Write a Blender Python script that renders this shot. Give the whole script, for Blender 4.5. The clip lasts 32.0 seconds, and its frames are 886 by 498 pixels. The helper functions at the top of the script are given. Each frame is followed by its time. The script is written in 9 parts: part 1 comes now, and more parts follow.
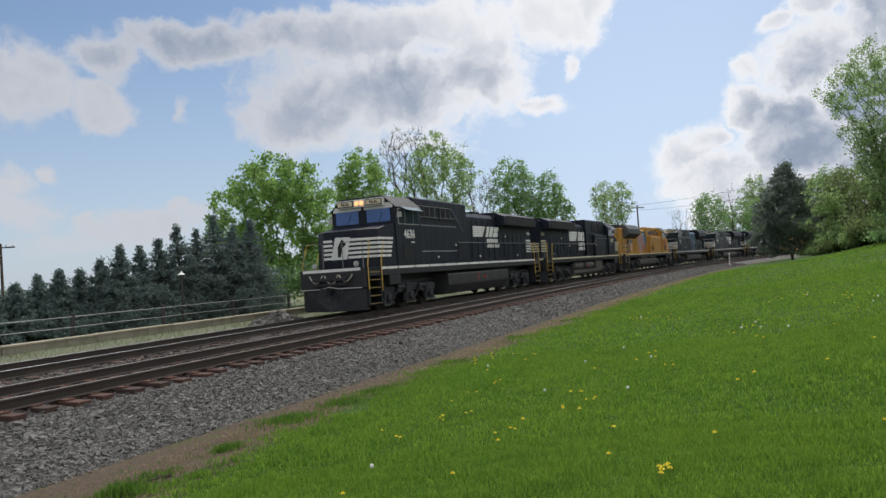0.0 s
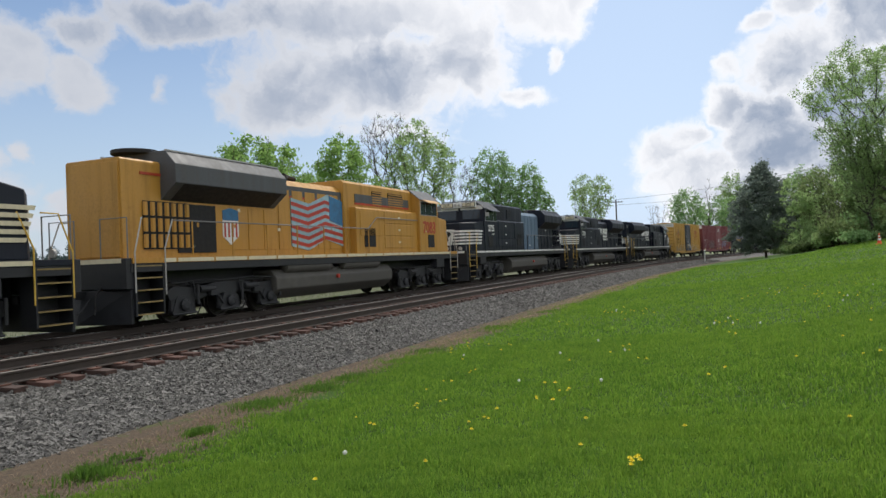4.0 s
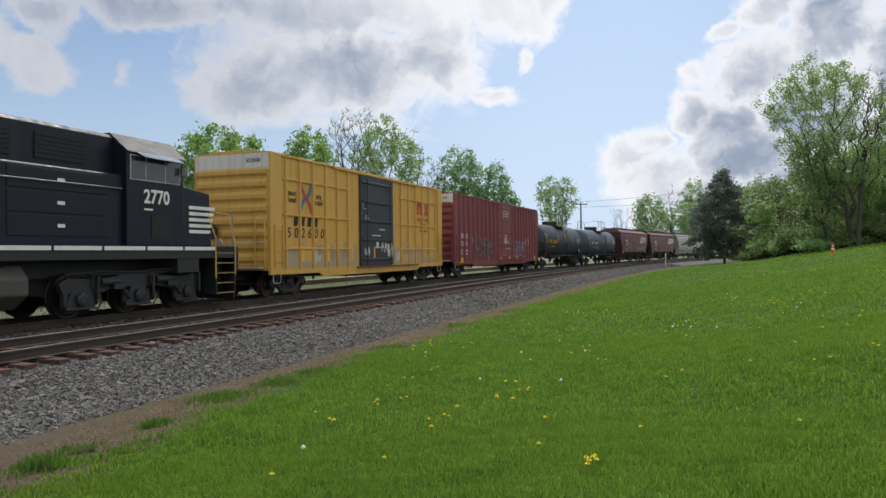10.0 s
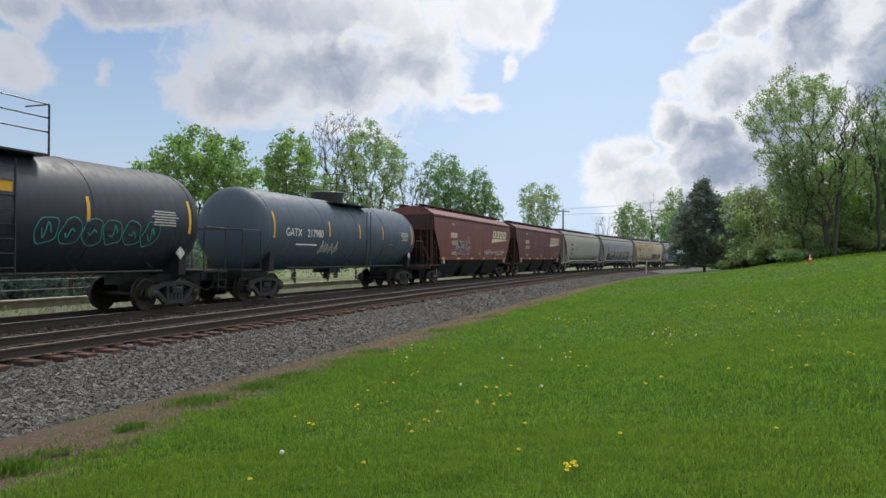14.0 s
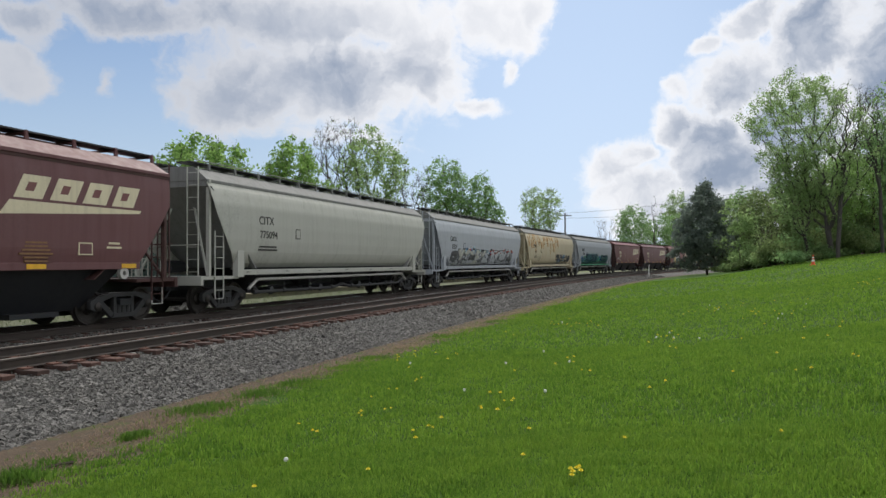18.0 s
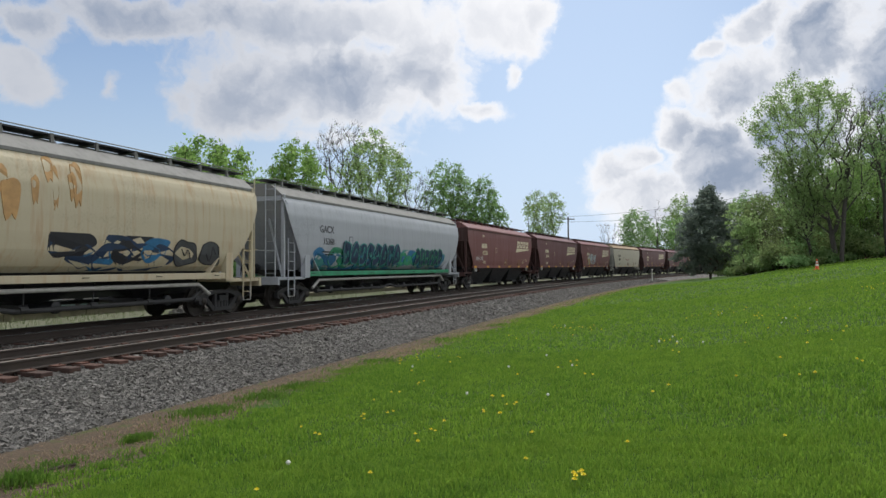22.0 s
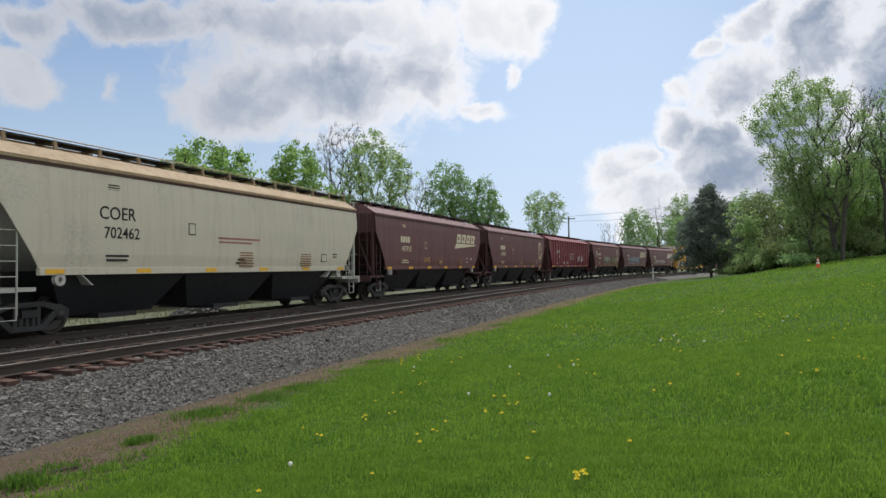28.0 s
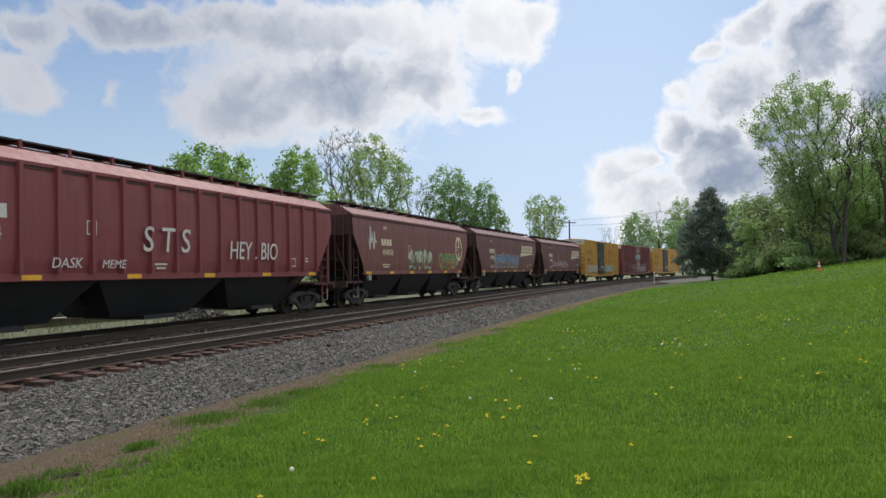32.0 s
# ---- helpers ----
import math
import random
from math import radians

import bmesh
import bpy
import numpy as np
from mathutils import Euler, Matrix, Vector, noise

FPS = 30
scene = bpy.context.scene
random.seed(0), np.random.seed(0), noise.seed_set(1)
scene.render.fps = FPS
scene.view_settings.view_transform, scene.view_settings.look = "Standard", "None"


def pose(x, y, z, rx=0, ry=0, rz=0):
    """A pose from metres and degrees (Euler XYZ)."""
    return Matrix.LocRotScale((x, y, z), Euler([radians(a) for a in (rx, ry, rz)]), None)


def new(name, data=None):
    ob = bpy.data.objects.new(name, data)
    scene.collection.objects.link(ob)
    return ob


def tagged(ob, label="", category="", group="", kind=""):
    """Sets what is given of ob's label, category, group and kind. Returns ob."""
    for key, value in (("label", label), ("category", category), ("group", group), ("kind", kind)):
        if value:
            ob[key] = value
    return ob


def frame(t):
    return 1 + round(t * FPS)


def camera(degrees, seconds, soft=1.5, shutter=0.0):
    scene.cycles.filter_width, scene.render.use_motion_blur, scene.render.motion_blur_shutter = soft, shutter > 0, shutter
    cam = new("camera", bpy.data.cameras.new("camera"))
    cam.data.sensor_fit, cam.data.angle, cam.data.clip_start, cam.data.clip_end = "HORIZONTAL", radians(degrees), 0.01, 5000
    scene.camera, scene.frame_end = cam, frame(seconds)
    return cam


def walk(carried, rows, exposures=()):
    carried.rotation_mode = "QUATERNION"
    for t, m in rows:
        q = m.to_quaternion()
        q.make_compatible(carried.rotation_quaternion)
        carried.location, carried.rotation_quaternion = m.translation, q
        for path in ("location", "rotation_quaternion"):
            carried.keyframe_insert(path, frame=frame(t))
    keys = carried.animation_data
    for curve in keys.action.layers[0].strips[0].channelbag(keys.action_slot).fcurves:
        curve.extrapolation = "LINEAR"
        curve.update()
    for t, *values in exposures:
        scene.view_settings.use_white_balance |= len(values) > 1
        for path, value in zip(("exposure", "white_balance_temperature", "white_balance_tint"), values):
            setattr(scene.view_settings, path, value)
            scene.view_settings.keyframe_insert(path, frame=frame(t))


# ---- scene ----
# Plan: x to the right, y ahead, z up; rail tops at z = 0.  The eye stands still on the lawn and only turns.
EYE = (0.0, 0.0, 1.485)
cam = camera(63.93, 32.0, soft=1.5, shutter=0.0)


def aim(yaw, pitch, roll):
    """The camera's pose at the eye: yaw to the right, pitch up, roll of the horizon, in degrees."""
    return (Matrix.Translation(EYE) @ Matrix.Rotation(radians(-yaw), 4, "Z") @ Matrix.Rotation(radians(90 + pitch), 4, "X")
            @ Matrix.Rotation(radians(roll), 4, "Z"))


TURNS = [
    (0, -5.49, 1.61, -3.79), (0.5, -5.61, 1.63, -3.67), (1, -5.67, 1.63, -3.67), (1.5, -5.67, 1.56, -3.67),
    (2, -5.61, 1.52, -3.57), (2.5, -5.46, 1.35, -3.74), (3, -5.17, 1.13, -3.71), (3.5, -4.42, 0.86, -2.91),
    (5.5, -2.65, 0.27, -1.02), (6, -1.57, 0.25, -0.77), (6.5, -1.13, 0.34, -0.54), (7, -1.03, 0.39, -0.57),
    (7.5, -1.04, 0.37, -0.5), (8, -1.05, 0.26, -0.25), (8.5, -1.05, -0.19, -0.23), (9, -0.89, -0.21, -0.57),
    (9.5, -0.95, 0.21, -0.58), (10, -1.02, 0.33, -0.56), (10.5, -1.05, 0.45, -0.52), (11, -1.11, 0.44, -0.42),
    (11.5, -1.16, 0.43, -0.47), (12, -1.02, 0.45, -0.42), (12.5, -0.62, 0.48, -0.36), (13, -0.28, 0.47, -0.35),
    (13.5, 0.06, 0.51, -0.17), (14, 0.4, 0.75, 0.14), (14.5, 0.52, 1.07, 0.22), (16.5, 0.71, 1.03, -0.1),
    (17, 0.57, 1.06, -0.21), (17.5, 0.36, 1.15, -0.36), (18, 0.22, 1.18, -0.41), (18.5, 0.13, 1.23, -0.38),
    (19, 0.04, 1.16, -0.3), (19.5, 0.03, 1.15, -0.29), (20, 0.17, 1.13, -0.1), (20.5, 0.2, 1.19, -0.09),
    (21, 0.16, 1.27, -0.13), (21.5, -0, 1.37, -0.16), (22, -0.02, 1.45, -0.26), (22.5, 0.01, 1.46, -0.33),
    (23, 0.08, 1.53, -0.32), (23.5, 0.03, 1.57, -0.37), (24, -0, 1.63, -0.27), (24.5, 0.01, 1.65, -0.42),
    (25, 0.07, 1.69, -0.5), (25.5, 0.06, 1.65, -0.48), (27.5, -0.02, 1.55, -0.55), (28, -0.07, 1.48, -0.62),
    (28.5, -0.14, 1.4, -0.6), (29, -0.19, 1.37, -0.64), (29.5, -0.21, 1.38, -0.77), (30, -0.29, 1.53, -1.18),
    (30.5, -0.19, 1.71, -1.08), (31, -0.07, 1.82, -1.01), (31.5, -0.09, 1.86, -0.79), (32, -0.13, 1.84, -0.82),
]
walk(cam, [(t, aim(a, b, c)) for t, a, b, c in TURNS], exposures=[(0.0, 0.07), (1.0, 0.10), (2.0, 0.22), (6.0, 0.18), (10.0, 0.15), (32.0, 0.14)])

# ---- light: a bright, half-clouded spring sky, the sun high ahead behind thin cloud ----
SUN_AZ, SUN_EL = 12.0, 56.0
world = bpy.data.worlds.new("sky")
scene.world = world
world.use_nodes = True
WT = world.node_tree
for n in list(WT.nodes):
    WT.nodes.remove(n)


def wn(kind, **props):
    n = WT.nodes.new(kind)
    for k, v in props.items():
        if k == "operation":
            n.operation = v
        elif k == "blend_type":
            n.blend_type = v
    return n


def wmath(op, a, b=None, c=None, clamp=False):
    n = WT.nodes.new("ShaderNodeMath")
    n.operation, n.use_clamp = op, clamp
    for i, v in enumerate((a, b, c)):
        if v is None:
            continue
        if isinstance(v, (int, float)):
            n.inputs[i].default_value = v
        else:
            WT.links.new(v, n.inputs[i])
    return n.outputs[0]


def wrange(v, a, b, lo=0.0, hi=1.0, smooth=True):
    n = WT.nodes.new("ShaderNodeMapRange")
    n.interpolation_type = "SMOOTHSTEP" if smooth else "LINEAR"
    WT.links.new(v, n.inputs[0])
    for i, x in zip((1, 2, 3, 4), (a, b, lo, hi)):
        n.inputs[i].default_value = x
    return n.outputs[0]


def wmix(f, a, b):
    n = WT.nodes.new("ShaderNodeMix")
    n.data_type = "RGBA"
    for v, i in ((f, 0), (a, 6), (b, 7)):
        if isinstance(v, (int, float)):
            n.inputs[i].default_value = v
        elif isinstance(v, tuple):
            n.inputs[i].default_value = v
        else:
            WT.links.new(v, n.inputs[i])
    return n.outputs[2]


def wnoise(vec, scale, detail, rough=0.55, lac=2.0):
    n = WT.nodes.new("ShaderNodeTexNoise")
    n.inputs["Scale"].default_value, n.inputs["Detail"].default_value, n.inputs["Roughness"].default_value = scale, detail, rough
    n.inputs["Lacunarity"].default_value = lac
    WT.links.new(vec, n.inputs["Vector"])
    return n


sky = WT.nodes.new("ShaderNodeTexSky")
sky.sky_type, sky.sun_disc = "NISHITA", False
sky.sun_elevation, sky.sun_rotation = radians(SUN_EL), radians(SUN_AZ)
sky.air_density, sky.dust_density, sky.ozone_density = 1.0, 0.6, 2.2
way = WT.nodes.new("ShaderNodeTexCoord").outputs["Generated"]
sep = WT.nodes.new("ShaderNodeSeparateXYZ")
WT.links.new(way, sep.inputs[0])
azim = wmath("MULTIPLY", wmath("ARCTAN2", sep.outputs[0], sep.outputs[1]), 57.29578)
elev = wmath("MULTIPLY", wmath("ARCSINE", sep.outputs[2]), 57.29578)
flat = WT.nodes.new("ShaderNodeCombineXYZ")
WT.links.new(azim, flat.inputs[0])
WT.links.new(elev, flat.inputs[1])
warp = wnoise(flat.outputs[0], 0.17, 8, 0.62)
shift = WT.nodes.new("ShaderNodeVectorMath")
shift.operation = "MULTIPLY_ADD"
WT.links.new(warp.outputs["Color"], shift.inputs[0])
shift.inputs[1].default_value, shift.inputs[2].default_value = (5.0, 4.2, 0), (-2.5, -2.1, 0)
bent = WT.nodes.new("ShaderNodeVectorMath")
WT.links.new(flat.outputs[0], bent.inputs[0])
WT.links.new(shift.outputs[0], bent.inputs[1])
def blob(a, e, wa, we, tilt, weight, inner=0.0, outer=1.35):
    """A soft ellipse in the sky: bearing, height, half width, half height and tilt in degrees."""
    m = WT.nodes.new("ShaderNodeMapping")
    m.vector_type = "TEXTURE"
    m.inputs["Location"].default_value, m.inputs["Rotation"].default_value = (a, e, 0), (0, 0, radians(tilt))
    m.inputs["Scale"].default_value = (wa, we, 1)
    WT.links.new(bent.outputs[0], m.inputs["Vector"])
    ln = WT.nodes.new("ShaderNodeVectorMath")
    ln.operation = "LENGTH"
    WT.links.new(m.outputs[0], ln.inputs[0])
    return wrange(ln.outputs["Value"], outer, inner, 0.0, weight)


def gather(rows, inner=0.0, outer=1.35):
    total = None
    for r in rows:
        one = blob(*r, inner, outer)
        total = one if total is None else wmath("MAXIMUM", total, one)
    return total


BANK_RIGHT = [
    (19.0, 4.0, 7.0, 2.6, 0, 0.95), (28.0, 3.0, 9.0, 3.0, 0, 0.95), (22.5, 6.5, 6.0, 3.0, 10, 1.0), (27.9, 15.6, 5.3, 3.6, 36, 1.0),
    (20.7, 15.9, 1.7, 1.1, 25, 0.8), (23.8, 17.3, 3.4, 1.6, 30, 0.9), (22.6, 13.1, 4.2, 3.3, 30, 1.0), (18.8, 12.8, 1.6, 1.4, 0, 0.85),
    (18.2, 9.9, 2.4, 2.1, 20, 0.95), (20.6, 8.7, 4.3, 3.0, 20, 1.0), (13.5, 7.3, 3.0, 1.8, 12, 0.85), (15.6, 8.5, 2.1, 1.5, 0, 0.85),
    (16.4, 5.5, 6.2, 2.2, 0, 0.85), (27.1, 9.9, 5.7, 5.2, 0, 1.0), (33.3, 13.0, 5.0, 7.5, 0, 1.0), (26.3, 5.1, 9.0, 3.2, 0, 0.9),
]
BANK_MIDDLE = [
    (-10.0, 14.8, 11.4, 4.4, 0, 1.0), (-16.0, 12.4, 6.2, 3.2, -8, 0.95), (-1.8, 15.9, 4.9, 5.0, 0, 1.0), (-10.0, 19.0, 15.7, 2.4, 3, 1.0),
    (4.6, 19.2, 4.9, 2.7, -20, 1.0), (7.8, 19.7, 2.0, 1.8, 0, 0.95), (5.7, 15.2, 1.1, 1.5, -20, 0.62), (2.8, 12.5, 2.7, 1.1, -4, 0.9),
    (-8.2, 10.3, 7.5, 1.8, 0, 0.62), (-3.7, 9.1, 4.0, 1.2, 0, 0.5), (-15.2, 9.9, 3.8, 1.3, 0, 0.5),
]
BANK_LEFT = [
    (-20.2, 12.5, 2.2, 2.1, 0, 0.8), (-23.7, 18.3, 7.5, 1.9, -3, 0.95), (-29.9, 17.2, 3.0, 2.0, 0, 0.85), (-30.9, 13.6, 2.4, 2.3, 0, 0.95),
    (-24.7, 13.4, 1.0, 1.4, 0, 0.62), (-35.7, 14.8, 3.6, 3.3, 0, 0.9), (-37.8, 15.8, 3.9, 2.1, 0, 0.95), (-36.4, 7.7, 1.7, 1.4, 0, 0.75),
    (-34.7, 8.6, 0.8, 0.8, 0, 0.62), (-32.5, 5.4, 1.3, 0.7, 0, 0.6), (-29.7, 5.4, 1.4, 0.9, 0, 0.7), (-25.4, 6.1, 1.1, 0.8, 0, 0.62),
    (-33.3, 3.6, 6.3, 1.4, 0, 0.55), (-28.6, 4.6, 5.6, 1.7, 4, 0.8), (-36.6, 5.8, 3.6, 2.0, 0, 0.8), (-24.0, 5.6, 2.4, 1.3, 0, 0.62),
    (-23.2, 3.6, 2.2, 0.8, 0, 0.4),
]
SHADE_RIGHT = [
    (20.5, 4.6, 6.0, 2.4, 0, 0.85), (28.0, 3.5, 8.0, 2.5, 0, 1.0), (24.5, 7.5, 5.4, 3.4, 0, 1.5), (23.8, 14.6, 3.8, 2.1, 35, 1.05),
    (28.2, 14.6, 4.6, 3.6, 30, 1.5), (22.4, 10.2, 3.8, 2.3, 25, 1.45), (26.4, 9.1, 5.4, 4.4, 0, 1.33), (19.2, 6.6, 4.6, 2.0, 15, 1.15),
    (32.0, 12.5, 4.4, 8.2, 0, 1.55), (23.7, 5.6, 7.6, 2.5, 0, 1.12),
]
SHADE_MIDDLE = [
    (-9.0, 14.6, 9.6, 2.9, 0, 1.1), (-4.1, 14.1, 5.4, 3.1, 0, 0.85), (-14.8, 12.9, 4.6, 1.7, -10, 0.7), (-11.0, 18.4, 4.2, 1.5, 0, 0.55),
    (-0.4, 18.6, 2.7, 1.8, 0, 0.25), (2.8, 16.7, 1.8, 1.8, 0, 0.3), (-8.2, 9.7, 6.6, 1.0, 0, 0.3),
]
SHADE_LEFT = [
    (-22.4, 18.6, 8.6, 2.6, -4, 1.25), (-30.6, 17.6, 4.3, 1.6, 0, 1.05), (-30.6, 12.1, 2.0, 0.8, 0, 0.35), (-36.6, 13.6, 3.5, 1.8, 0, 0.6),
]
mass = gather(BANK_RIGHT + BANK_MIDDLE + BANK_LEFT, 0.0, 1.75)
# the unseen rest of the dome gets mostly the same kind of cloud, added to brighten the train's sides
rest = wnoise(flat.outputs[0], 0.055, 3, 0.5)
outside = wmath("MAXIMUM", wrange(wmath("ABSOLUTE", azim), 40, 52), wrange(elev, 24, 32))
mass = wmath("MAXIMUM", mass, wmath("MULTIPLY", outside, wrange(rest.outputs[0], 0.24, 0.46, 0.0, 0.95)))
fine = wnoise(bent.outputs[0], 0.26, 11, 0.62)
puff = WT.nodes.new("ShaderNodeTexVoronoi")
puff.feature = "SMOOTH_F1"
puff.inputs["Scale"].default_value, puff.inputs["Detail"].default_value, puff.inputs["Roughness"].default_value = 0.42, 3.0, 0.55
puff.inputs["Smoothness"].default_value = 0.35
WT.links.new(bent.outputs[0], puff.inputs["Vector"])
billow = wnoise(bent.outputs[0], 0.16, 6, 0.52)
dens = wmath("ADD", mass, wmath("MULTIPLY_ADD", fine.outputs[0], 0.9, -0.45))
dens = wmath("ADD", dens, wmath("MULTIPLY_ADD", puff.outputs["Distance"], -0.20, 0.12))
cover = wrange(dens, 0.22, 0.60)
deep = wmath("ADD", gather(SHADE_RIGHT + SHADE_MIDDLE + SHADE_LEFT, 0.0, 3.1), wmath("MULTIPLY_ADD", billow.outputs[0], 1.3, -0.56))
deep = wmath("MULTIPLY", wrange(deep, 0.0, 1.40, 0.0, 1.0, False), wrange(dens, 0.36, 0.96))
bright = wmix(wrange(azim, -26.0, 4.0), (0.56, 0.58, 0.63, 1), (0.90, 0.90, 0.92, 1))
lit = wmix(deep, bright, (0.27, 0.325, 0.43, 1))
tone = wnoise(bent.outputs[0], 0.42, 7, 0.58)
lit = wmix(wrange(tone.outputs[0], 0.42, 0.72, 0.0, 0.28), lit, bright)
haze = wrange(elev, -1.0, 19.0, 0.78, 0.0, False)
scaled = WT.nodes.new("ShaderNodeVectorMath")
scaled.operation = "SCALE"
WT.links.new(sky.outputs[0], scaled.inputs[0])
scaled.inputs["Scale"].default_value = 0.094
hazed = wmix(haze, scaled.outputs[0], (0.45, 0.54, 0.69, 1))
# pale glare of the sky below the veiled sun
near_sun = wrange(wmath("ABSOLUTE", wmath("SUBTRACT", azim, SUN_AZ)), 34.0, 2.0, 0.0, 0.62)
hazed = wmix(near_sun, hazed, (0.60, 0.74, 0.95, 1))
top = wmix(wmath("MULTIPLY", cover, 0.97), hazed, lit)
bg = WT.nodes.new("ShaderNodeBackground")
WT.links.new(top, bg.inputs["Color"])
bg.inputs["Strength"].default_value = 1.0
WT.links.new(bg.outputs[0], WT.nodes.new("ShaderNodeOutputWorld").inputs[0])

sun = new("sun", bpy.data.lights.new("sun", "SUN"))
sun.data.energy, sun.data.angle, sun.data.color = 2.45, radians(9), (1.0, 0.95, 0.87)
sun.rotation_euler = (radians(90 - SUN_EL), 0, radians(180 - SUN_AZ))


# ---- materials ----
class Nodes:
    """A material under work: Principled shader with node helpers."""

    def __init__(self, name, rough=0.6, metal=0.0, space="Object"):
        self.mat = bpy.data.materials.new(name)
        self.mat.use_nodes = True
        self.t = self.mat.node_tree
        self.b = self.t.nodes["Principled BSDF"]
        self.b.inputs["Roughness"].default_value, self.b.inputs["Metallic"].default_value = rough, metal
        self.co = self.t.nodes.new("ShaderNodeTexCoord").outputs[space]

    def link(self, a, b):
        self.t.links.new(a, b)

    def noise(self, scale, detail=4, rough=0.55, stretch=None, distort=0.0):
        n = self.t.nodes.new("ShaderNodeTexNoise")
        n.inputs["Scale"].default_value, n.inputs["Detail"].default_value = scale, detail
        n.inputs["Roughness"].default_value, n.inputs["Distortion"].default_value = rough, distort
        co = self.co
        if stretch:
            m = self.t.nodes.new("ShaderNodeMapping")
            m.inputs["Scale"].default_value = stretch
            self.link(co, m.inputs[0])
            co = m.outputs[0]
        self.link(co, n.inputs["Vector"])
        return n.outputs[0]

    def span(self, v, a, b, lo=0.0, hi=1.0):
        n = self.t.nodes.new("ShaderNodeMapRange")
        self.link(v, n.inputs[0])
        for i, x in zip((1, 2, 3, 4), (a, b, lo, hi)):
            n.inputs[i].default_value = x
        return n.outputs[0]

    def mix(self, f, a, b, mode="MIX"):
        n = self.t.nodes.new("ShaderNodeMix")
        n.data_type, n.blend_type = "RGBA", mode
        for v, i in ((f, 0), (a, 6), (b, 7)):
            if isinstance(v, (int, float)):
                n.inputs[i].default_value = v
            elif isinstance(v, tuple):
                n.inputs[i].default_value = (*v[:3], 1)
            else:
                self.link(v, n.inputs[i])
        return n.outputs[2]

    def math(self, op, a, b=0.0):
        n = self.t.nodes.new("ShaderNodeMath")
        n.operation = op
        for i, v in enumerate((a, b)):
            if isinstance(v, (int, float)):
                n.inputs[i].default_value = v
            else:
                self.link(v, n.inputs[i])
        return n.outputs[0]

    def island(self):
        return self.t.nodes.new("ShaderNodeNewGeometry").outputs["Random Per Island"]

    def each(self):
        return self.t.nodes.new("ShaderNodeObjectInfo").outputs["Random"]

    def color(self, c):
        if isinstance(c, tuple):
            self.b.inputs["Base Color"].default_value = (*c[:3], 1)
        else:
            self.link(c, self.b.inputs["Base Color"])

    def bump(self, h, strength=0.3, dist=0.02):
        n = self.t.nodes.new("ShaderNodeBump")
        n.inputs["Strength"].default_value, n.inputs["Distance"].default_value = strength, dist
        self.link(h, n.inputs["Height"])
        self.link(n.outputs[0], self.b.inputs["Normal"])

    def gloss(self, r):
        self.link(r, self.b.inputs["Roughness"])


def shade(c, k):
    return tuple(min(1.0, x * k) for x in c)


def paint(name, c, rough=0.45, grime=(0.10, 0.085, 0.07), wear=0.45, streak=0.5, fade=0.25, dents=0.25, spec=0.5):
    """Weathered paint on steel: sun-faded clouds, run-down streaks, film of road dirt, fine dents."""
    m = Nodes(name, rough)
    m.b.inputs["Specular IOR Level"].default_value = spec
    big = m.noise(0.55, 5, 0.6)
    run = m.noise(1.0, 6, 0.62, stretch=(5.0, 5.0, 0.32))
    tiny = m.noise(14, 4, 0.6)
    base = m.mix(m.span(big, 0.35, 0.7, 0, fade), c, shade(tuple(x * 0.8 + 0.03 + 0.1 * max(c) for x in c), 1.0))
    base = m.mix(m.span(run, 0.50, 0.78, 0, streak), base, grime)
    base = m.mix(m.span(m.math("MULTIPLY", tiny, big), 0.28, 0.46, 0, wear), base, shade(c, 0.55))
    m.color(base)
    m.gloss(m.span(run, 0.3, 0.75, rough - 0.07, min(0.95, rough + 0.25)))
    m.bump(m.math("ADD", m.math("MULTIPLY", big, 0.6), m.math("MULTIPLY", tiny, 0.06)), dents, 0.03)
    return m.mat


def plain(name, c, rough=0.6, metal=0.0, var=0.25, scale=9.0, bump=0.15):
    m = Nodes(name, rough, metal)
    n = m.noise(scale, 5, 0.6)
    big = m.noise(scale * 0.12, 3)
    col = m.mix(m.span(n, 0.3, 0.72), shade(c, 1 - var), shade(c, 1 + var))
    m.color(m.mix(m.span(big, 0.35, 0.7, 0, 0.5), col, shade(c, 1 - var * 1.4)))
    m.gloss(m.span(n, 0.3, 0.7, max(0.05, rough - 0.1), min(1, rough + 0.12)))
    m.bump(n, bump, 0.01)
    return m.mat


def leaf(name, c, tip, rough=0.55, trans=0.35):
    m = Nodes(name, rough)
    r = m.island()
    big = m.noise(0.35, 3)
    col = m.mix(r, c, tip)
    m.color(m.mix(m.span(big, 0.35, 0.65, 0, 0.35), col, shade(c, 0.75)))
    m.b.inputs["Specular IOR Level"].default_value = 0.3
    tr = m.t.nodes.new("ShaderNodeBsdfTranslucent")
    mixer = m.t.nodes.new("ShaderNodeMixShader")
    mixer.inputs[0].default_value = trans + 0.12
    m.link(m.mix(r, shade(c, 2.1), shade(tip, 2.1)), tr.inputs["Color"])
    m.link(m.b.outputs[0], mixer.inputs[1])
    m.link(tr.outputs[0], mixer.inputs[2])
    m.link(mixer.outputs[0], m.t.nodes["Material Output"].inputs[0])
    return m.mat


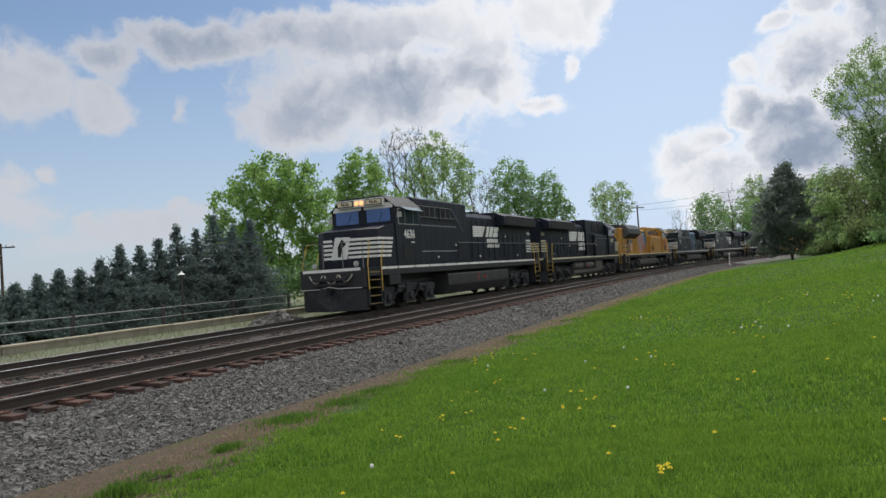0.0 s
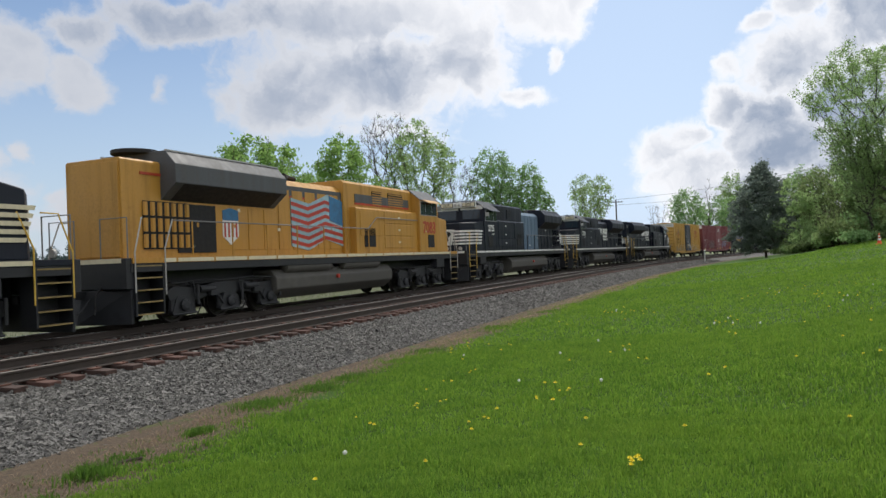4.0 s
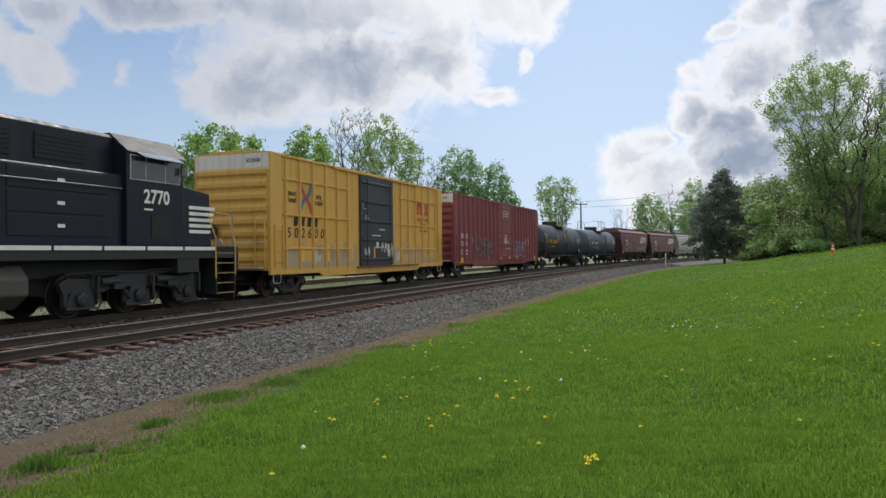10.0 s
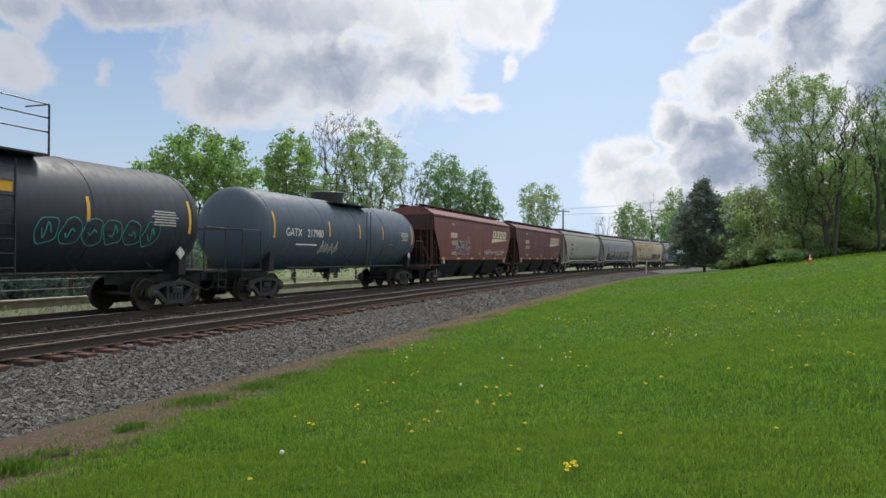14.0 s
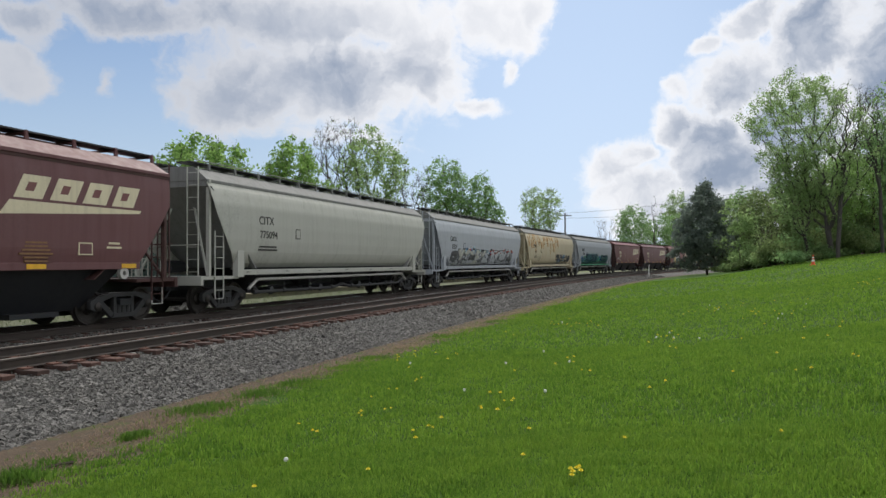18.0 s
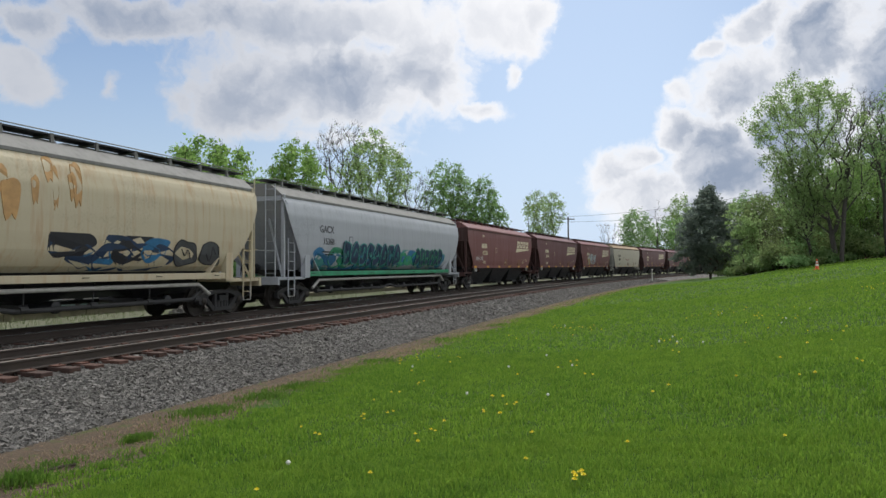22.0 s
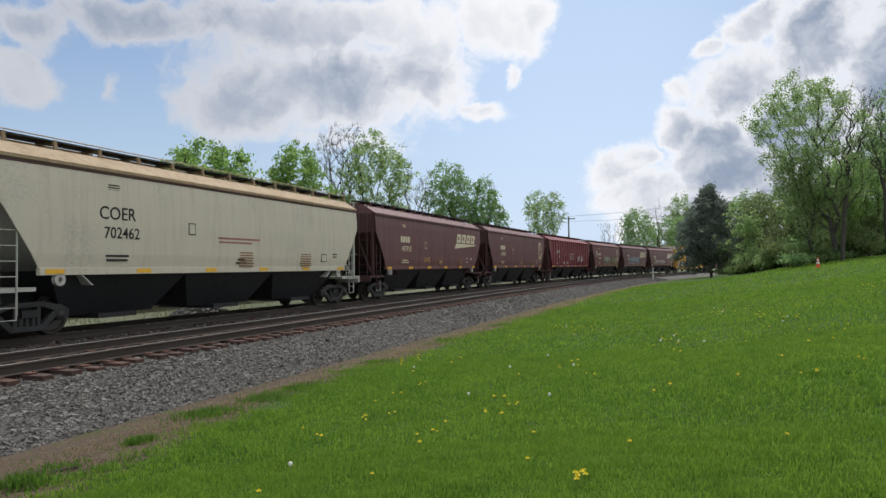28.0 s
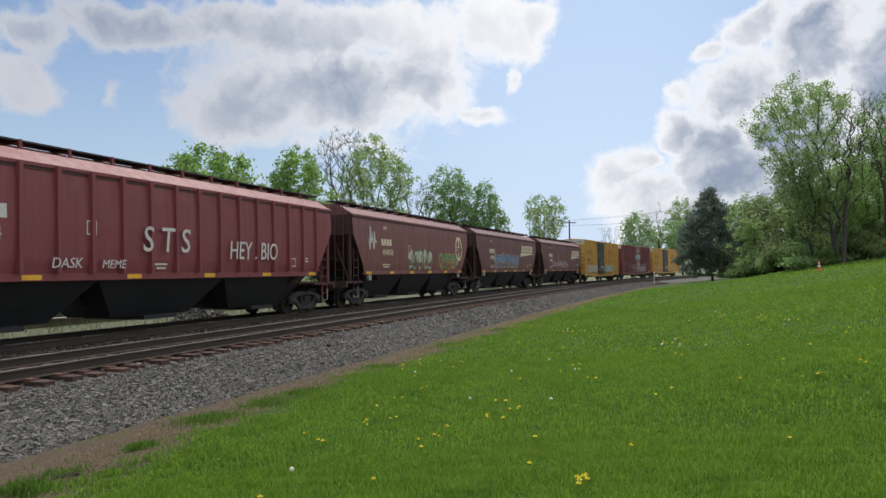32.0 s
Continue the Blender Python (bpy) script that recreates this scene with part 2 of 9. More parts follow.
M_BLACK = paint("black locomotive paint", (0.0050, 0.0085, 0.018), 0.42, grime=(0.022, 0.028, 0.038), wear=0.3, streak=0.5, fade=0.06, dents=0.06, spec=0.27)
M_BLACKROOF = paint("faded black roof", (0.03, 0.032, 0.035), 0.5, wear=0.3, streak=0.3)
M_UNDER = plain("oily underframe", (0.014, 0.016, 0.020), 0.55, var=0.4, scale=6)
M_TRUCK = plain("dusty truck casting", (0.034, 0.035, 0.037), 0.75, var=0.4, scale=7)
M_LOCOTRUCK = plain("oily black truck casting", (0.018, 0.020, 0.024), 0.6, var=0.4, scale=6)
M_TANKSIDE = plain("dusty fuel tank", (0.075, 0.072, 0.064), 0.7, var=0.3, scale=2.5)
M_WHEEL = plain("worn wheel steel", (0.05, 0.045, 0.042), 0.5, 0.6, var=0.35)
M_TREAD = plain("polished tread", (0.45, 0.45, 0.45), 0.25, 1.0, var=0.1)
M_WHITE = paint("dulled white lettering", (0.72, 0.73, 0.70), 0.5, wear=0.25, streak=0.25, fade=0.1)
M_CREAM = paint("yellowed reflector", (0.66, 0.60, 0.42), 0.5, wear=0.3, streak=0.3)
M_SAFETY = plain("yellow safety paint", (0.62, 0.40, 0.06), 0.5, var=0.2)
M_CABROOF = plain("dusty dark cab roof", (0.030, 0.033, 0.039), 0.6, var=0.2, scale=3)
M_GREYRAIL = plain("grey grab iron", (0.42, 0.42, 0.40), 0.5, var=0.2)
M_DULLRAIL = plain("dull grey handrail", (0.17, 0.175, 0.18), 0.6, var=0.2)
M_DARKRAIL = plain("black grab iron", (0.02, 0.02, 0.022), 0.45, var=0.2)
M_YELLOW = paint("locomotive yellow", (0.46, 0.235, 0.03), 0.45, grime=(0.10, 0.06, 0.02), wear=0.4, streak=0.55)
M_LOCOGREY = paint("locomotive grey", (0.065, 0.072, 0.08), 0.5)
M_REDLINE = plain("red band", (0.42, 0.05, 0.02), 0.5)
M_BLUEPANEL = paint("primer blue-grey doors", (0.10, 0.16, 0.23), 0.6, grime=(0.05, 0.06, 0.07), streak=0.6, fade=0.3)
M_BOXYELLOW = paint("boxcar yellow", (0.57, 0.335, 0.065), 0.6, grime=(0.22, 0.14, 0.05), wear=0.4, streak=0.45)
M_BOXMAROON = paint("boxcar maroon", (0.200, 0.044, 0.052), 0.5, grime=(0.11, 0.04, 0.040), wear=0.35, streak=0.3)
M_ENDWHITE = paint("white end band", (0.62, 0.61, 0.57), 0.6)
M_BLUEDOOR = paint("navy plug door", (0.02, 0.026, 0.04), 0.5)
M_TANKBLACK = paint("black tank", (0.015, 0.024, 0.040), 0.46, grime=(0.04, 0.045, 0.05), wear=0.3, streak=0.25)
M_TANKGREY = paint("blue-grey tank", (0.052, 0.086, 0.125), 0.5, grime=(0.07, 0.08, 0.09), wear=0.3, streak=0.35)
M_HOPRED = paint("hopper oxide red", (0.175, 0.066, 0.064), 0.52, grime=(0.100, 0.048, 0.046), wear=0.25, streak=0.22)
M_HOPRED2 = paint("hopper dull oxide", (0.135, 0.056, 0.060), 0.52, grime=(0.080, 0.044, 0.046), wear=0.25, streak=0.22)
# dark copy of the body red: shade of the recessed ends put into colour
M_HOPDARK = paint("hopper shaded end", (0.06, 0.024, 0.022), 0.7)
M_HOPGREY = paint("hopper light grey", (0.42, 0.43, 0.39), 0.6, grime=(0.22, 0.21, 0.18), streak=0.32)
M_HOPWHITE = paint("hopper pale blue-grey", (0.37, 0.40, 0.44), 0.6, grime=(0.18, 0.19, 0.20), streak=0.30)
M_HOPROOF = paint("dusty grey hopper roof", (0.20, 0.205, 0.20), 0.8, grime=(0.10, 0.10, 0.095), streak=0.5)
M_HOPBUFF = paint("hopper buff", (0.50, 0.45, 0.32), 0.6, grime=(0.36, 0.16, 0.05), streak=0.55)
M_HOPCREAM = paint("hopper cream", (0.56, 0.53, 0.43), 0.6, grime=(0.30, 0.26, 0.19), streak=0.35)
M_TAN = paint("dusty tan roof edge", (0.34, 0.25, 0.15), 0.7)
M_BUFFED = paint("buffed-out grey-brown patch", (0.36, 0.30, 0.19), 0.75, grime=(0.20, 0.16, 0.11), streak=0.6)
M_SPOUTLINE = plain("sky-blue spray paint", (0.20, 0.42, 0.66), 0.55, var=0.3, scale=3)
M_NAVY = plain("dark navy spray paint", (0.02, 0.045, 0.10), 0.6, var=0.35, scale=3)
M_RUSTWASH = plain("orange rust wash", (0.49, 0.30, 0.13), 0.75, var=0.25, scale=4)
M_SMOKE = plain("smoky grey spray paint", (0.17, 0.18, 0.20), 0.65, var=0.35, scale=2)
M_SPROSE = plain("dull rose spray paint", (0.34, 0.14, 0.11), 0.6, var=0.3, scale=3)
M_GLASS = plain("cab glass", (0.03, 0.045, 0.06), 0.05, var=0.1, bump=0.0)
# blue base colour stands in for sky reflected in the windshield
M_SKYGLASS = plain("windshield coloured with sky reflection", (0.05, 0.13, 0.36), 0.06, var=0.15, bump=0.0)
M_VENT = plain("black grille", (0.008, 0.008, 0.009), 0.7)
M_RUST = plain("rust", (0.20, 0.085, 0.03), 0.85, var=0.4)
M_FADEDSTENCIL = plain("faded yellow stencil", (0.24, 0.13, 0.06), 0.7, var=0.3)
M_ORANGE = plain("amber reflector", (0.78, 0.44, 0.03), 0.45, var=0.15)
M_TEAL = plain("teal spray paint", (0.05, 0.28, 0.26), 0.5, var=0.35, scale=3)
M_SPBLUE = plain("blue spray paint", (0.03, 0.16, 0.33), 0.5, var=0.35, scale=3)
M_SPGREEN = plain("green spray paint", (0.04, 0.30, 0.16), 0.5, var=0.4, scale=3)
M_SPBLACK = plain("black spray paint", (0.02, 0.022, 0.03), 0.55, var=0.3)
M_SPDUST = plain("thin dusty white spray paint", (0.36, 0.31, 0.31), 0.6, var=0.35, scale=3)
M_SPWHITE = plain("white spray paint", (0.60, 0.60, 0.58), 0.6, var=0.2)
M_SPRED = plain("red spray paint", (0.45, 0.05, 0.03), 0.55, var=0.25)
M_SPPALE = plain("pale blue spray paint", (0.32, 0.48, 0.55), 0.55, var=0.3, scale=3)


# ---- shapes ----
class Geo:
    """Vertices and faces of one part, gathered piece by piece."""

    def __init__(self):
        self.v, self.f = [], []

    def add(self, verts, faces):
        n = len(self.v)
        self.v += [tuple(p) for p in verts]
        self.f += [tuple(i + n for i in f) for f in faces]
        return self

    def box(self, x0, x1, y0, y1, z0, z1):
        v = [(x, y, z) for x in (x0, x1) for y in (y0, y1) for z in (z0, z1)]
        return self.add(v, [(0, 1, 3, 2), (4, 6, 7, 5), (0, 4, 5, 1), (2, 3, 7, 6), (0, 2, 6, 4), (1, 5, 7, 3)])

    def rod(self, a, b, r, n=6, r2=None):
        a, b = Vector(a), Vector(b)
        d = (b - a).normalized()
        u = d.orthogonal().normalized()
        w = d.cross(u)
        r2 = r if r2 is None else r2
        ring = [(math.cos(2 * math.pi * i / n), math.sin(2 * math.pi * i / n)) for i in range(n)]
        v = [a + (u * c + w * s) * r for c, s in ring] + [b + (u * c + w * s) * r2 for c, s in ring]
        f = [(i, (i + 1) % n, n + (i + 1) % n, n + i) for i in range(n)]
        return self.add(v, f + [tuple(range(n))[::-1], tuple(range(n, 2 * n))])

    def pipe(self, pts, r, n=6):
        """A bent round bar through the points, in one piece."""
        pts = [Vector(p) for p in pts]
        k = len(pts)
        v, u = [], None
        for i, p in enumerate(pts):
            d = (pts[min(i + 1, k - 1)] - pts[max(i - 1, 0)]).normalized()
            u = d.orthogonal().normalized() if u is None else (u - d * u.dot(d)).normalized()
            w = d.cross(u)
            v += [p + (u * math.cos(2 * math.pi * j / n) + w * math.sin(2 * math.pi * j / n)) * r for j in range(n)]
        f = [(i * n + j, i * n + (j + 1) % n, (i + 1) * n + (j + 1) % n, (i + 1) * n + j) for i in range(k - 1) for j in range(n)]
        return self.add(v, f + [tuple(range(n))[::-1], tuple(range((k - 1) * n, k * n))])

    def prism(self, profile, x0, x1, axis="x"):
        """A closed outline pushed along an axis. Outline pairs are (y, z) for x, (x, z) for y, (x, y) for z."""
        n = len(profile)
        put = {"x": lambda p, k: (k, p[0], p[1]), "y": lambda p, k: (p[0], k, p[1]), "z": lambda p, k: (p[0], p[1], k)}[axis]
        v = [put(p, x0) for p in profile] + [put(p, x1) for p in profile]
        f = [(i, (i + 1) % n, n + (i + 1) % n, n + i) for i in range(n)]
        return self.add(v, f + [tuple(range(n))[::-1], tuple(range(n, 2 * n))])

    def lathe(self, profile, n=20, axis="y", at=(0, 0, 0)):
        """(radius, along) pairs turned about an axis."""
        v = []
        for r, k in profile:
            for i in range(n):
                c, s = math.cos(2 * math.pi * i / n) * r, math.sin(2 * math.pi * i / n) * r
                p = {"y": (c, k, s), "x": (k, c, s), "z": (c, s, k)}[axis]
                v.append((p[0] + at[0], p[1] + at[1], p[2] + at[2]))
        f = []
        for j in range(len(profile) - 1):
            f += [(j * n + i, j * n + (i + 1) % n, (j + 1) * n + (i + 1) % n, (j + 1) * n + i) for i in range(n)]
        return self.add(v, f + [tuple(range(n))[::-1], tuple(range((len(profile) - 1) * n, len(profile) * n))])

    def sheet(self, rows):
        """A skin through rows of points."""
        k = len(rows[0])
        return self.add([p for r in rows for p in r],
                        [(j * k + i, j * k + i + 1, (j + 1) * k + i + 1, (j + 1) * k + i) for j in range(len(rows) - 1) for i in range(k - 1)])


def mesh_from(geo, name, material, bevel=0.0, smooth=False):
    me = bpy.data.meshes.new(name)
    me.from_pydata([tuple(p) for p in geo.v], [], geo.f)
    bm = bmesh.new()
    bm.from_mesh(me)
    bmesh.ops.recalc_face_normals(bm, faces=bm.faces)
    if bevel:
        edges = [e for e in bm.edges if len(e.link_faces) == 2 and e.calc_face_angle(0) > 0.6]
        bmesh.ops.bevel(bm, geom=edges, offset=bevel, segments=2, profile=0.5, affect="EDGES", clamp_overlap=True)
    bm.to_mesh(me)
    bm.free()
    if smooth:
        me.polygons.foreach_set("use_smooth", [True] * len(me.polygons))
        me.set_sharp_from_angle(angle=radians(38))
    me.materials.append(material)
    return me


def part(name, geo, material, parent=None, label="", bevel=0.0, smooth=False, at=None):
    """One mesh object under a thing or a part (or a thing by itself)."""
    ob = new(name, geo if isinstance(geo, bpy.types.Mesh) else mesh_from(geo, name, material, bevel, smooth))
    if parent:
        ob.parent = parent
    if at is not None:
        ob.matrix_basis = at
    return tagged(ob, label)


def thing(name, label, category, group="", kind="", at=None):
    ob = new(name)
    ob.empty_display_size = 0.2
    if at is not None:
        ob.matrix_basis = at
    return tagged(ob, label, category, group, kind)


def array_mesh(name, verts, faces, material, smooth=False):
    """A large mesh from arrays: verts (n, 3), faces (m, 3) or (m, 4)."""
    me = bpy.data.meshes.new(name)
    k = faces.shape[1]
    me.vertices.add(len(verts))
    me.vertices.foreach_set("co", np.ascontiguousarray(verts, dtype=np.float32).ravel())
    me.loops.add(faces.size)
    me.loops.foreach_set("vertex_index", np.ascontiguousarray(faces, dtype=np.int32).ravel())
    me.polygons.add(len(faces))
    me.polygons.foreach_set("loop_start", np.arange(0, faces.size, k, dtype=np.int32))
    me.polygons.foreach_set("use_smooth", np.full(len(faces), smooth, dtype=bool))
    me.update(calc_edges=True)
    me.validate()
    me.materials.append(material)
    return me


# ---- the line of the railway ----
# s runs along the near track, to the right and away; e across it, positive beyond the tracks
S0, Y0, TH0, K0, K1, APART = 0.0, 33.853, 1.22659, -0.000915, -2.042e-5, 3.971
LINE_S = np.arange(-520.0, 640.0, 1.0)
_k = K0 + K1 * np.clip(LINE_S, -40, 135)
_th = np.cumsum(_k)
_i0 = int(np.argmin(np.abs(LINE_S)))
LINE_T = _th - _th[_i0] + TH0
LINE_X, LINE_Y = np.cumsum(np.cos(LINE_T)), np.cumsum(np.sin(LINE_T))
LINE_X, LINE_Y = LINE_X - LINE_X[_i0], LINE_Y - LINE_Y[_i0] + Y0


def along(s, e=0.0):
    """World x, y and heading at s along the line and e across it (numbers or arrays)."""
    x, y, t = np.interp(s, LINE_S, LINE_X), np.interp(s, LINE_S, LINE_Y), np.interp(s, LINE_S, LINE_T)
    return x - e * np.sin(t), y + e * np.cos(t), t


def across(x, y):
    """s and e of world places (arrays)."""
    x, y = np.atleast_1d(x), np.atleast_1d(y)
    s, e = np.empty(len(x)), np.empty(len(x))
    for a in range(0, len(x), 4000):
        dx, dy = x[a:a + 4000, None] - LINE_X[None, ::4], y[a:a + 4000, None] - LINE_Y[None, ::4]
        i = np.argmin(dx * dx + dy * dy, axis=1) * 4
        px, py, t = x[a:a + 4000] - LINE_X[i], y[a:a + 4000] - LINE_Y[i], LINE_T[i]
        s[a:a + 4000] = LINE_S[i] + px * np.cos(t) + py * np.sin(t)
        e[a:a + 4000] = -px * np.sin(t) + py * np.cos(t)
    return s, e


PROFILE_E = [-400, -120, -60, -45, -30, -25, -19, -15, -11, -7, -4.7, -4.0, 5.4, 6.6, 7.6, 9.0, 12, 30, 60, 400]
PROFILE_Z = [9.0, 6.0, 3.9, 3.2, 2.45, 2.0, 1.2, 0.5, -0.05, -0.38, -0.58, -0.64, -0.55, -0.22, -0.10, 0.05, -0.1, -0.6, -0.9, -2.0]


def ground_z(x, y):
    s, e = across(x, y)
    z = np.interp(e, PROFILE_E, PROFILE_Z)
    soft = np.clip((np.abs(e - 1.5) - 6.5) / 4, 0, 1)
    return z + soft * (0.05 * np.sin(x * 0.7 + 1.3) * np.sin(y * 0.53) + 0.09 * np.sin(x * 0.21 + 0.4) * np.sin(y * 0.17 + 2.0))


def at_az(az, depth):
    """World x, y at a bearing (degrees right of ahead) and a depth ahead."""
    return math.tan(radians(az)) * depth, depth


def floor_at(x, y):
    return float(ground_z(np.array([x]), np.array([y]))[0])


# ---- ground: one sheet to the horizon ----
def ground_material():
    m = Nodes("lawn and verge", 0.9)
    big, mid, tiny = m.noise(0.14, 4), m.noise(1.1, 5, 0.65), m.noise(26, 4, 0.7)
    g = m.mix(m.span(mid, 0.3, 0.7), (0.034, 0.082, 0.010), (0.062, 0.120, 0.017))
    g = m.mix(m.span(big, 0.35, 0.68, 0, 0.7), g, (0.068, 0.126, 0.017))
    g = m.mix(m.span(tiny, 0.35, 0.7, 0, 0.55), g, (0.035, 0.085, 0.012))
    dead = m.mix(m.span(tiny, 0.3, 0.7), (0.150, 0.115, 0.082), (0.060, 0.047, 0.036))
    dead = m.mix(m.span(m.noise(2.2, 5, 0.7), 0.56, 0.64, 0, 0.75), dead, (0.075, 0.110, 0.030))
    pale = m.mix(m.span(tiny, 0.3, 0.7), (0.20, 0.205, 0.155), (0.13, 0.15, 0.09))
    far = m.mix(m.span(mid, 0.3, 0.7), (0.13, 0.17, 0.07), (0.20, 0.21, 0.13))
    e = m.t.nodes.new("ShaderNodeAttribute")
    e.attribute_name = "across"
    edge = m.math("ADD", e.outputs["Fac"], m.math("MULTIPLY", m.math("SUBTRACT", mid, 0.5), 1.9))
    col = m.mix(m.span(edge, -5.15, -4.85), g, dead)
    col = m.mix(m.span(edge, 4.0, 5.0), col, pale)
    col = m.mix(m.span(edge, 8.5, 10.0), col, far)
    m.color(col)
    m.bump(m.math("ADD", tiny, mid), 0.7, 0.05)
    m.b.inputs["Specular IOR Level"].default_value = 0.15
    return m.mat


def grow(a, b, first, ratio):
    out, step = [a], first
    while abs(out[-1]) < abs(b):
        out.append(out[-1] + math.copysign(step, b))
        step *= ratio
    return out


gx = np.array(sorted(set(grow(-36, -2600, 0.8, 1.16) + list(np.arange(-36, 62, 0.55)) + grow(62, 2600, 0.8, 1.16))))
gy = np.array(sorted(set(grow(-12, -2600, 0.8, 1.18) + list(np.arange(-12, 125, 0.55)) + grow(125, 2600, 0.8, 1.16))))
GX, GY = np.meshgrid(gx, gy)
gs, ge = across(GX.ravel(), GY.ravel())
GZ = ground_z(GX.ravel(), GY.ravel())
ia = np.arange(len(gy) - 1)[:, None] * len(gx) + np.arange(len(gx) - 1)[None, :]
quads = np.stack([ia, ia + 1, ia + 1 + len(gx), ia + len(gx)], -1).reshape(-1, 4)
ground_me = array_mesh("ground", np.stack([GX.ravel(), GY.ravel(), GZ], 1), quads, ground_material(), True)
ground_me.attributes.new("across", "FLOAT", "POINT").data.foreach_set("value", (ge + 0.95 * np.clip((-22.5 - gs) / 4.8, 0, 1.4) * (ge > -8.5) * (ge < -3)).astype(np.float32))
ground = tagged(new("ground", ground_me), "mown green lawn sloping up from the railway verge", "lawn", kind="structure")


# ---- ballast, ties and rails ----
def ballast_material():
    m = Nodes("crushed stone", 0.85)
    r = m.island()
    n, f, big = m.noise(30, 4, 0.7), m.noise(120, 2), m.noise(0.5, 3)
    c = m.mix(r, (0.026, 0.026, 0.025), (0.250, 0.244, 0.228))
    c = m.mix(m.span(n, 0.35, 0.65, 0, 0.4), c, (0.125, 0.120, 0.112))
    m.color(m.mix(m.span(big, 0.4, 0.65, 0, 0.4), c, (0.098, 0.092, 0.080)))
    m.bump(m.math("ADD", n, f), 0.6, 0.02)
    return m.mat


def bed_material():
    m = Nodes("packed ballast", 0.9)
    n, f, big = m.noise(17, 5, 0.75), m.noise(60, 3, 0.7), m.noise(0.6, 4)
    c = m.mix(m.span(n, 0.3, 0.7), (0.035, 0.034, 0.033), (0.17, 0.167, 0.16))
    m.color(m.mix(m.span(big, 0.35, 0.65, 0, 0.5), c, (0.085, 0.076, 0.068)))
    m.bump(m.math("ADD", n, f), 0.9, 0.05)
    return m.mat


M_STONE, M_BED = ballast_material(), bed_material()
BED_E = [-3.72, -3.35, -2.6, -1.75, -1.30, -1.05, 1.45, 2.0, 2.5, 5.45, 5.9, 6.7]
BED_Z = [-0.67, -0.60, -0.48, -0.35, -0.285, -0.245, -0.212, -0.225, -0.215, -0.20, -0.34, -0.48]
bs = np.concatenate([np.arange(-70, 130, 0.6), np.arange(130, 600, 4.0)])
bs = np.concatenate([np.arange(-500, -70, 6.0), bs])
be = np.interp(np.linspace(0, 11, 67), np.arange(12), BED_E)
SS2, EE2 = np.meshgrid(bs, be, indexing="ij")
bx, by, _t = along(SS2.ravel(), EE2.ravel())
rng = np.random.default_rng(5)
bz = np.interp(EE2.ravel(), BED_E, BED_Z) + rng.normal(0, 0.012, bx.shape) - 0.012
ia = np.arange(len(bs) - 1)[:, None] * len(be) + np.arange(len(be) - 1)[None, :]
tagged(new("ballast_bed", array_mesh("ballast_bed", np.stack([bx, by, bz], 1),
       np.stack([ia, ia + len(be), ia + len(be) + 1, ia + 1], -1).reshape(-1, 4), M_BED)),
       "grey crushed-stone ballast under both tracks", "ballast", kind="structure")


def stone_mesh(name, x, y, z, size, seed):
    """Loose angular stones at the given places, in one mesh."""
    r = np.random.default_rng(seed)
    count = len(x)
    cube = np.array([(a, b, c) for a in (-1, 1) for b in (-1, 1) for c in (-1, 1)], float)
    k = size * r.lognormal(0, 0.35, (count, 1, 1)) * 0.5
    v = cube[None] * (0.45 + 0.75 * r.random((count, 8, 3))) * k * np.array([1.15, 0.95, 0.7])
    a = r.uniform(0, 2 * np.pi, count)
    tilt = r.normal(0, 0.5, count)
    ca, sa, ct, st = np.cos(a)[:, None], np.sin(a)[:, None], np.cos(tilt)[:, None], np.sin(tilt)[:, None]
    vx, vz = v[..., 0] * ct - v[..., 2] * st, v[..., 0] * st + v[..., 2] * ct
    v = np.stack([vx * ca - v[..., 1] * sa + x[:, None], vx * sa + v[..., 1] * ca + y[:, None], vz + (z + size * 0.10)[:, None]], -1)
    face = np.array([(0, 1, 3, 2), (4, 6, 7, 5), (0, 4, 5, 1), (2, 3, 7, 6), (0, 2, 6, 4), (1, 5, 7, 3)])
    f = (face[None] + (np.arange(count) * 8)[:, None, None]).reshape(-1, 4)
    return array_mesh(name, v.reshape(-1, 3), f, M_STONE)


def stones(name, count, s0, s1, e0, e1, size, seed, label):
    r = np.random.default_rng(seed)
    s, e = r.uniform(s0, s1, count), r.uniform(e0, e1, count)
    x, y, _ = along(s, e)
    return tagged(new(name, stone_mesh(name, x, y, np.interp(e, BED_E, BED_Z), size, seed)), label, "ballast stones", kind="stuff")


stones("ballast_stones", 84000, -30, -6, -3.62, -1.30, 0.038, 11, "loose grey angular ballast stones on the shoulder")
stones("ballast_stones", 44000, -6, 74, -3.6, -1.30, 0.058, 12, "loose grey angular ballast stones on the shoulder")
stones("ballast_stones", 34000, -30, 6, -3.95, -3.1, 0.026, 14, "fine dark ballast chippings along the shoulder's foot")
stones("ballast_stones", 26000, -34, 30, -1.42, 5.6, 0.045, 13, "loose grey ballast stones between the ties")


def tie_material():
    m = Nodes("weathered creosoted tie", 0.9)
    r = m.each()
    g = m.noise(3, 6, 0.7, stretch=(1, 14, 14))
    c = m.mix(r, (0.036, 0.028, 0.026), (0.090, 0.045, 0.035))
    m.color(m.mix(m.span(g, 0.35, 0.7, 0, 0.75), c, (0.115, 0.058, 0.042)))
    m.bump(g, 0.6, 0.02)
    return m.mat


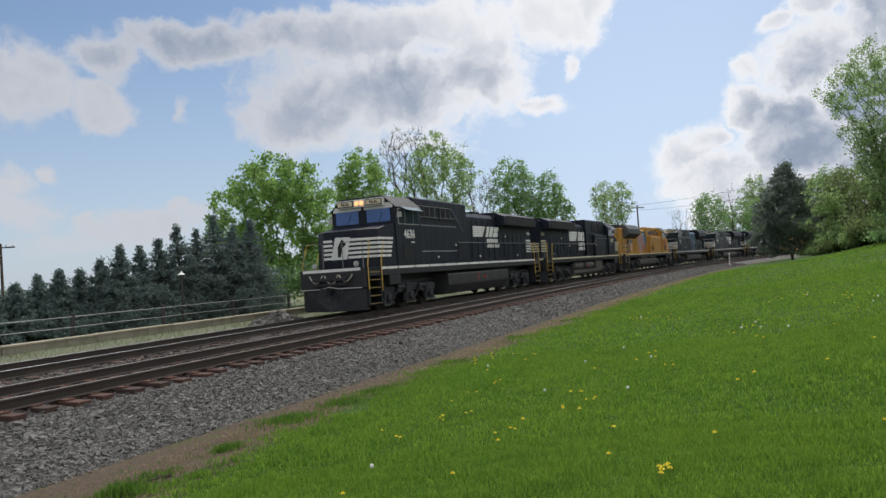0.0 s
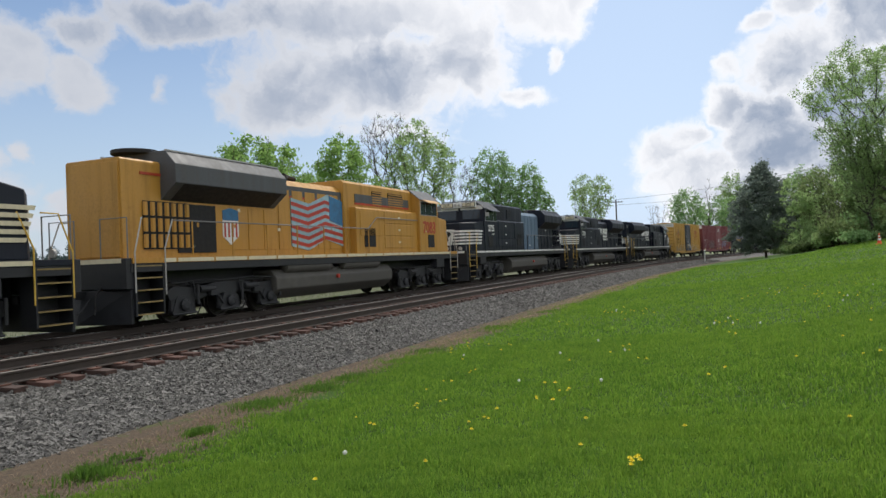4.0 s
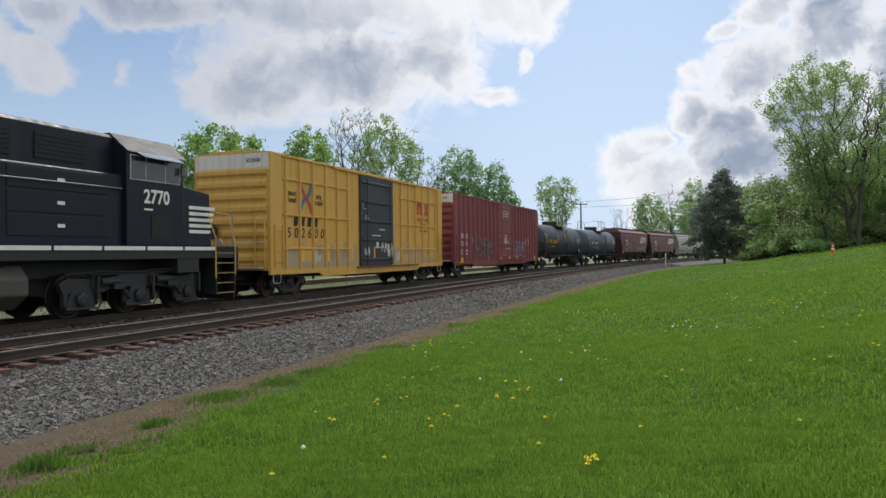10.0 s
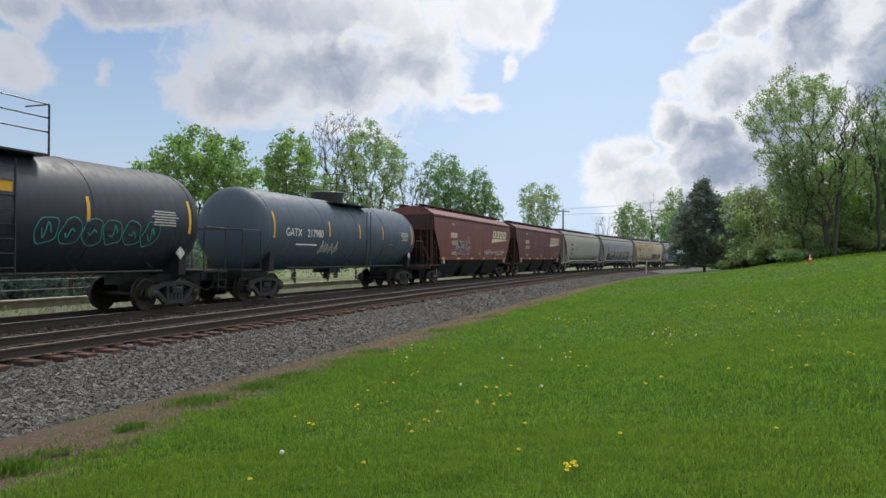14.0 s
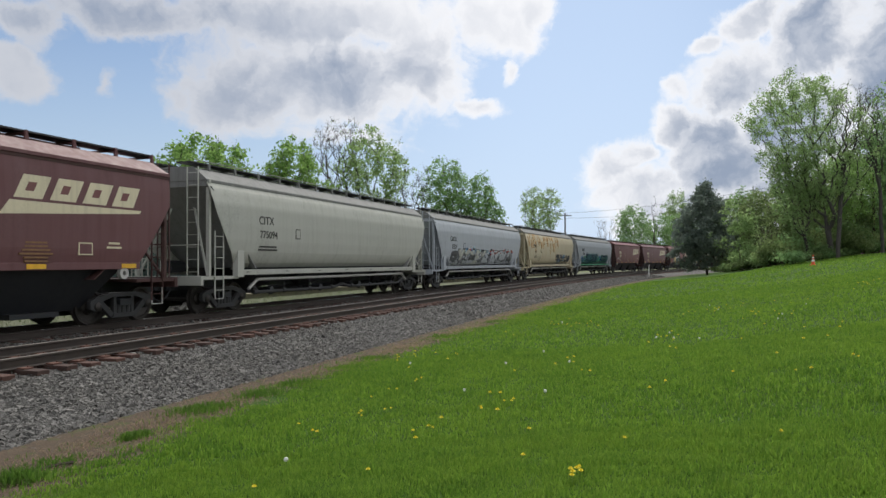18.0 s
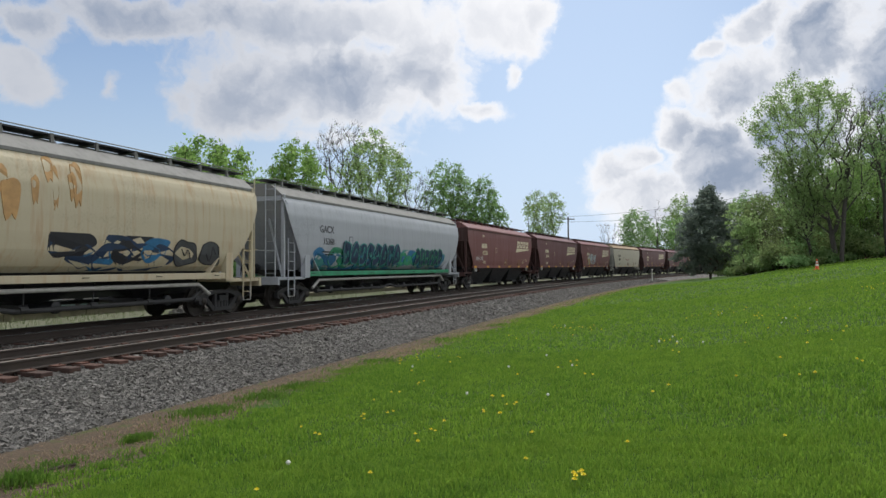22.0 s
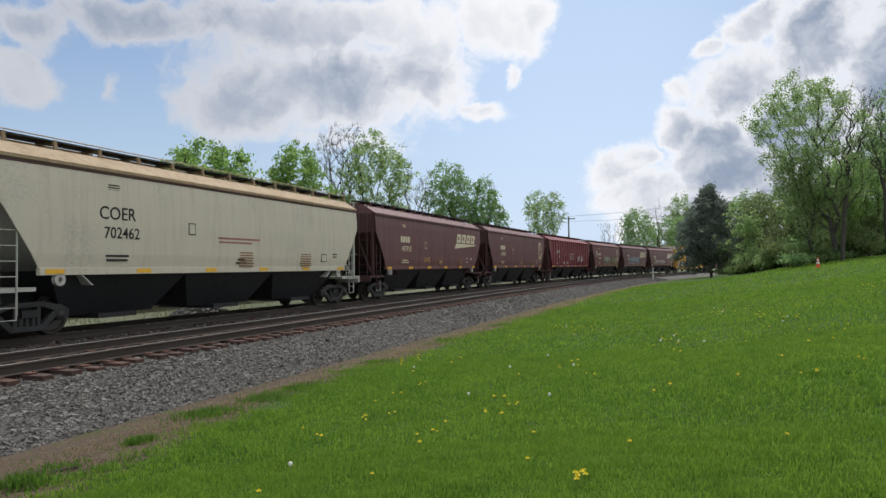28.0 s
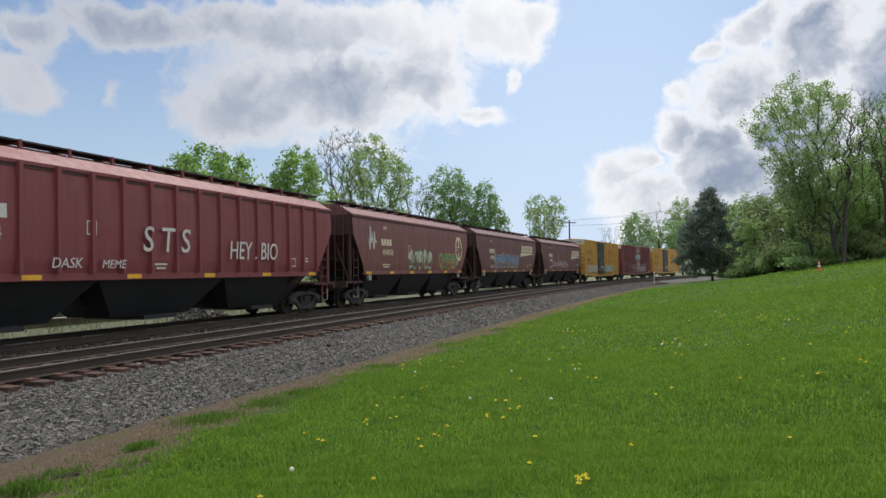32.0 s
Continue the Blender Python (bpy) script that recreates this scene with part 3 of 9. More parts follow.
M_TIE = tie_material()
M_RAILSIDE = plain("rusty rail web", (0.050, 0.040, 0.034), 0.85, var=0.3, scale=5)
M_RAILTOP = plain("worn rail head", (0.20, 0.185, 0.17), 0.42, 0.9, var=0.15, scale=3, bump=0.03)
M_RAILBRIGHT = plain("polished rail head", (0.68, 0.68, 0.68), 0.20, 1.0, var=0.08, scale=3, bump=0.02)
M_PLATE = plain("rusted tie plate", (0.13, 0.060, 0.042), 0.9, var=0.3)
RAIL = [(-0.07, -0.178), (0.07, -0.178), (0.07, -0.165), (0.012, -0.145), (0.010, -0.045), (0.037, -0.036), (0.037, -0.008),
        (0.028, 0.0), (-0.028, 0.0), (-0.037, -0.008), (-0.037, -0.036), (-0.010, -0.045), (-0.012, -0.145), (-0.07, -0.165)]
rs = np.concatenate([np.arange(-500, -60, 10.0), np.arange(-60, 140, 2.0), np.arange(140, 600, 6.0)])


def swept(name, outline, e, parent, material):
    n = len(outline)
    v, f = [], []
    for s in rs:
        for de, z in outline:
            x, y, _h = along(s, e + de)
            v.append((x, y, z))
    v = np.array(v)
    for j in range(len(rs) - 1):
        for i in range(n):
            f.append((j * n + i, (j + 1) * n + i, (j + 1) * n + (i + 1) % n, j * n + (i + 1) % n))
    ob = new(name, array_mesh(name, v, np.array(f), material))
    ob.parent = parent
    return ob


tie_geo = Geo().box(-0.115, 0.115, -1.25, 1.25, -0.40, -0.184)
tie_me = mesh_from(tie_geo, "tie", M_TIE, 0.012)
plate_me = mesh_from(Geo().box(-0.09, 0.09, -0.18, 0.18, -0.186, -0.166).rod((-0.06, 0.09, -0.17), (-0.06, 0.09, -0.145), 0.016, 6)
                     .rod((0.06, -0.09, -0.17), (0.06, -0.09, -0.145), 0.016, 6), "tie_plate", M_PLATE)
rr = random.Random(4)
for track_name, e0, words in (("railway_track_near", 0.0, "empty near track with rusty rails and weathered ties"),
                              ("railway_track_far", APART, "far track with polished rails carrying the train")):
    track = thing(track_name, words, "railway track", kind="structure")
    for side in (-1, 1):
        r_ob = swept("rail", RAIL, e0 + side * 0.7525, track, M_RAILSIDE)
        swept("rail_head", [(-0.030, -0.001), (0.030, -0.001), (0.026, 0.004), (-0.026, 0.004)], e0 + side * 0.7525, r_ob, M_RAILTOP if e0 == 0 else M_RAILBRIGHT)
    count = 0
    for s in np.arange(-36, 105, 0.535):
        near = e0 == 0
        if not near and s > 60:
            continue
        x, y, h = along(float(s) + rr.uniform(-0.04, 0.04), e0 + rr.uniform(-0.07, 0.07))
        tie = part("tie", tie_me, None, track, at=pose(x, y, rr.uniform(-0.022, 0.0), 0, 0, math.degrees(h) + rr.uniform(-1.6, 1.6)))
        if near and s < 25:
            for side in (-1, 1):
                part("tie_plate", plate_me, None, tie, at=pose(0, side * 0.7525, 0.008))


# ---- low wall, wire fence and verge beyond the tracks ----
def concrete(name, c):
    m = Nodes(name, 0.9)
    n, big, run = m.noise(18, 5, 0.7), m.noise(0.9, 4), m.noise(1.0, 5, 0.6, stretch=(3, 3, 0.5))
    col = m.mix(m.span(n, 0.3, 0.7), shade(c, 0.8), shade(c, 1.15))
    col = m.mix(m.span(run, 0.5, 0.75, 0, 0.7), col, shade(c, 0.45))
    m.color(m.mix(m.span(big, 0.4, 0.65, 0, 0.4), col, (0.16, 0.17, 0.11)))
    m.bump(n, 0.5, 0.02)
    return m.mat


M_CONC = concrete("stained concrete", (0.28, 0.255, 0.20))
wall = thing("low_retaining_wall", "low stained concrete retaining wall behind the far track", "retaining wall", kind="structure")
block_geo = Geo().box(-1.49, 1.49, -0.15, 0.15, -0.5, 0.0)
block_me = mesh_from(block_geo, "wall_block", M_CONC, 0.015)
cap_me = mesh_from(Geo().box(-1.495, 1.495, -0.19, 0.19, 0.0, 0.06), "coping", concrete("pale coping", (0.38, 0.345, 0.26)), 0.012)
for i, s in enumerate(np.arange(-60, 66, 3.0)):
    x, y, h = along(float(s), 8.0)
    b = part("wall_block", block_me, None, wall, at=pose(x, y, 0.13 + rr.uniform(-0.01, 0.01), 0, 0, math.degrees(h) + rr.uniform(-0.15, 0.15)))
    part("coping", cap_me, None, b)
M_WIRE = plain("galvanised cable", (0.42, 0.42, 0.42), 0.4, 0.6, var=0.1)
M_POST = plain("weathered dark post", (0.045, 0.042, 0.04), 0.85)
fence = thing("cable_fence", "two-strand galvanised cable fence on dark posts", "fence")
post_me = mesh_from(Geo().box(-0.05, 0.05, -0.05, 0.05, -0.05, 0.85), "fence_post", M_POST, 0.012)
for s in np.arange(-60, 66, 3.6):
    x, y, h = along(float(s), 8.55)
    part("fence_post", post_me, None, fence, at=pose(x, y, floor_at(x, y), rr.uniform(-2, 2), rr.uniform(-2, 2), math.degrees(h)))
for dz in (0.42, 0.74):
    pts = [(*along(s, 8.49)[:2], 0.05 + dz - 0.02 * math.sin((s % 3.6) / 3.6 * math.pi)) for s in np.arange(-60.0, 64, 1.8)]
    part("cable", Geo().pipe([tuple(map(float, p)) for p in pts], 0.014, 5), M_WIRE, fence)


# ---- trees ----
ROUND = ((0, 0.40), (0.2, 0.82), (0.45, 1.0), (0.7, 0.90), (0.88, 0.62), (1, 0.18))
OVAL = ((0, 0.30), (0.25, 0.66), (0.5, 0.95), (0.75, 0.98), (0.92, 0.66), (1, 0.22))
VASE = ((0, 0.14), (0.3, 0.50), (0.6, 0.86), (0.82, 1.0), (0.95, 0.80), (1, 0.55))
SPIRE = ((0, 0.75), (0.2, 1.0), (0.5, 0.72), (0.8, 0.40), (1, 0.10))


def tree_parts(height, spread, seed, hubs, base, lean, shape, ball, trunk_r, twigs):
    """Trunk and limbs grown towards clump places inside a lumpy crown. Returns limb pieces (Geo), clump places and their sizes."""
    g = np.random.default_rng(seed)
    ph = g.uniform(0, 6.28, 4)
    many = hubs * 9
    u = g.uniform(0, 1, many)
    rad = np.interp(u, [p[0] for p in shape], [p[1] for p in shape])
    keep = g.random(many) < rad ** 1.3
    u, rad = u[keep], rad[keep]
    th = g.uniform(0, 6.283, len(u))
    lump = 1 + 0.14 * np.sin(2 * th + ph[0] + 2 * u) + 0.13 * np.sin(3 * th + ph[1] + 5 * u) + 0.10 * np.sin(5 * th + ph[2] - 9 * u)
    rho = np.sqrt(g.uniform(0.10, 1.0, len(u))) * rad * lump * (spread * 0.5 - ball * 0.6)
    z = height * base + u * (height * (1 - base) - ball * 0.7) + 0.03 * height * np.sin(2 * th + ph[3])
    cand = np.stack([np.cos(th) * rho, np.sin(th) * rho, z], 1)
    picked = []
    for p in cand:
        if len(picked) >= hubs:
            break
        if not picked or np.min(np.sum((np.array(picked) - p) ** 2, 1)) > (ball * 0.75) ** 2:
            picked.append(p)
    hub = np.array(picked)
    nodes, parent = [], []
    steps = 9
    for i in range(steps + 1):
        f = i / steps
        w = 0.012 * height * f
        nodes.append((math.sin(i * 1.7 + ph[0]) * w, math.cos(i * 1.3 + ph[1]) * w, -0.15 + f * height * (base + (1 - base) * 0.62)))
        parent.append(i - 1)
    order = np.argsort(np.hypot(hub[:, 0], hub[:, 1]) + 0.35 * np.abs(hub[:, 2] - height * base))
    ends = []
    for k in order:
        p = hub[k]
        n = np.array(nodes)
        d = np.linalg.norm(n - p, axis=1)
        flat = np.hypot(n[:, 0] - p[0], n[:, 1] - p[1])
        steep = np.clip(n[:, 2] - (p[2] - 1.05 * flat), 0, None)
        cost = d + 2.5 * steep + 2.0 * (n[:, 2] < height * base * 0.55)
        j = int(np.argmin(cost))
        q = n[j]
        last = j
        for f in (0.36, 0.7, 1.0):
            m = q + (p - q) * f
            sag = 0.05 * d[j] * math.sin(f * math.pi)
            m = m + np.array([g.normal(0, 0.024 * d[j]), g.normal(0, 0.024 * d[j]), -sag]) * (f < 1)
            nodes.append(tuple(m))
            parent.append(last)
            last = len(nodes) - 1
        ends.append(last)
    load = np.zeros(len(nodes))
    load[ends] = 1
    for i in range(len(nodes) - 1, 0, -1):
        load[parent[i]] += load[i]
    thick = trunk_r * (np.maximum(load, 0.6) / max(load[0], 1)) ** 0.55
    geo = Geo()
    for i in range(1, len(nodes)):
        t = float(thick[i])
        geo.rod(nodes[parent[i]], nodes[i], min(float(thick[parent[i]]), t * 1.25), 7 if t > 0.08 else (5 if t > 0.035 else 3), t)
    for p in hub:
        out = Vector((p[0], p[1], max(0.3, p[2] - height * base))).normalized()
        for k in range(twigs):
            d = (out * 0.8 + Vector(g.normal(0, 0.75, 3)) + Vector((0, 0, 0.35))).normalized() * ball * g.uniform(0.7, 1.5)
            m = Vector(p) + d * 0.5 + Vector(g.normal(0, 0.06 * ball, 3))
            geo.rod(p, m, 0.013, 3, 0.009).rod(m, Vector(p) + d, 0.009, 3, 0.004)
    low = np.array(geo.v)
    bend = np.array(lean)
    low[:, :2] += np.clip(low[:, 2] / height, 0, 2)[:, None] ** 1.4 * bend
    geo.v = [tuple(p) for p in low]
    hub[:, :2] += np.clip(hub[:, 2] / height, 0, 2)[:, None] ** 1.4 * bend
    return geo, hub


def clump_leaves(hub, count, ball, seed):
    """Leaf places round the clumps, denser in some than in others."""
    g = np.random.default_rng(seed)
    k = g.uniform(0.65, 1.3, len(hub))
    p = k ** 2
    one = g.choice(len(hub), count, p=p / p.sum())
    off = g.normal(0, 1, (count, 3))
    off /= np.linalg.norm(off, axis=1)[:, None] + 1e-9
    off *= (g.random(count) ** 0.45 * np.where(g.random(count) < 0.35, g.uniform(1.0, 2.1, count), 1.0))[:, None]
    return hub[one] + off * (ball * k[one])[:, None] * np.array([1.0, 1.0, 0.72])


def leaf_quads(c, size, seed, flat=0.5, long=1.5):
    """Small kite-shaped leaf clumps at the places c."""
    g = np.random.default_rng(seed)
    n = len(c)
    u = g.normal(0, 1, (n, 3))
    u /= np.linalg.norm(u, axis=1)[:, None]
    w = g.normal(0, 1, (n, 3))
    w[:, 2] *= flat
    w = np.cross(u, w)
    w /= np.linalg.norm(w, axis=1)[:, None] + 1e-9
    k = size * g.uniform(0.55, 1.35, (n, 1))
    a, b = u * k * long * 0.5, w * k * 0.5
    nrm = np.cross(u, w) * k * 0.18
    v = np.stack([c - a, c - b * 0.9 + nrm, c + a, c + b + nrm], 1).reshape(-1, 3)
    return v, np.arange(4 * n).reshape(-1, 4)


def bark(name, c):
    m = Nodes(name, 0.95)
    n = m.noise(6, 6, 0.7, stretch=(6, 6, 0.8))
    m.color(m.mix(m.span(n, 0.3, 0.7), shade(c, 0.55), shade(c, 1.3)))
    m.bump(n, 0.7, 0.03)
    return m.mat


M_BARK, M_GREYBARK = bark("brown bark", (0.075, 0.058, 0.045)), bark("grey bark", (0.075, 0.068, 0.062))
L_MAPLE = leaf("fresh maple leaf", (0.105, 0.190, 0.052), (0.185, 0.285, 0.085), trans=0.45)
L_PALE = leaf("young pale leaf", (0.135, 0.210, 0.078), (0.225, 0.305, 0.135), trans=0.5)
L_MID = leaf("mid green leaf", (0.105, 0.190, 0.070), (0.185, 0.285, 0.12), trans=0.45)
L_DARK = leaf("dark wood leaf", (0.080, 0.135, 0.052), (0.145, 0.215, 0.085), trans=0.4)
L_CEDAR = leaf("dark cedar spray", (0.105, 0.140, 0.118), (0.180, 0.220, 0.180), trans=0.2)
L_PINE = leaf("blue-green pine needles", (0.060, 0.095, 0.092), (0.135, 0.185, 0.170), trans=0.15)
L_OLIVE = leaf("olive scrub leaf", (0.085, 0.125, 0.045), (0.150, 0.195, 0.08), trans=0.45)


def tree(label, az, ahead, height, spread, seed, leaves, size, mat, category="tree", bark_mat=None, group="", base=0.18, lean=(0, 0), shape=ROUND,
         ball=0.55, hubs=None, trunk_r=None, twigs=3):
    x, y = at_az(az, ahead)
    ob = thing("tree", label, category, group, at=pose(x, y, floor_at(x, y)))
    hubs = hubs or int(min(300, 0.75 * spread * spread * height * (1 - base) / (ball * 1.5) ** 3 + 40))
    ball *= 0.86
    geo, hub = tree_parts(height, spread, seed, hubs, base, lean, shape, ball, trunk_r or height * 0.014, twigs)
    part("trunk", geo, bark_mat or M_BARK, ob)
    if leaves:
        v, f = leaf_quads(clump_leaves(hub, int(leaves * 0.72), ball, seed + 7), size * 0.92, seed + 1)
        ob2 = new("crown", array_mesh("crown", v, f, mat))
        ob2.parent = ob
    return ob


def conifer(label, az, depth, height, spread, seed, tiers, per, size, mat, shape=1.0, name="pine_tree", bare=0.04, droop=-0.15):
    """A conical evergreen: whorls of boughs set with needle sprays."""
    x, y = at_az(az, depth)
    ob = thing(name, label, "evergreen tree", at=pose(x, y, floor_at(x, y), 0, 0, (seed * 31) % 360))
    g = np.random.default_rng(seed)
    r = random.Random(seed)
    trunk = Geo().rod((0, 0, -0.2), (0.05, 0.03, height * 0.95), height * 0.02, 7, 0.02)
    cs = []
    for i in range(tiers):
        u = i / (tiers - 1)
        z = height * (bare + (0.97 - bare) * u)
        reach = spread * 0.5 * max(0.04, (1 - u) ** shape) * r.uniform(0.8, 1.2)
        for k in range(max(5, int(12 * (1 - u * 0.5)))):
            a = r.uniform(0, 6.283)
            L = reach * r.uniform(0.6, 1.15)
            tip = Vector((math.cos(a) * L, math.sin(a) * L, z + L * droop + r.uniform(-0.1, 0.25)))
            trunk.rod((0, 0, z), tip, 0.02, 3, 0.006)
            n = max(4, int(per * 2.2 * (0.25 + L / (spread * 0.5))))
            t = g.uniform(0.2, 1.05, n)[:, None]
            cs.append(np.array([0, 0, z]) * (1 - t) + np.array(tip) * t + g.normal(0, 1, (n, 3)) * np.array([0.16, 0.16, 0.09]) * (0.4 + 0.3 * L))
    part("trunk", trunk, M_BARK, ob)
    v, f = leaf_quads(np.concatenate(cs), size * 0.62, seed + 3, 0.3, 2.4)
    crown = new("crown", array_mesh("crown", v, f, mat))
    crown.parent = ob
    return ob


def shrub(label, az, depth, height, spread, seed, leaves, size, mat):
    x, y = at_az(az, depth)
    ob = thing("shrub", label, "shrub", "undergrowth", at=pose(x, y, floor_at(x, y)))
    r, g = random.Random(seed), np.random.default_rng(seed)
    geo = Geo()
    tips = []
    for k in range(9):
        a, L = r.uniform(0, 6.283), r.uniform(0.6, 1.0)
        q = Vector((math.cos(a) * spread * 0.42 * L, math.sin(a) * spread * 0.42 * L, height * r.uniform(0.45, 0.9)))
        geo.rod((0, 0, -0.1), q * 0.55 + Vector((0, 0, 0.2)), 0.035, 4, 0.02).rod(q * 0.55 + Vector((0, 0, 0.2)), q, 0.02, 3, 0.008)
        tips += [q, q * 0.6 + Vector((0, 0, height * 0.25)), q * 0.8]
    ts = np.array([tuple(t) for t in tips])
    c = ts[g.integers(0, len(ts), leaves)] + g.normal(0, 1, (leaves, 3)) * np.array([spread * 0.13, spread * 0.13, height * 0.15])
    c = c[c[:, 2] > 0.03]
    part("woody_base", geo, M_BARK, ob)
    v, f = leaf_quads(c, size, seed + 1)
    crown = new("foliage", array_mesh("foliage", v, f, mat))
    crown.parent = ob
    return ob


tree("broad maple in fresh bright green leaf beyond the tracks", -18.5, 42, 9.6, 7.8, 3, 28000, 0.15, L_MAPLE, base=0.10, ball=0.52, trunk_r=0.17)
tree("slender maple in fresh green leaf behind the line", -11.5, 55, 11.7, 6.4, 8, 15000, 0.17, L_MAPLE, base=0.22, ball=0.52)
tree("tall bare tree with fine grey twigs", -8.2, 62, 14.3, 5.2, 21, 700, 0.09, L_PALE, bark_mat=M_GREYBARK, base=0.34, ball=0.55, shape=VASE, hubs=190, twigs=7, trunk_r=0.20)
tree("tall airy tree in thin pale green leaf", -5.3, 60, 13.2, 6.6, 14, 11500, 0.15, L_PALE, bark_mat=M_GREYBARK, base=0.22, ball=0.50, shape=OVAL, twigs=4)
tree("small bare tree just coming into bud", -2.2, 68, 11.0, 4.6, 33, 800, 0.09, L_PALE, bark_mat=M_GREYBARK, base=0.25, ball=0.5, shape=VASE, hubs=140, twigs=6, trunk_r=0.15)
tree("green tree with open crown behind the train", 0.45, 70, 12.0, 5.2, 17, 9500, 0.17, L_MID, base=0.2, ball=0.52, shape=OVAL)
tree("rounded green tree behind the train", 3.3, 71, 10.6, 4.6, 19, 8000, 0.17, L_MID, base=0.2, ball=0.50)
tree("vase-shaped pale tree with upright branches", 8.0, 95, 11.6, 6.6, 23, 6000, 0.18, L_PALE, base=0.10, ball=0.55, shape=VASE, twigs=5)
tree("far small bare tree", 13.2, 140, 10.4, 5.2, 25, 0, 0.15, L_PALE, bark_mat=M_GREYBARK, shape=VASE, hubs=90, twigs=5)
tree("far green tree beyond the curve of the line", 15.3, 146, 13.6, 8.4, 27, 7500, 0.27, L_MID, base=0.12, ball=0.8)
tree("far green tree beyond the curve of the line", 17.7, 160, 12.6, 9.0, 29, 7500, 0.28, L_MID, base=0.12, ball=0.85)
tree("far tall green tree", 18.5, 168, 18.8, 7.4, 31, 6500, 0.28, L_PALE, base=0.2, ball=0.75)
tree("far bare tree top", 16.8, 156, 17.0, 4.4, 35, 0, 0.15, L_PALE, bark_mat=M_GREYBARK, shape=SPIRE, hubs=80, twigs=5)
CEDAR = ((0, 0.50), (0.12, 0.86), (0.35, 1.0), (0.58, 0.84), (0.8, 0.50), (0.93, 0.24), (1, 0.05))
tree("dense dark red cedar at the lawn edge", 20.6, 92, 12.4, 9.4, 41, 30000, 0.24, L_CEDAR, "evergreen tree", base=0.08, shape=CEDAR, ball=0.66, hubs=300, twigs=3)
tree("very tall airy tree in young leaf at the wood's edge", 28.9, 68, 18.2, 10.4, 44, 27000, 0.14, L_PALE, bark_mat=M_GREYBARK, base=0.22, lean=(-3.9, 0), shape=OVAL, ball=0.66, hubs=300, twigs=5, trunk_r=0.26)
tree("slender leaning tree at the wood's edge", 27.4, 69, 11.8, 6.0, 46, 9000, 0.15, L_PALE, bark_mat=M_GREYBARK, base=0.25, lean=(-1.8, 0), shape=OVAL, ball=0.55, twigs=4)
tree("leafless tall tree among the wood's edge", 29.3, 67, 16.6, 5.0, 47, 900, 0.11, L_PALE, bark_mat=M_GREYBARK, base=0.34, lean=(1.9, 0), shape=VASE, hubs=110, twigs=6, ball=0.6, trunk_r=0.20)
tree("bright green tree at the wood's edge", 29.9, 73, 10.8, 5.8, 49, 11000, 0.17, L_MAPLE, base=0.08, ball=0.6, shape=OVAL)
tree("tall tree at the wood's edge", 33.0, 70, 17.0, 7.0, 51, 10000, 0.18, L_MID, base=0.22, ball=0.65, shape=OVAL, twigs=4)
tree("leafless tall tree among the wood's edge", 32.0, 69, 15.6, 4.6, 53, 500, 0.11, L_PALE, bark_mat=M_GREYBARK, base=0.36, lean=(-0.8, 0), shape=VASE, hubs=100, twigs=6, ball=0.6, trunk_r=0.17)
for i, (az, dep, h, w, mat, n) in enumerate([(22.6, 98, 11.0, 8, L_DARK, 7000), (24.2, 92, 10.4, 7, L_OLIVE, 7000), (25.6, 100, 12.0, 8, L_DARK, 7000), (23.4, 112, 13.5, 8, L_MID, 6000),
                                             (27.2, 84, 10.5, 8, L_OLIVE, 8000), (30.9, 84, 14.5, 9, L_DARK, 9000), (32.2, 88, 16.5, 10, L_DARK, 9000), (20.6, 190, 16.0, 13, L_DARK, 7000),
                                             (34.6, 84, 17, 11, L_DARK, 9000), (36.5, 78, 15, 10, L_MID, 8000), (19.4, 178, 14.5, 12, L_DARK, 7000), (28.6, 90, 12, 9, L_DARK, 8000), (33.6, 77, 11, 8, L_MID, 8000)]):
    tree("dense leafy tree in the wood beside the lawn", az, dep, h, w, 60 + i, n, 0.22, mat, group="wood beside the lawn", base=0.08, ball=0.8)
rs2 = random.Random(9)
EDGE_AZ, EDGE_DEP = [21, 24, 26, 33, 37], [88, 73, 66, 70, 70]
# slim saplings and leaning stems between lawn and wood
for i in range(24):
    az = 22.3 + i * 0.60 + rs2.uniform(-0.2, 0.2)
    dep = float(np.interp(az, EDGE_AZ, EDGE_DEP)) + rs2.uniform(0.5, 8.0)
    h = rs2.uniform(3.6, 8.2)
    tree("slim sapling at the edge of the wood", az, dep, h, h * rs2.uniform(0.38, 0.6), 400 + i, rs2.choice([300, 1300, 2000, 2600]), 0.16, rs2.choice([L_OLIVE, L_PALE, L_DARK, L_MID, L_OLIVE]), "sapling",
         rs2.choice([M_BARK, M_GREYBARK]), "saplings along the wood", base=rs2.uniform(0.12, 0.3), lean=(rs2.uniform(-1.2, 0.8), 0), shape=rs2.choice([OVAL, VASE]), ball=0.45, hubs=44, trunk_r=0.05, twigs=4)
for i in range(52):
    az = 21.9 + (i % 26) * 0.56 + 0.28 * (i // 26)
    dep = float(np.interp(az, EDGE_AZ, EDGE_DEP)) + rs2.uniform(-1.2, 3.0) + 2.6 * (i // 26)
    shrub("tangled olive-green undergrowth along the lawn's edge", az, dep, 0.7 + 1.9 * rs2.random() ** 1.8 + 0.6 * (i // 26), rs2.uniform(1.6, 3.8), 180 + i, 900, 0.17,
          rs2.choice([L_OLIVE, L_DARK, L_MID, L_OLIVE, L_PALE]))
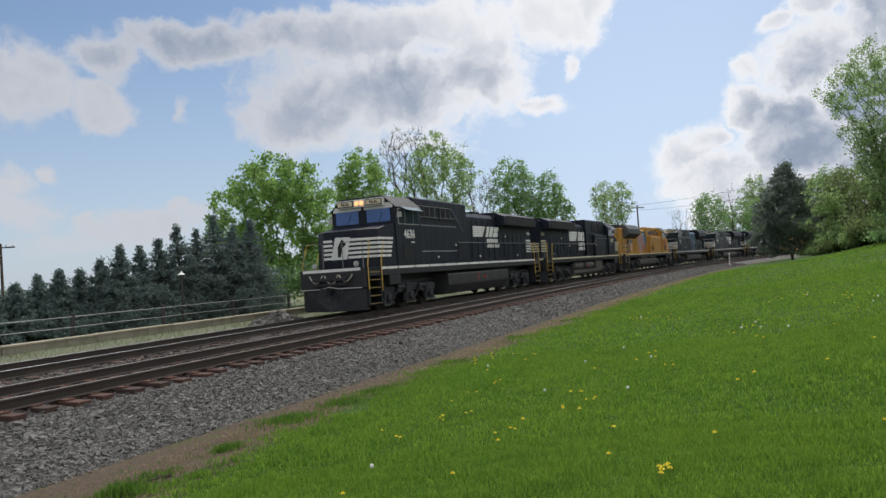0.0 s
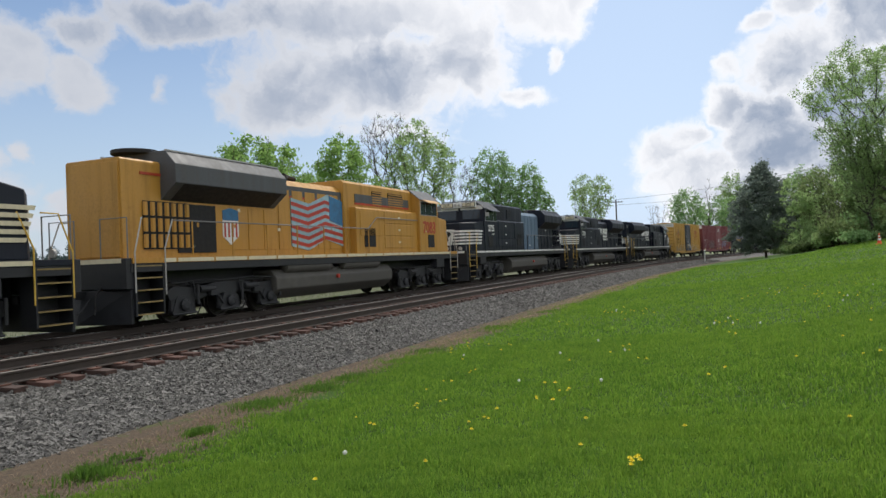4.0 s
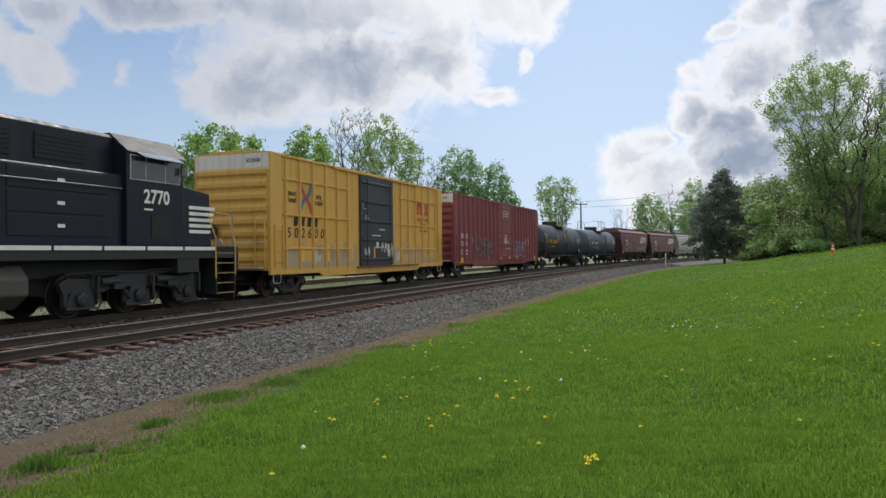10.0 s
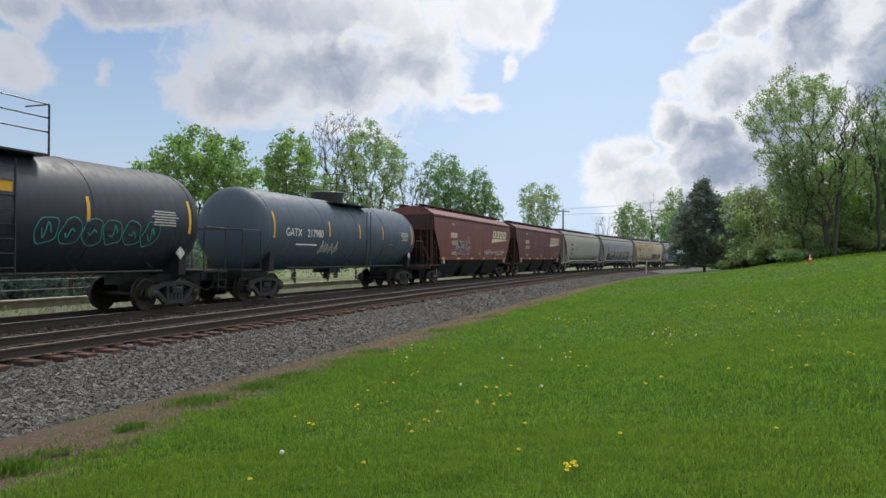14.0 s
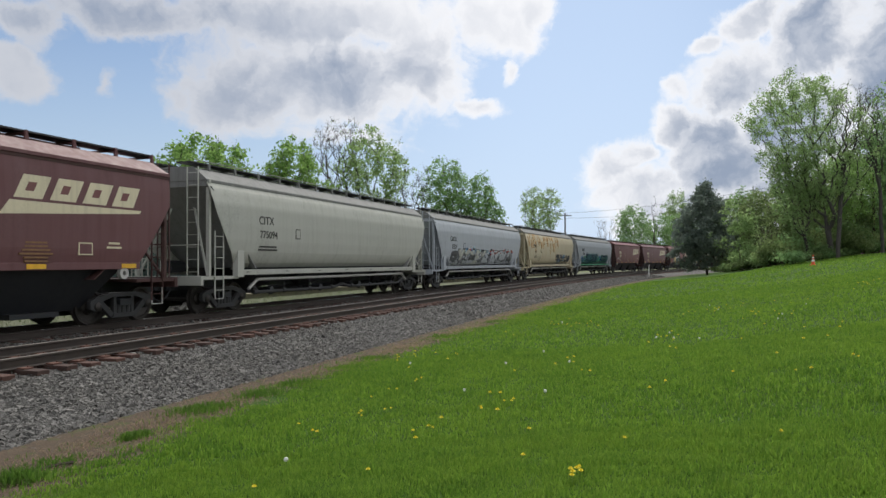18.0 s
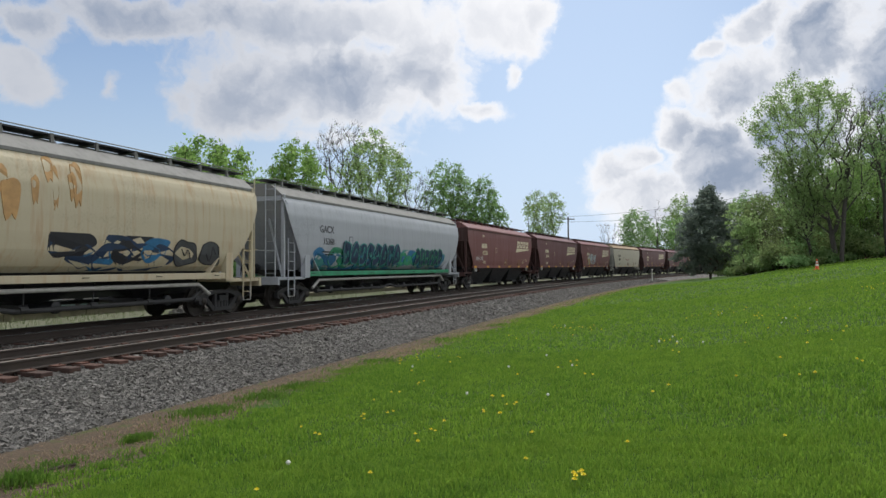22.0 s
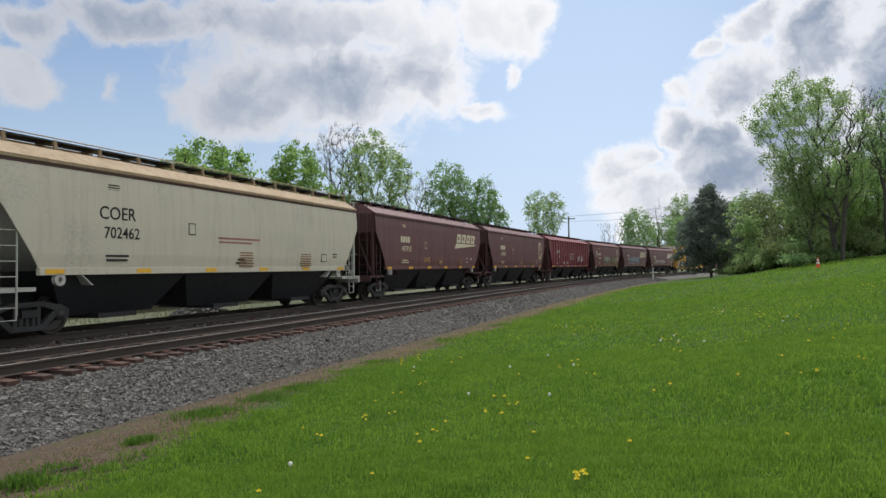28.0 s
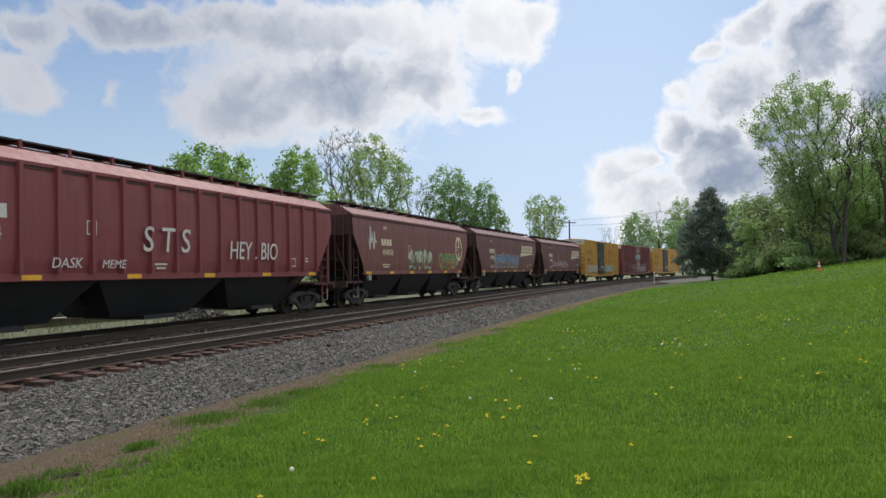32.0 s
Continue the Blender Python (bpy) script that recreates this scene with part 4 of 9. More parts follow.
for i in range(14):
    u = i / 13
    az = -38.0 + 17.4 * u
    dep = float(np.interp(az, [-38, -30, -24, -18], [23.0, 27, 31.5, 35.0]))
    h = float(np.interp(u, [0, 0.3, 0.55, 0.72, 0.8, 1], [2.1, 2.6, 3.3, 4.0, 4.5, 4.3])) * rs2.uniform(0.9, 1.1)
    conifer("dense blue-green pine in the row behind the fence", az, dep, h, h * rs2.uniform(0.85, 1.05) + 0.5, 120 + i, 26, 34, 0.085, L_PINE, shape=0.95, bare=0.02, droop=0.02)
for i, (az, dep, h, w) in enumerate([(-16.0, 40, 2.6, 4), (-14.0, 44, 2.2, 4), (-20.5, 38, 2.4, 3.5), (-9.0, 56, 2.5, 5), (-4, 62, 2.5, 6), (1, 68, 2.5, 6), (5, 75, 2.5, 6)]):
    shrub("leafy green shrub beyond the low wall", az, dep, h, w, 150 + i, 2600, 0.14, L_MID)
# far wooded ridges close the distance
def ridge(name, label, az0, az1, dist, height, seed, mat):
    g = np.random.default_rng(seed)
    n = 120
    az = np.linspace(az0, az1, n)
    h = height * (0.65 + 0.35 * np.sin(np.linspace(0, 5.5, n) + seed)) + g.normal(0, height * 0.05, n)
    geo = Geo()
    x, y = np.tan(0) + dist * np.sin(np.radians(az)), dist * np.cos(np.radians(az))
    geo.sheet([[(float(a), float(b), -8.0) for a, b in zip(x, y)], [(float(a * 1.04), float(b * 1.04), float(c * 0.6)) for a, b, c in zip(x, y, h)],
               [(float(a * 1.12), float(b * 1.12), float(c)) for a, b, c in zip(x, y, h)], [(float(a * 1.5), float(b * 1.5), -8.0) for a, b in zip(x, y)]])
    return tagged(part(name, geo, mat, smooth=True), label, "hill", kind="structure")


M_RIDGE = plain("hazy wooded hill", (0.12, 0.17, 0.13), 0.95, var=0.3, scale=0.06)
ridge("backdrop_hill", "hazy far wooded hill on the horizon", -60, 8, 620, 19, 2, M_RIDGE)
ridge("backdrop_hill", "hazy far wooded hill on the horizon", 0, 75, 520, 16, 5, M_RIDGE)
ridge("backdrop_hill", "hazy far wooded hill on the horizon", 75, 300, 640, 18, 8, M_RIDGE)


# ---- poles, wires, cone and small things on the ground ----
def utility_pole(label, az, depth, height, arms=1, turn=20):
    x, y = at_az(az, depth)
    ob = thing("utility_pole", label, "utility pole", at=pose(x, y, floor_at(x, y), 0, 0, turn))
    part("pole", Geo().rod((0, 0, -0.3), (0, 0, height), 0.15, 9, 0.10), M_BARK, ob, smooth=True)
    for k in range(arms):
        z = height - 0.35 - 0.9 * k
        arm = part("crossarm", Geo().box(-1.15, 1.15, -0.06, 0.06, z - 0.06, z + 0.06), M_GREYBARK, ob, bevel=0.01)
        for dx in (-1.0, -0.45, 0.45, 1.0):
            part("insulator", Geo().lathe([(0.02, 0), (0.05, 0.03), (0.035, 0.09), (0.05, 0.12), (0.01, 0.16)], 8, "z", (dx, 0, z + 0.06)), M_GREYRAIL, arm)
    return ob


utility_pole("dark wooden utility pole with a crossarm behind the train", 10.0, 110, 9.3)
utility_pole("wooden utility pole among the woods", 31.5, 74, 12.8, 2)
utility_pole("far wooden utility pole beyond the pines", -37.4, 60, 7.2)
for k, (z0, z1) in enumerate(((9.2, 11.4), (8.4, 9.6))):
    a, b = at_az(10.0, 110), at_az(31.5, 74)
    pts = []
    for i in range(25):
        u = i / 24
        pts.append((a[0] + (b[0] - a[0]) * u, a[1] + (b[1] - a[1]) * u, z0 + (z1 - z0) * u - 2.2 * 4 * u * (1 - u) * 0.4))
    tagged(part("overhead_wire", Geo().pipe(pts, 0.02, 4), M_POST), "thin dark overhead wire strung between poles", "overhead wire")
x, y = at_az(-28.2, 44)
tagged(part("leaning_post", Geo().rod((x, y, -1), (x - 0.35, y, 3.0), 0.13, 8, 0.11), M_BARK), "leaning dark wooden post behind the pines", "post")

x, y = at_az(27.75, 48)
cone = thing("traffic_cone", "orange traffic cone with white bands on the lawn", "traffic cone", at=pose(x, y, floor_at(x, y), 0, 0, 20))
M_CONE = plain("orange plastic", (0.75, 0.09, 0.02), 0.5, var=0.12)
part("base", Geo().box(-0.18, 0.18, -0.18, 0.18, 0, 0.03), M_CONE, cone, bevel=0.01)
part("shell", Geo().lathe([(0.135, 0.03), (0.03, 0.71), (0.02, 0.715)], 20, "z"), M_CONE, cone, smooth=True)
part("band", Geo().lathe([(0.103, 0.26), (0.083, 0.40)], 20, "z"), M_WHITE, cone, "white reflective band", smooth=True)
part("band", Geo().lathe([(0.071, 0.48), (0.057, 0.57)], 20, "z"), M_WHITE, cone, "white reflective band", smooth=True)

x, y, h = along(66.0, -2.7)
marker = thing("marker_post", "white trackside marker post on the ballast shoulder", "marker post", at=pose(x, y, -0.5, 0, 0, math.degrees(h)))
part("post", Geo().box(-0.06, 0.06, -0.06, 0.06, -0.1, 1.35), M_WHITE, marker, bevel=0.01)
part("sign", Geo().prism([(-0.1, 1.32), (0.38, 1.46), (0.38, 1.62), (-0.1, 1.48)], -0.03, 0.03, "y"), M_WHITE, marker)

x, y = at_az(-25.8, 27.0)
lamp = thing("garden_lamp_post", "dark lamp post with a white cap behind the fence", "lamp post", at=pose(x, y, floor_at(x, y)))
part("post", Geo().rod((0, 0, 0), (0, 0, 1.75), 0.05, 8), M_POST, lamp, smooth=True)
part("lantern", Geo().lathe([(0.06, 1.75), (0.09, 1.95), (0.07, 1.97)], 10, "z"), M_POST, lamp)
part("cap", Geo().lathe([(0.15, 1.98), (0.07, 2.04), (0.03, 2.09), (0.01, 2.12)], 14, "z"), M_WHITE, lamp, "white metal cap")

g9 = np.random.default_rng(77)
x, y, h = along(-9.2, 6.7)
n = 1500
a, rad = g9.uniform(0, 6.283, n), np.sqrt(g9.random(n))
px, py = x + np.cos(a) * rad * 1.5 * math.cos(h) - np.sin(a) * rad * 0.7 * math.sin(h), y + np.cos(a) * rad * 1.5 * math.sin(h) + np.sin(a) * rad * 0.7 * math.cos(h)
pz = -0.22 + 0.42 * (1 - rad) + g9.normal(0, 0.02, n)
tagged(new("gravel_heap", stone_mesh("gravel_heap", px, py, pz, 0.09, 3)), "heap of grey gravel beside the far track", "gravel heap", kind="stuff")


# ---- grass, dandelions and verge weeds ----
def blade_material(name, a, b):
    m = Nodes(name, 0.6)
    r = m.island()
    big, mid, clump = m.noise(0.22, 4, 0.6), m.noise(1.5, 5, 0.65), m.noise(6.0, 4, 0.6)
    c = m.mix(r, a, b)
    c = m.mix(m.span(big, 0.36, 0.64, 0, 0.75), c, (b[0] * 1.25, b[1] * 1.05, b[2]))
    dull = m.noise(0.45, 5, 0.7, distort=1.0)
    c = m.mix(m.span(dull, 0.52, 0.66, 0, 0.6), c, (a[0] * 1.25, a[1] * 0.85, a[2] * 1.7))
    stripe = m.noise(0.35, 3, 0.5, stretch=(1.6, 0.35, 1))
    c = m.mix(m.span(stripe, 0.46, 0.60, 0, 0.5), c, (b[0] * 1.2, b[1] * 1.06, b[2] * 0.8))
    c = m.mix(m.span(clump, 0.50, 0.68, 0, 0.55), c, (b[0] * 1.1, b[1] * 1.1, b[2] * 1.2))
    m.color(m.mix(m.span(mid, 0.48, 0.66, 0, 0.6), c, (a[0] * 0.55, a[1] * 0.68, a[2] * 1.3)))
    m.b.inputs["Specular IOR Level"].default_value = 0.2
    tr = m.t.nodes.new("ShaderNodeBsdfTranslucent")
    mx = m.t.nodes.new("ShaderNodeMixShader")
    mx.inputs[0].default_value = 0.5
    m.link(m.mix(r, shade(a, 1.6), shade(b, 1.6)), tr.inputs["Color"])
    m.link(m.b.outputs[0], mx.inputs[1])
    m.link(tr.outputs[0], mx.inputs[2])
    m.link(mx.outputs[0], m.t.nodes["Material Output"].inputs[0])
    return m.mat


M_BLADE = blade_material("grass blade", (0.050, 0.130, 0.014), (0.185, 0.300, 0.042))
M_WEED = blade_material("broad dark weed", (0.040, 0.105, 0.014), (0.110, 0.200, 0.032))
M_PALEBLADE = blade_material("pale verge grass", (0.11, 0.15, 0.07), (0.19, 0.22, 0.13))
M_STRAW = blade_material("dead grass", (0.12, 0.092, 0.062), (0.34, 0.27, 0.185))


def blades(x, y, h, w, seed, material, name, label, category="grass", lying=1.0):
    """Upright grass blades, one bent strip each, in one mesh."""
    g = np.random.default_rng(seed)
    n = len(x)
    z = ground_z(x, y)
    a, lean = g.uniform(0, 2 * np.pi, n), g.uniform(0.15, 0.75, n) * lying
    lush = np.sin(x * 5.1 + np.sin(y * 3.3) * 1.7) * np.sin(y * 4.3 + np.sin(x * 2.9) * 1.9) + 0.6 * np.sin(x * 11.3 + y * 7.9) * np.sin(y * 12.7 - x * 4.1)
    hh = h * g.uniform(0.55, 1.3, n) * (1.0 + 0.45 * lush)
    ca, sa = np.cos(a), np.sin(a)
    b = g.uniform(0, 2 * np.pi, n)
    ox, oy = np.cos(b) * w * 0.5, np.sin(b) * w * 0.5
    p0 = np.stack([x - ox, y - oy, z - 0.01], 1)
    p1 = np.stack([x + ox, y + oy, z - 0.01], 1)
    mx, my, mz = x + ca * lean * hh * 0.3, y + sa * lean * hh * 0.3, z + hh * 0.62
    p2 = np.stack([mx + ox * 0.8, my + oy * 0.8, mz], 1)
    p3 = np.stack([mx - ox * 0.8, my - oy * 0.8, mz], 1)
    p4 = np.stack([x + ca * lean * hh, y + sa * lean * hh, z + hh], 1)
    v = np.stack([p0, p1, p2, p3, p4], 1).reshape(-1, 3)
    i = np.arange(n)[:, None] * 5
    f = np.concatenate([i + np.array([0, 1, 2]), i + np.array([0, 2, 3]), i + np.array([3, 2, 4])])
    return tagged(new(name, array_mesh(name, v, f, material)), label, category, kind="stuff")


def lawn_patch(count, r0, r1, h, w, seed, az0=-41, az1=38):
    g = np.random.default_rng(seed)
    az = np.radians(g.uniform(az0, az1, count))
    d = np.sqrt(g.uniform(r0 * r0, r1 * r1, count))
    x, y = d * np.sin(az), d * np.cos(az)
    _s, e = across(x, y)
    edge = -5.0 + 0.30 * np.sin(_s * 0.9) + 0.22 * np.sin(_s * 2.3 + 1) + 0.16 * np.sin(_s * 5.9 + 2) + 0.12 * np.sin(_s * 13.1) + g.normal(0, 0.20, count) - 0.95 * np.clip((-22.5 - _s) / 4.8, 0, 1.4)
    keep = e < edge
    blades(x[keep], y[keep], h, w, seed + 1, M_BLADE, "grass", "short mown green grass of the lawn")


lawn_patch(170000, 2.2, 7.0, 0.046, 0.0070, 201)
lawn_patch(190000, 7.0, 15.0, 0.050, 0.013, 203)
lawn_patch(150000, 15.0, 34.0, 0.055, 0.028, 205)
lawn_patch(90000, 0.2, 7.0, 0.046, 0.012, 209, 38, 319)
lawn_patch(8000, 0.2, 2.2, 0.046, 0.009, 211)
lawn_patch(60000, 7.0, 16.0, 0.05, 0.022, 213, 38, 319)
lawn_patch(80000, 34.0, 75.0, 0.07, 0.06, 207)
g = np.random.default_rng(31)
s_, e_ = g.uniform(-30, 30, 60000), -4.50 + g.normal(0, 0.40, 60000)
e_ -= 0.5 * np.clip((-22.5 - s_) / 4.8, 0, 1.4) * (1 + g.normal(0, 0.5, 60000))
x_, y_, _h = along(s_, e_)
blades(x_, y_, 0.030, 0.007, 32, M_STRAW, "dead_grass", "flattened brown dead grass along the ballast's foot", "dead grass", 6.0)
k_ = g.random(60000) < 0.10
blades(x_[k_], y_[k_], 0.045, 0.010, 36, M_WEED, "verge_weeds", "thin green weeds coming up through the dead grass", "weeds", 1.5)
s_, e_ = g.uniform(-30, 10, 5000), g.uniform(6.0, 7.8, 5000)
x_, y_, _h = along(s_, e_)
blades(x_, y_, 0.10, 0.02, 33, M_PALEBLADE, "verge_grass", "thin pale grass between the far track and the wall", "grass")


def weed_tuft(s, e, count, h, spread, seed):
    g = np.random.default_rng(seed)
    x, y, _t = along(s, e)
    px, py = x + g.normal(0, spread, count), y + g.normal(0, spread, count)
    blades(px, py, h * 0.62, 0.014, seed, M_WEED, "weed_tuft", "dark green weed tuft at the gravel's edge", "weeds")


for k, (s, e, n, h, sp) in enumerate([(-25.2, -4.9, 420, 0.13, 0.09), (-26.95, -5.15, 500, 0.15, 0.14), (-27.9, -5.4, 400, 0.15, 0.14), (-23.5, -4.6, 600, 0.12, 0.24), (-26.3, -5.45, 160, 0.08, 0.16), (-22.3, -4.75, 500, 0.14, 0.22), (-21.2, -4.7, 350, 0.13, 0.2),
                                      (-17.8, -4.7, 300, 0.12, 0.2), (-13.0, -4.6, 300, 0.12, 0.25), (-26.3, -4.9, 200, 0.10, 0.12), (-8, -4.8, 260, 0.12, 0.3)]):
    weed_tuft(s, e, n, h, sp, 300 + k)

M_DANDY = plain("dandelion yellow", (0.82, 0.68, 0.03), 0.7, var=0.2, scale=60)
M_SEED = plain("dandelion seed head", (0.72, 0.74, 0.68), 0.9, var=0.1)
M_STEM = plain("flower stem", (0.12, 0.22, 0.04), 0.6)
stem_me = mesh_from(Geo().rod((0, 0, -0.01), (0.004, 0.003, 0.075), 0.0022, 5), "stem", M_STEM)
petals = Geo()
for ring, n, r0, z0, z1 in ((0, 16, 0.021, 0.076, 0.080), (1, 12, 0.015, 0.078, 0.088), (2, 8, 0.008, 0.080, 0.093)):
    for i in range(n):
        a0, a1 = 6.283 * (i - 0.42) / n, 6.283 * (i + 0.42) / n
        petals.add([(0.003, 0.003, z0 - 0.006), (math.cos(a0) * r0, math.sin(a0) * r0, z1), (math.cos(a1) * r0, math.sin(a1) * r0, z1)], [(0, 1, 2)])
head_me = mesh_from(petals, "flower_head", M_DANDY)
seed_me = mesh_from(Geo().lathe([(0.001, 0.070), (0.012, 0.075), (0.018, 0.088), (0.012, 0.101), (0.001, 0.106)], 9, "z"), "seed_head", M_SEED)


def dandelion(az, depth, seeded=False, k=1.0, seed=0):
    x, y = at_az(az, depth)
    ob = thing("dandelion", "pale dandelion seed head in the lawn" if seeded else "yellow dandelion flower in the lawn", "dandelion", "dandelions in the lawn",
               at=pose(x, y, floor_at(x, y) + 0.005, 0, 0, seed * 77 % 360) @ Matrix.Scale(k, 4))
    part("stem", stem_me, None, ob)
    part("seed_head" if seeded else "flower_head", seed_me if seeded else head_me, None, ob)


FLOWERS = [(-14.7, 5.48, 1), (-5.9, 5.72, 1), (-10.0, 7.49, 2), (-11.3, 8.09, 1), (-2.1, 6.81, 1), (-2.3, 7.27, 1), (-0.6, 7.31, 2), (-6.0, 8.39, 2), (-6.6, 8.53, 1), (-2.3, 11.1, 2),
           (-1.6, 11.2, 1), (0.0, 7.81, 1), (6.5, 5.74, 1), (7.0, 6.82, 1), (10.7, 5.04, 3), (11.0, 5.14, 2), (10.4, 5.02, 1), (5.5, 8.83, 2), (14.4, 6.04, 1), (16.3, 8.49, 1), (17.8, 8.79, 2),
           (22.3, 8.76, 1), (26.5, 8.28, 1), (27.5, 8.12, 1), (25.5, 5.64, 1), (30.3, 8.6, 2), (-4.5, 8.65, 2), (-4.0, 10.2, 2), (-5.6, 9.7, 1)]
rd = random.Random(12)
for k, (az, dep, n) in enumerate(FLOWERS):
    for j in range(n):
        dandelion(az + rd.uniform(-0.5, 0.5) * (n > 1), dep + rd.uniform(-0.15, 0.15) * (n > 1), False, rd.uniform(0.8, 1.15), k * 3 + j)
for k in range(26):
    # loose drifts of flowers farther up the lawn
    dep0 = rd.uniform(8.5, 22)
    az0 = rd.uniform(-4, 33)
    for j in range(rd.choice([2, 4, 6, 9])):
        az, dep = az0 + rd.gauss(0, 14 / dep0), dep0 + rd.gauss(0, 0.7)
        x, y = at_az(az, dep)
        if across(x, y)[1][0] < -5.3 and dep > 7.8:
            dandelion(az, dep, rd.random() < 0.15, rd.uniform(0.9, 1.3), k + j)
for az, dep in ((8.3, 9.0), (-12.3, 6.2), (5.2, 12), (-2.5, 13), (20, 14)):
    dandelion(az, dep, True, 1.2, 5)
stick = tagged(part("fallen_stick", Geo().pipe([(0, 0, 0), (0.16, 0.05, 0.01), (0.3, 0.03, 0.02)], 0.018, 6), M_BARK), "short brown stick lying at the lawn's edge", "stick")
stick.matrix_basis = pose(*along(-26.6, -5.0)[:2], floor_at(*map(float, along(-26.6, -5.0)[:2])) + 0.02, 0, 0, 30)


# ---- the train ----
# couplers from head to tail: metres behind the line's zero at 0 s
CUTS = [-9.9, 12.7, 35.8, 58.4, 80.8, 104.0, 127.4, 145.6, 166.8, 184.4, 202.0, 220.6, 239.4, 259.3, 280.4, 301.2, 322.3, 340.9, 359.4,
        377.4, 396.2, 414.2, 432.7, 452.8, 470.3, 488.3, 507.2, 528.0, 549.0, 569.0]
SPEED, GAIN = 13.857, 0.0295


def run(t):
    """How far the train has gone at t seconds."""
    return SPEED * t + GAIN * t * t / 2


def car_pose(i, t, base):
    """The pose of car i: its trucks stand on the far track."""
    c = (CUTS[i] + CUTS[i + 1]) / 2 - run(t)
    xa, ya, _h = along(c - base, APART)
    xb, yb, _h = along(c + base, APART)
    return pose((xa + xb) / 2, (ya + yb) / 2, 0, 0, 0, math.degrees(math.atan2(ya - yb, xa - xb)))


def text_mesh(words, size, material, slant=0.0, squeeze=1.0, weight=0.004):
    cu = bpy.data.curves.new("lettering", "FONT")
    cu.body, cu.size, cu.extrude, cu.shear = words, size, 0.004, slant
    cu.align_x, cu.align_y, cu.resolution_u, cu.offset = "CENTER", "CENTER", 3, size * weight
    ob = bpy.data.objects.new("lettering", cu)
    me = bpy.data.meshes.new_from_object(ob)
    bpy.data.objects.remove(ob)
    bpy.data.curves.remove(cu)
    me.transform(Matrix.Diagonal((squeeze, 1, 1, 1)))
    me.materials.clear()
    me.materials.append(material)
    return me


def letter(parent, words, x, z, y, size, material, side=1, slant=0.0, squeeze=1.0, label="", lean=0.0, weight=0.004):
    """Painted lettering on a side wall. side 1 is local +y."""
    me = text_mesh(words, size, material, slant, squeeze, weight)
    turn = Matrix(((-side, 0, 0, x), (0, 0, side, side * (y + 0.006)), (0, 1, 0, z), (0, 0, 0, 1)))
    return part("lettering", me, None, parent, label, at=turn @ Matrix.Rotation(lean, 4, "X"))


def plate(parent, name, outline, x, z, y, material, side=1, thick=0.008, label=""):
    """A thin plate or painted shape on a side wall; outline pairs run to the viewer's right and up. y: number or function of z."""
    yf = y if callable(y) else (lambda _z: y)
    n = len(outline)
    a = [(x - side * p, side * (yf(z + q) + thick), z + q) for p, q in outline]
    b = [(x - side * p, side * (yf(z + q) - 0.03), z + q) for p, q in outline]
    g = Geo().add(a + b, [tuple(range(n))] + [(i, (i + 1) % n, n + (i + 1) % n, n + i) for i in range(n)])
    return part(name, g, material, parent, label)


def rect(w, h):
    return [(-w / 2, -h / 2), (w / 2, -h / 2), (w / 2, h / 2), (-w / 2, h / 2)]


def stripes(parent, x, z, y, w, count, h, gap, rake, material, side):
    """Raked paint stripes stacked upwards."""
    for i in range(count):
        q = i * (h + gap)
        plate(parent, "stripe", [(-w / 2, q), (w / 2 - rake * (count - i), q), (w / 2 - rake * (count - i - 0.6), q + h), (-w / 2, q + h)], x, z, y, material, side)


def fine_print(parent, x, z, y, material, side=1, rows=3, w=0.9, h=0.045, seed=1):
    """Rows of small data lettering too small to read, as bars."""
    r = random.Random(seed)
    for i in range(rows):
        ww = w * r.uniform(0.55, 1.0)
        plate(parent, "data_line", rect(ww, h), x, z - i * h * 2.1, y, material, side, 0.005)


def horse_logo(parent, x, z, y, side, k=1.0):
    """The railway's mark as plain shapes: speed stripes, a dark leap and two blocks, with name bars under it."""
    for i in range(5):
        plate(parent, "logo_stripe", [(-2.05 * k, i * 0.115 * k), ((-0.75 + 0.10 * i) * k, i * 0.115 * k), ((-0.68 + 0.10 * i) * k, (i * 0.115 + 0.10) * k), (-1.98 * k, (i * 0.115 + 0.10) * k)],
              x, z, y, M_WHITE, side)
    plate(parent, "logo_block", [(-0.30 * k, 0), (0.02 * k, 0), (0.40 * k, 0.57 * k), (-0.02 * k, 0.57 * k), (-0.10 * k, 0.30 * k)], x, z, y, M_WHITE, side)
    plate(parent, "logo_block", [(0.16 * k, 0), (0.62 * k, 0), (1.00 * k, 0.57 * k), (0.54 * k, 0.57 * k)], x, z, y, M_WHITE, side)
    plate(parent, "logo_block", [(0.78 * k, 0), (1.45 * k, 0), (1.62 * k, 0.22 * k), (1.40 * k, 0.30 * k), (1.72 * k, 0.36 * k), (1.80 * k, 0.57 * k), (1.16 * k, 0.57 * k), (0.98 * k, 0.34 * k), (1.20 * k, 0.26 * k), (0.86 * k, 0.20 * k)],
          x, z, y, M_WHITE, side)
    for row, w in ((-0.30, 1.5), (-0.58, 1.75)):
        r = random.Random(int(w * 100))
        p = -0.15
        while p < w:
            d = r.uniform(0.10, 0.17)
            plate(parent, "name_bar", [(p * k, 0), ((p + d) * k, 0), ((p + d + 0.06) * k, 0.2 * k), ((p + 0.06) * k, 0.2 * k)], x, z + row * k, y, M_WHITE, side, 0.005)
            p += d + 0.055


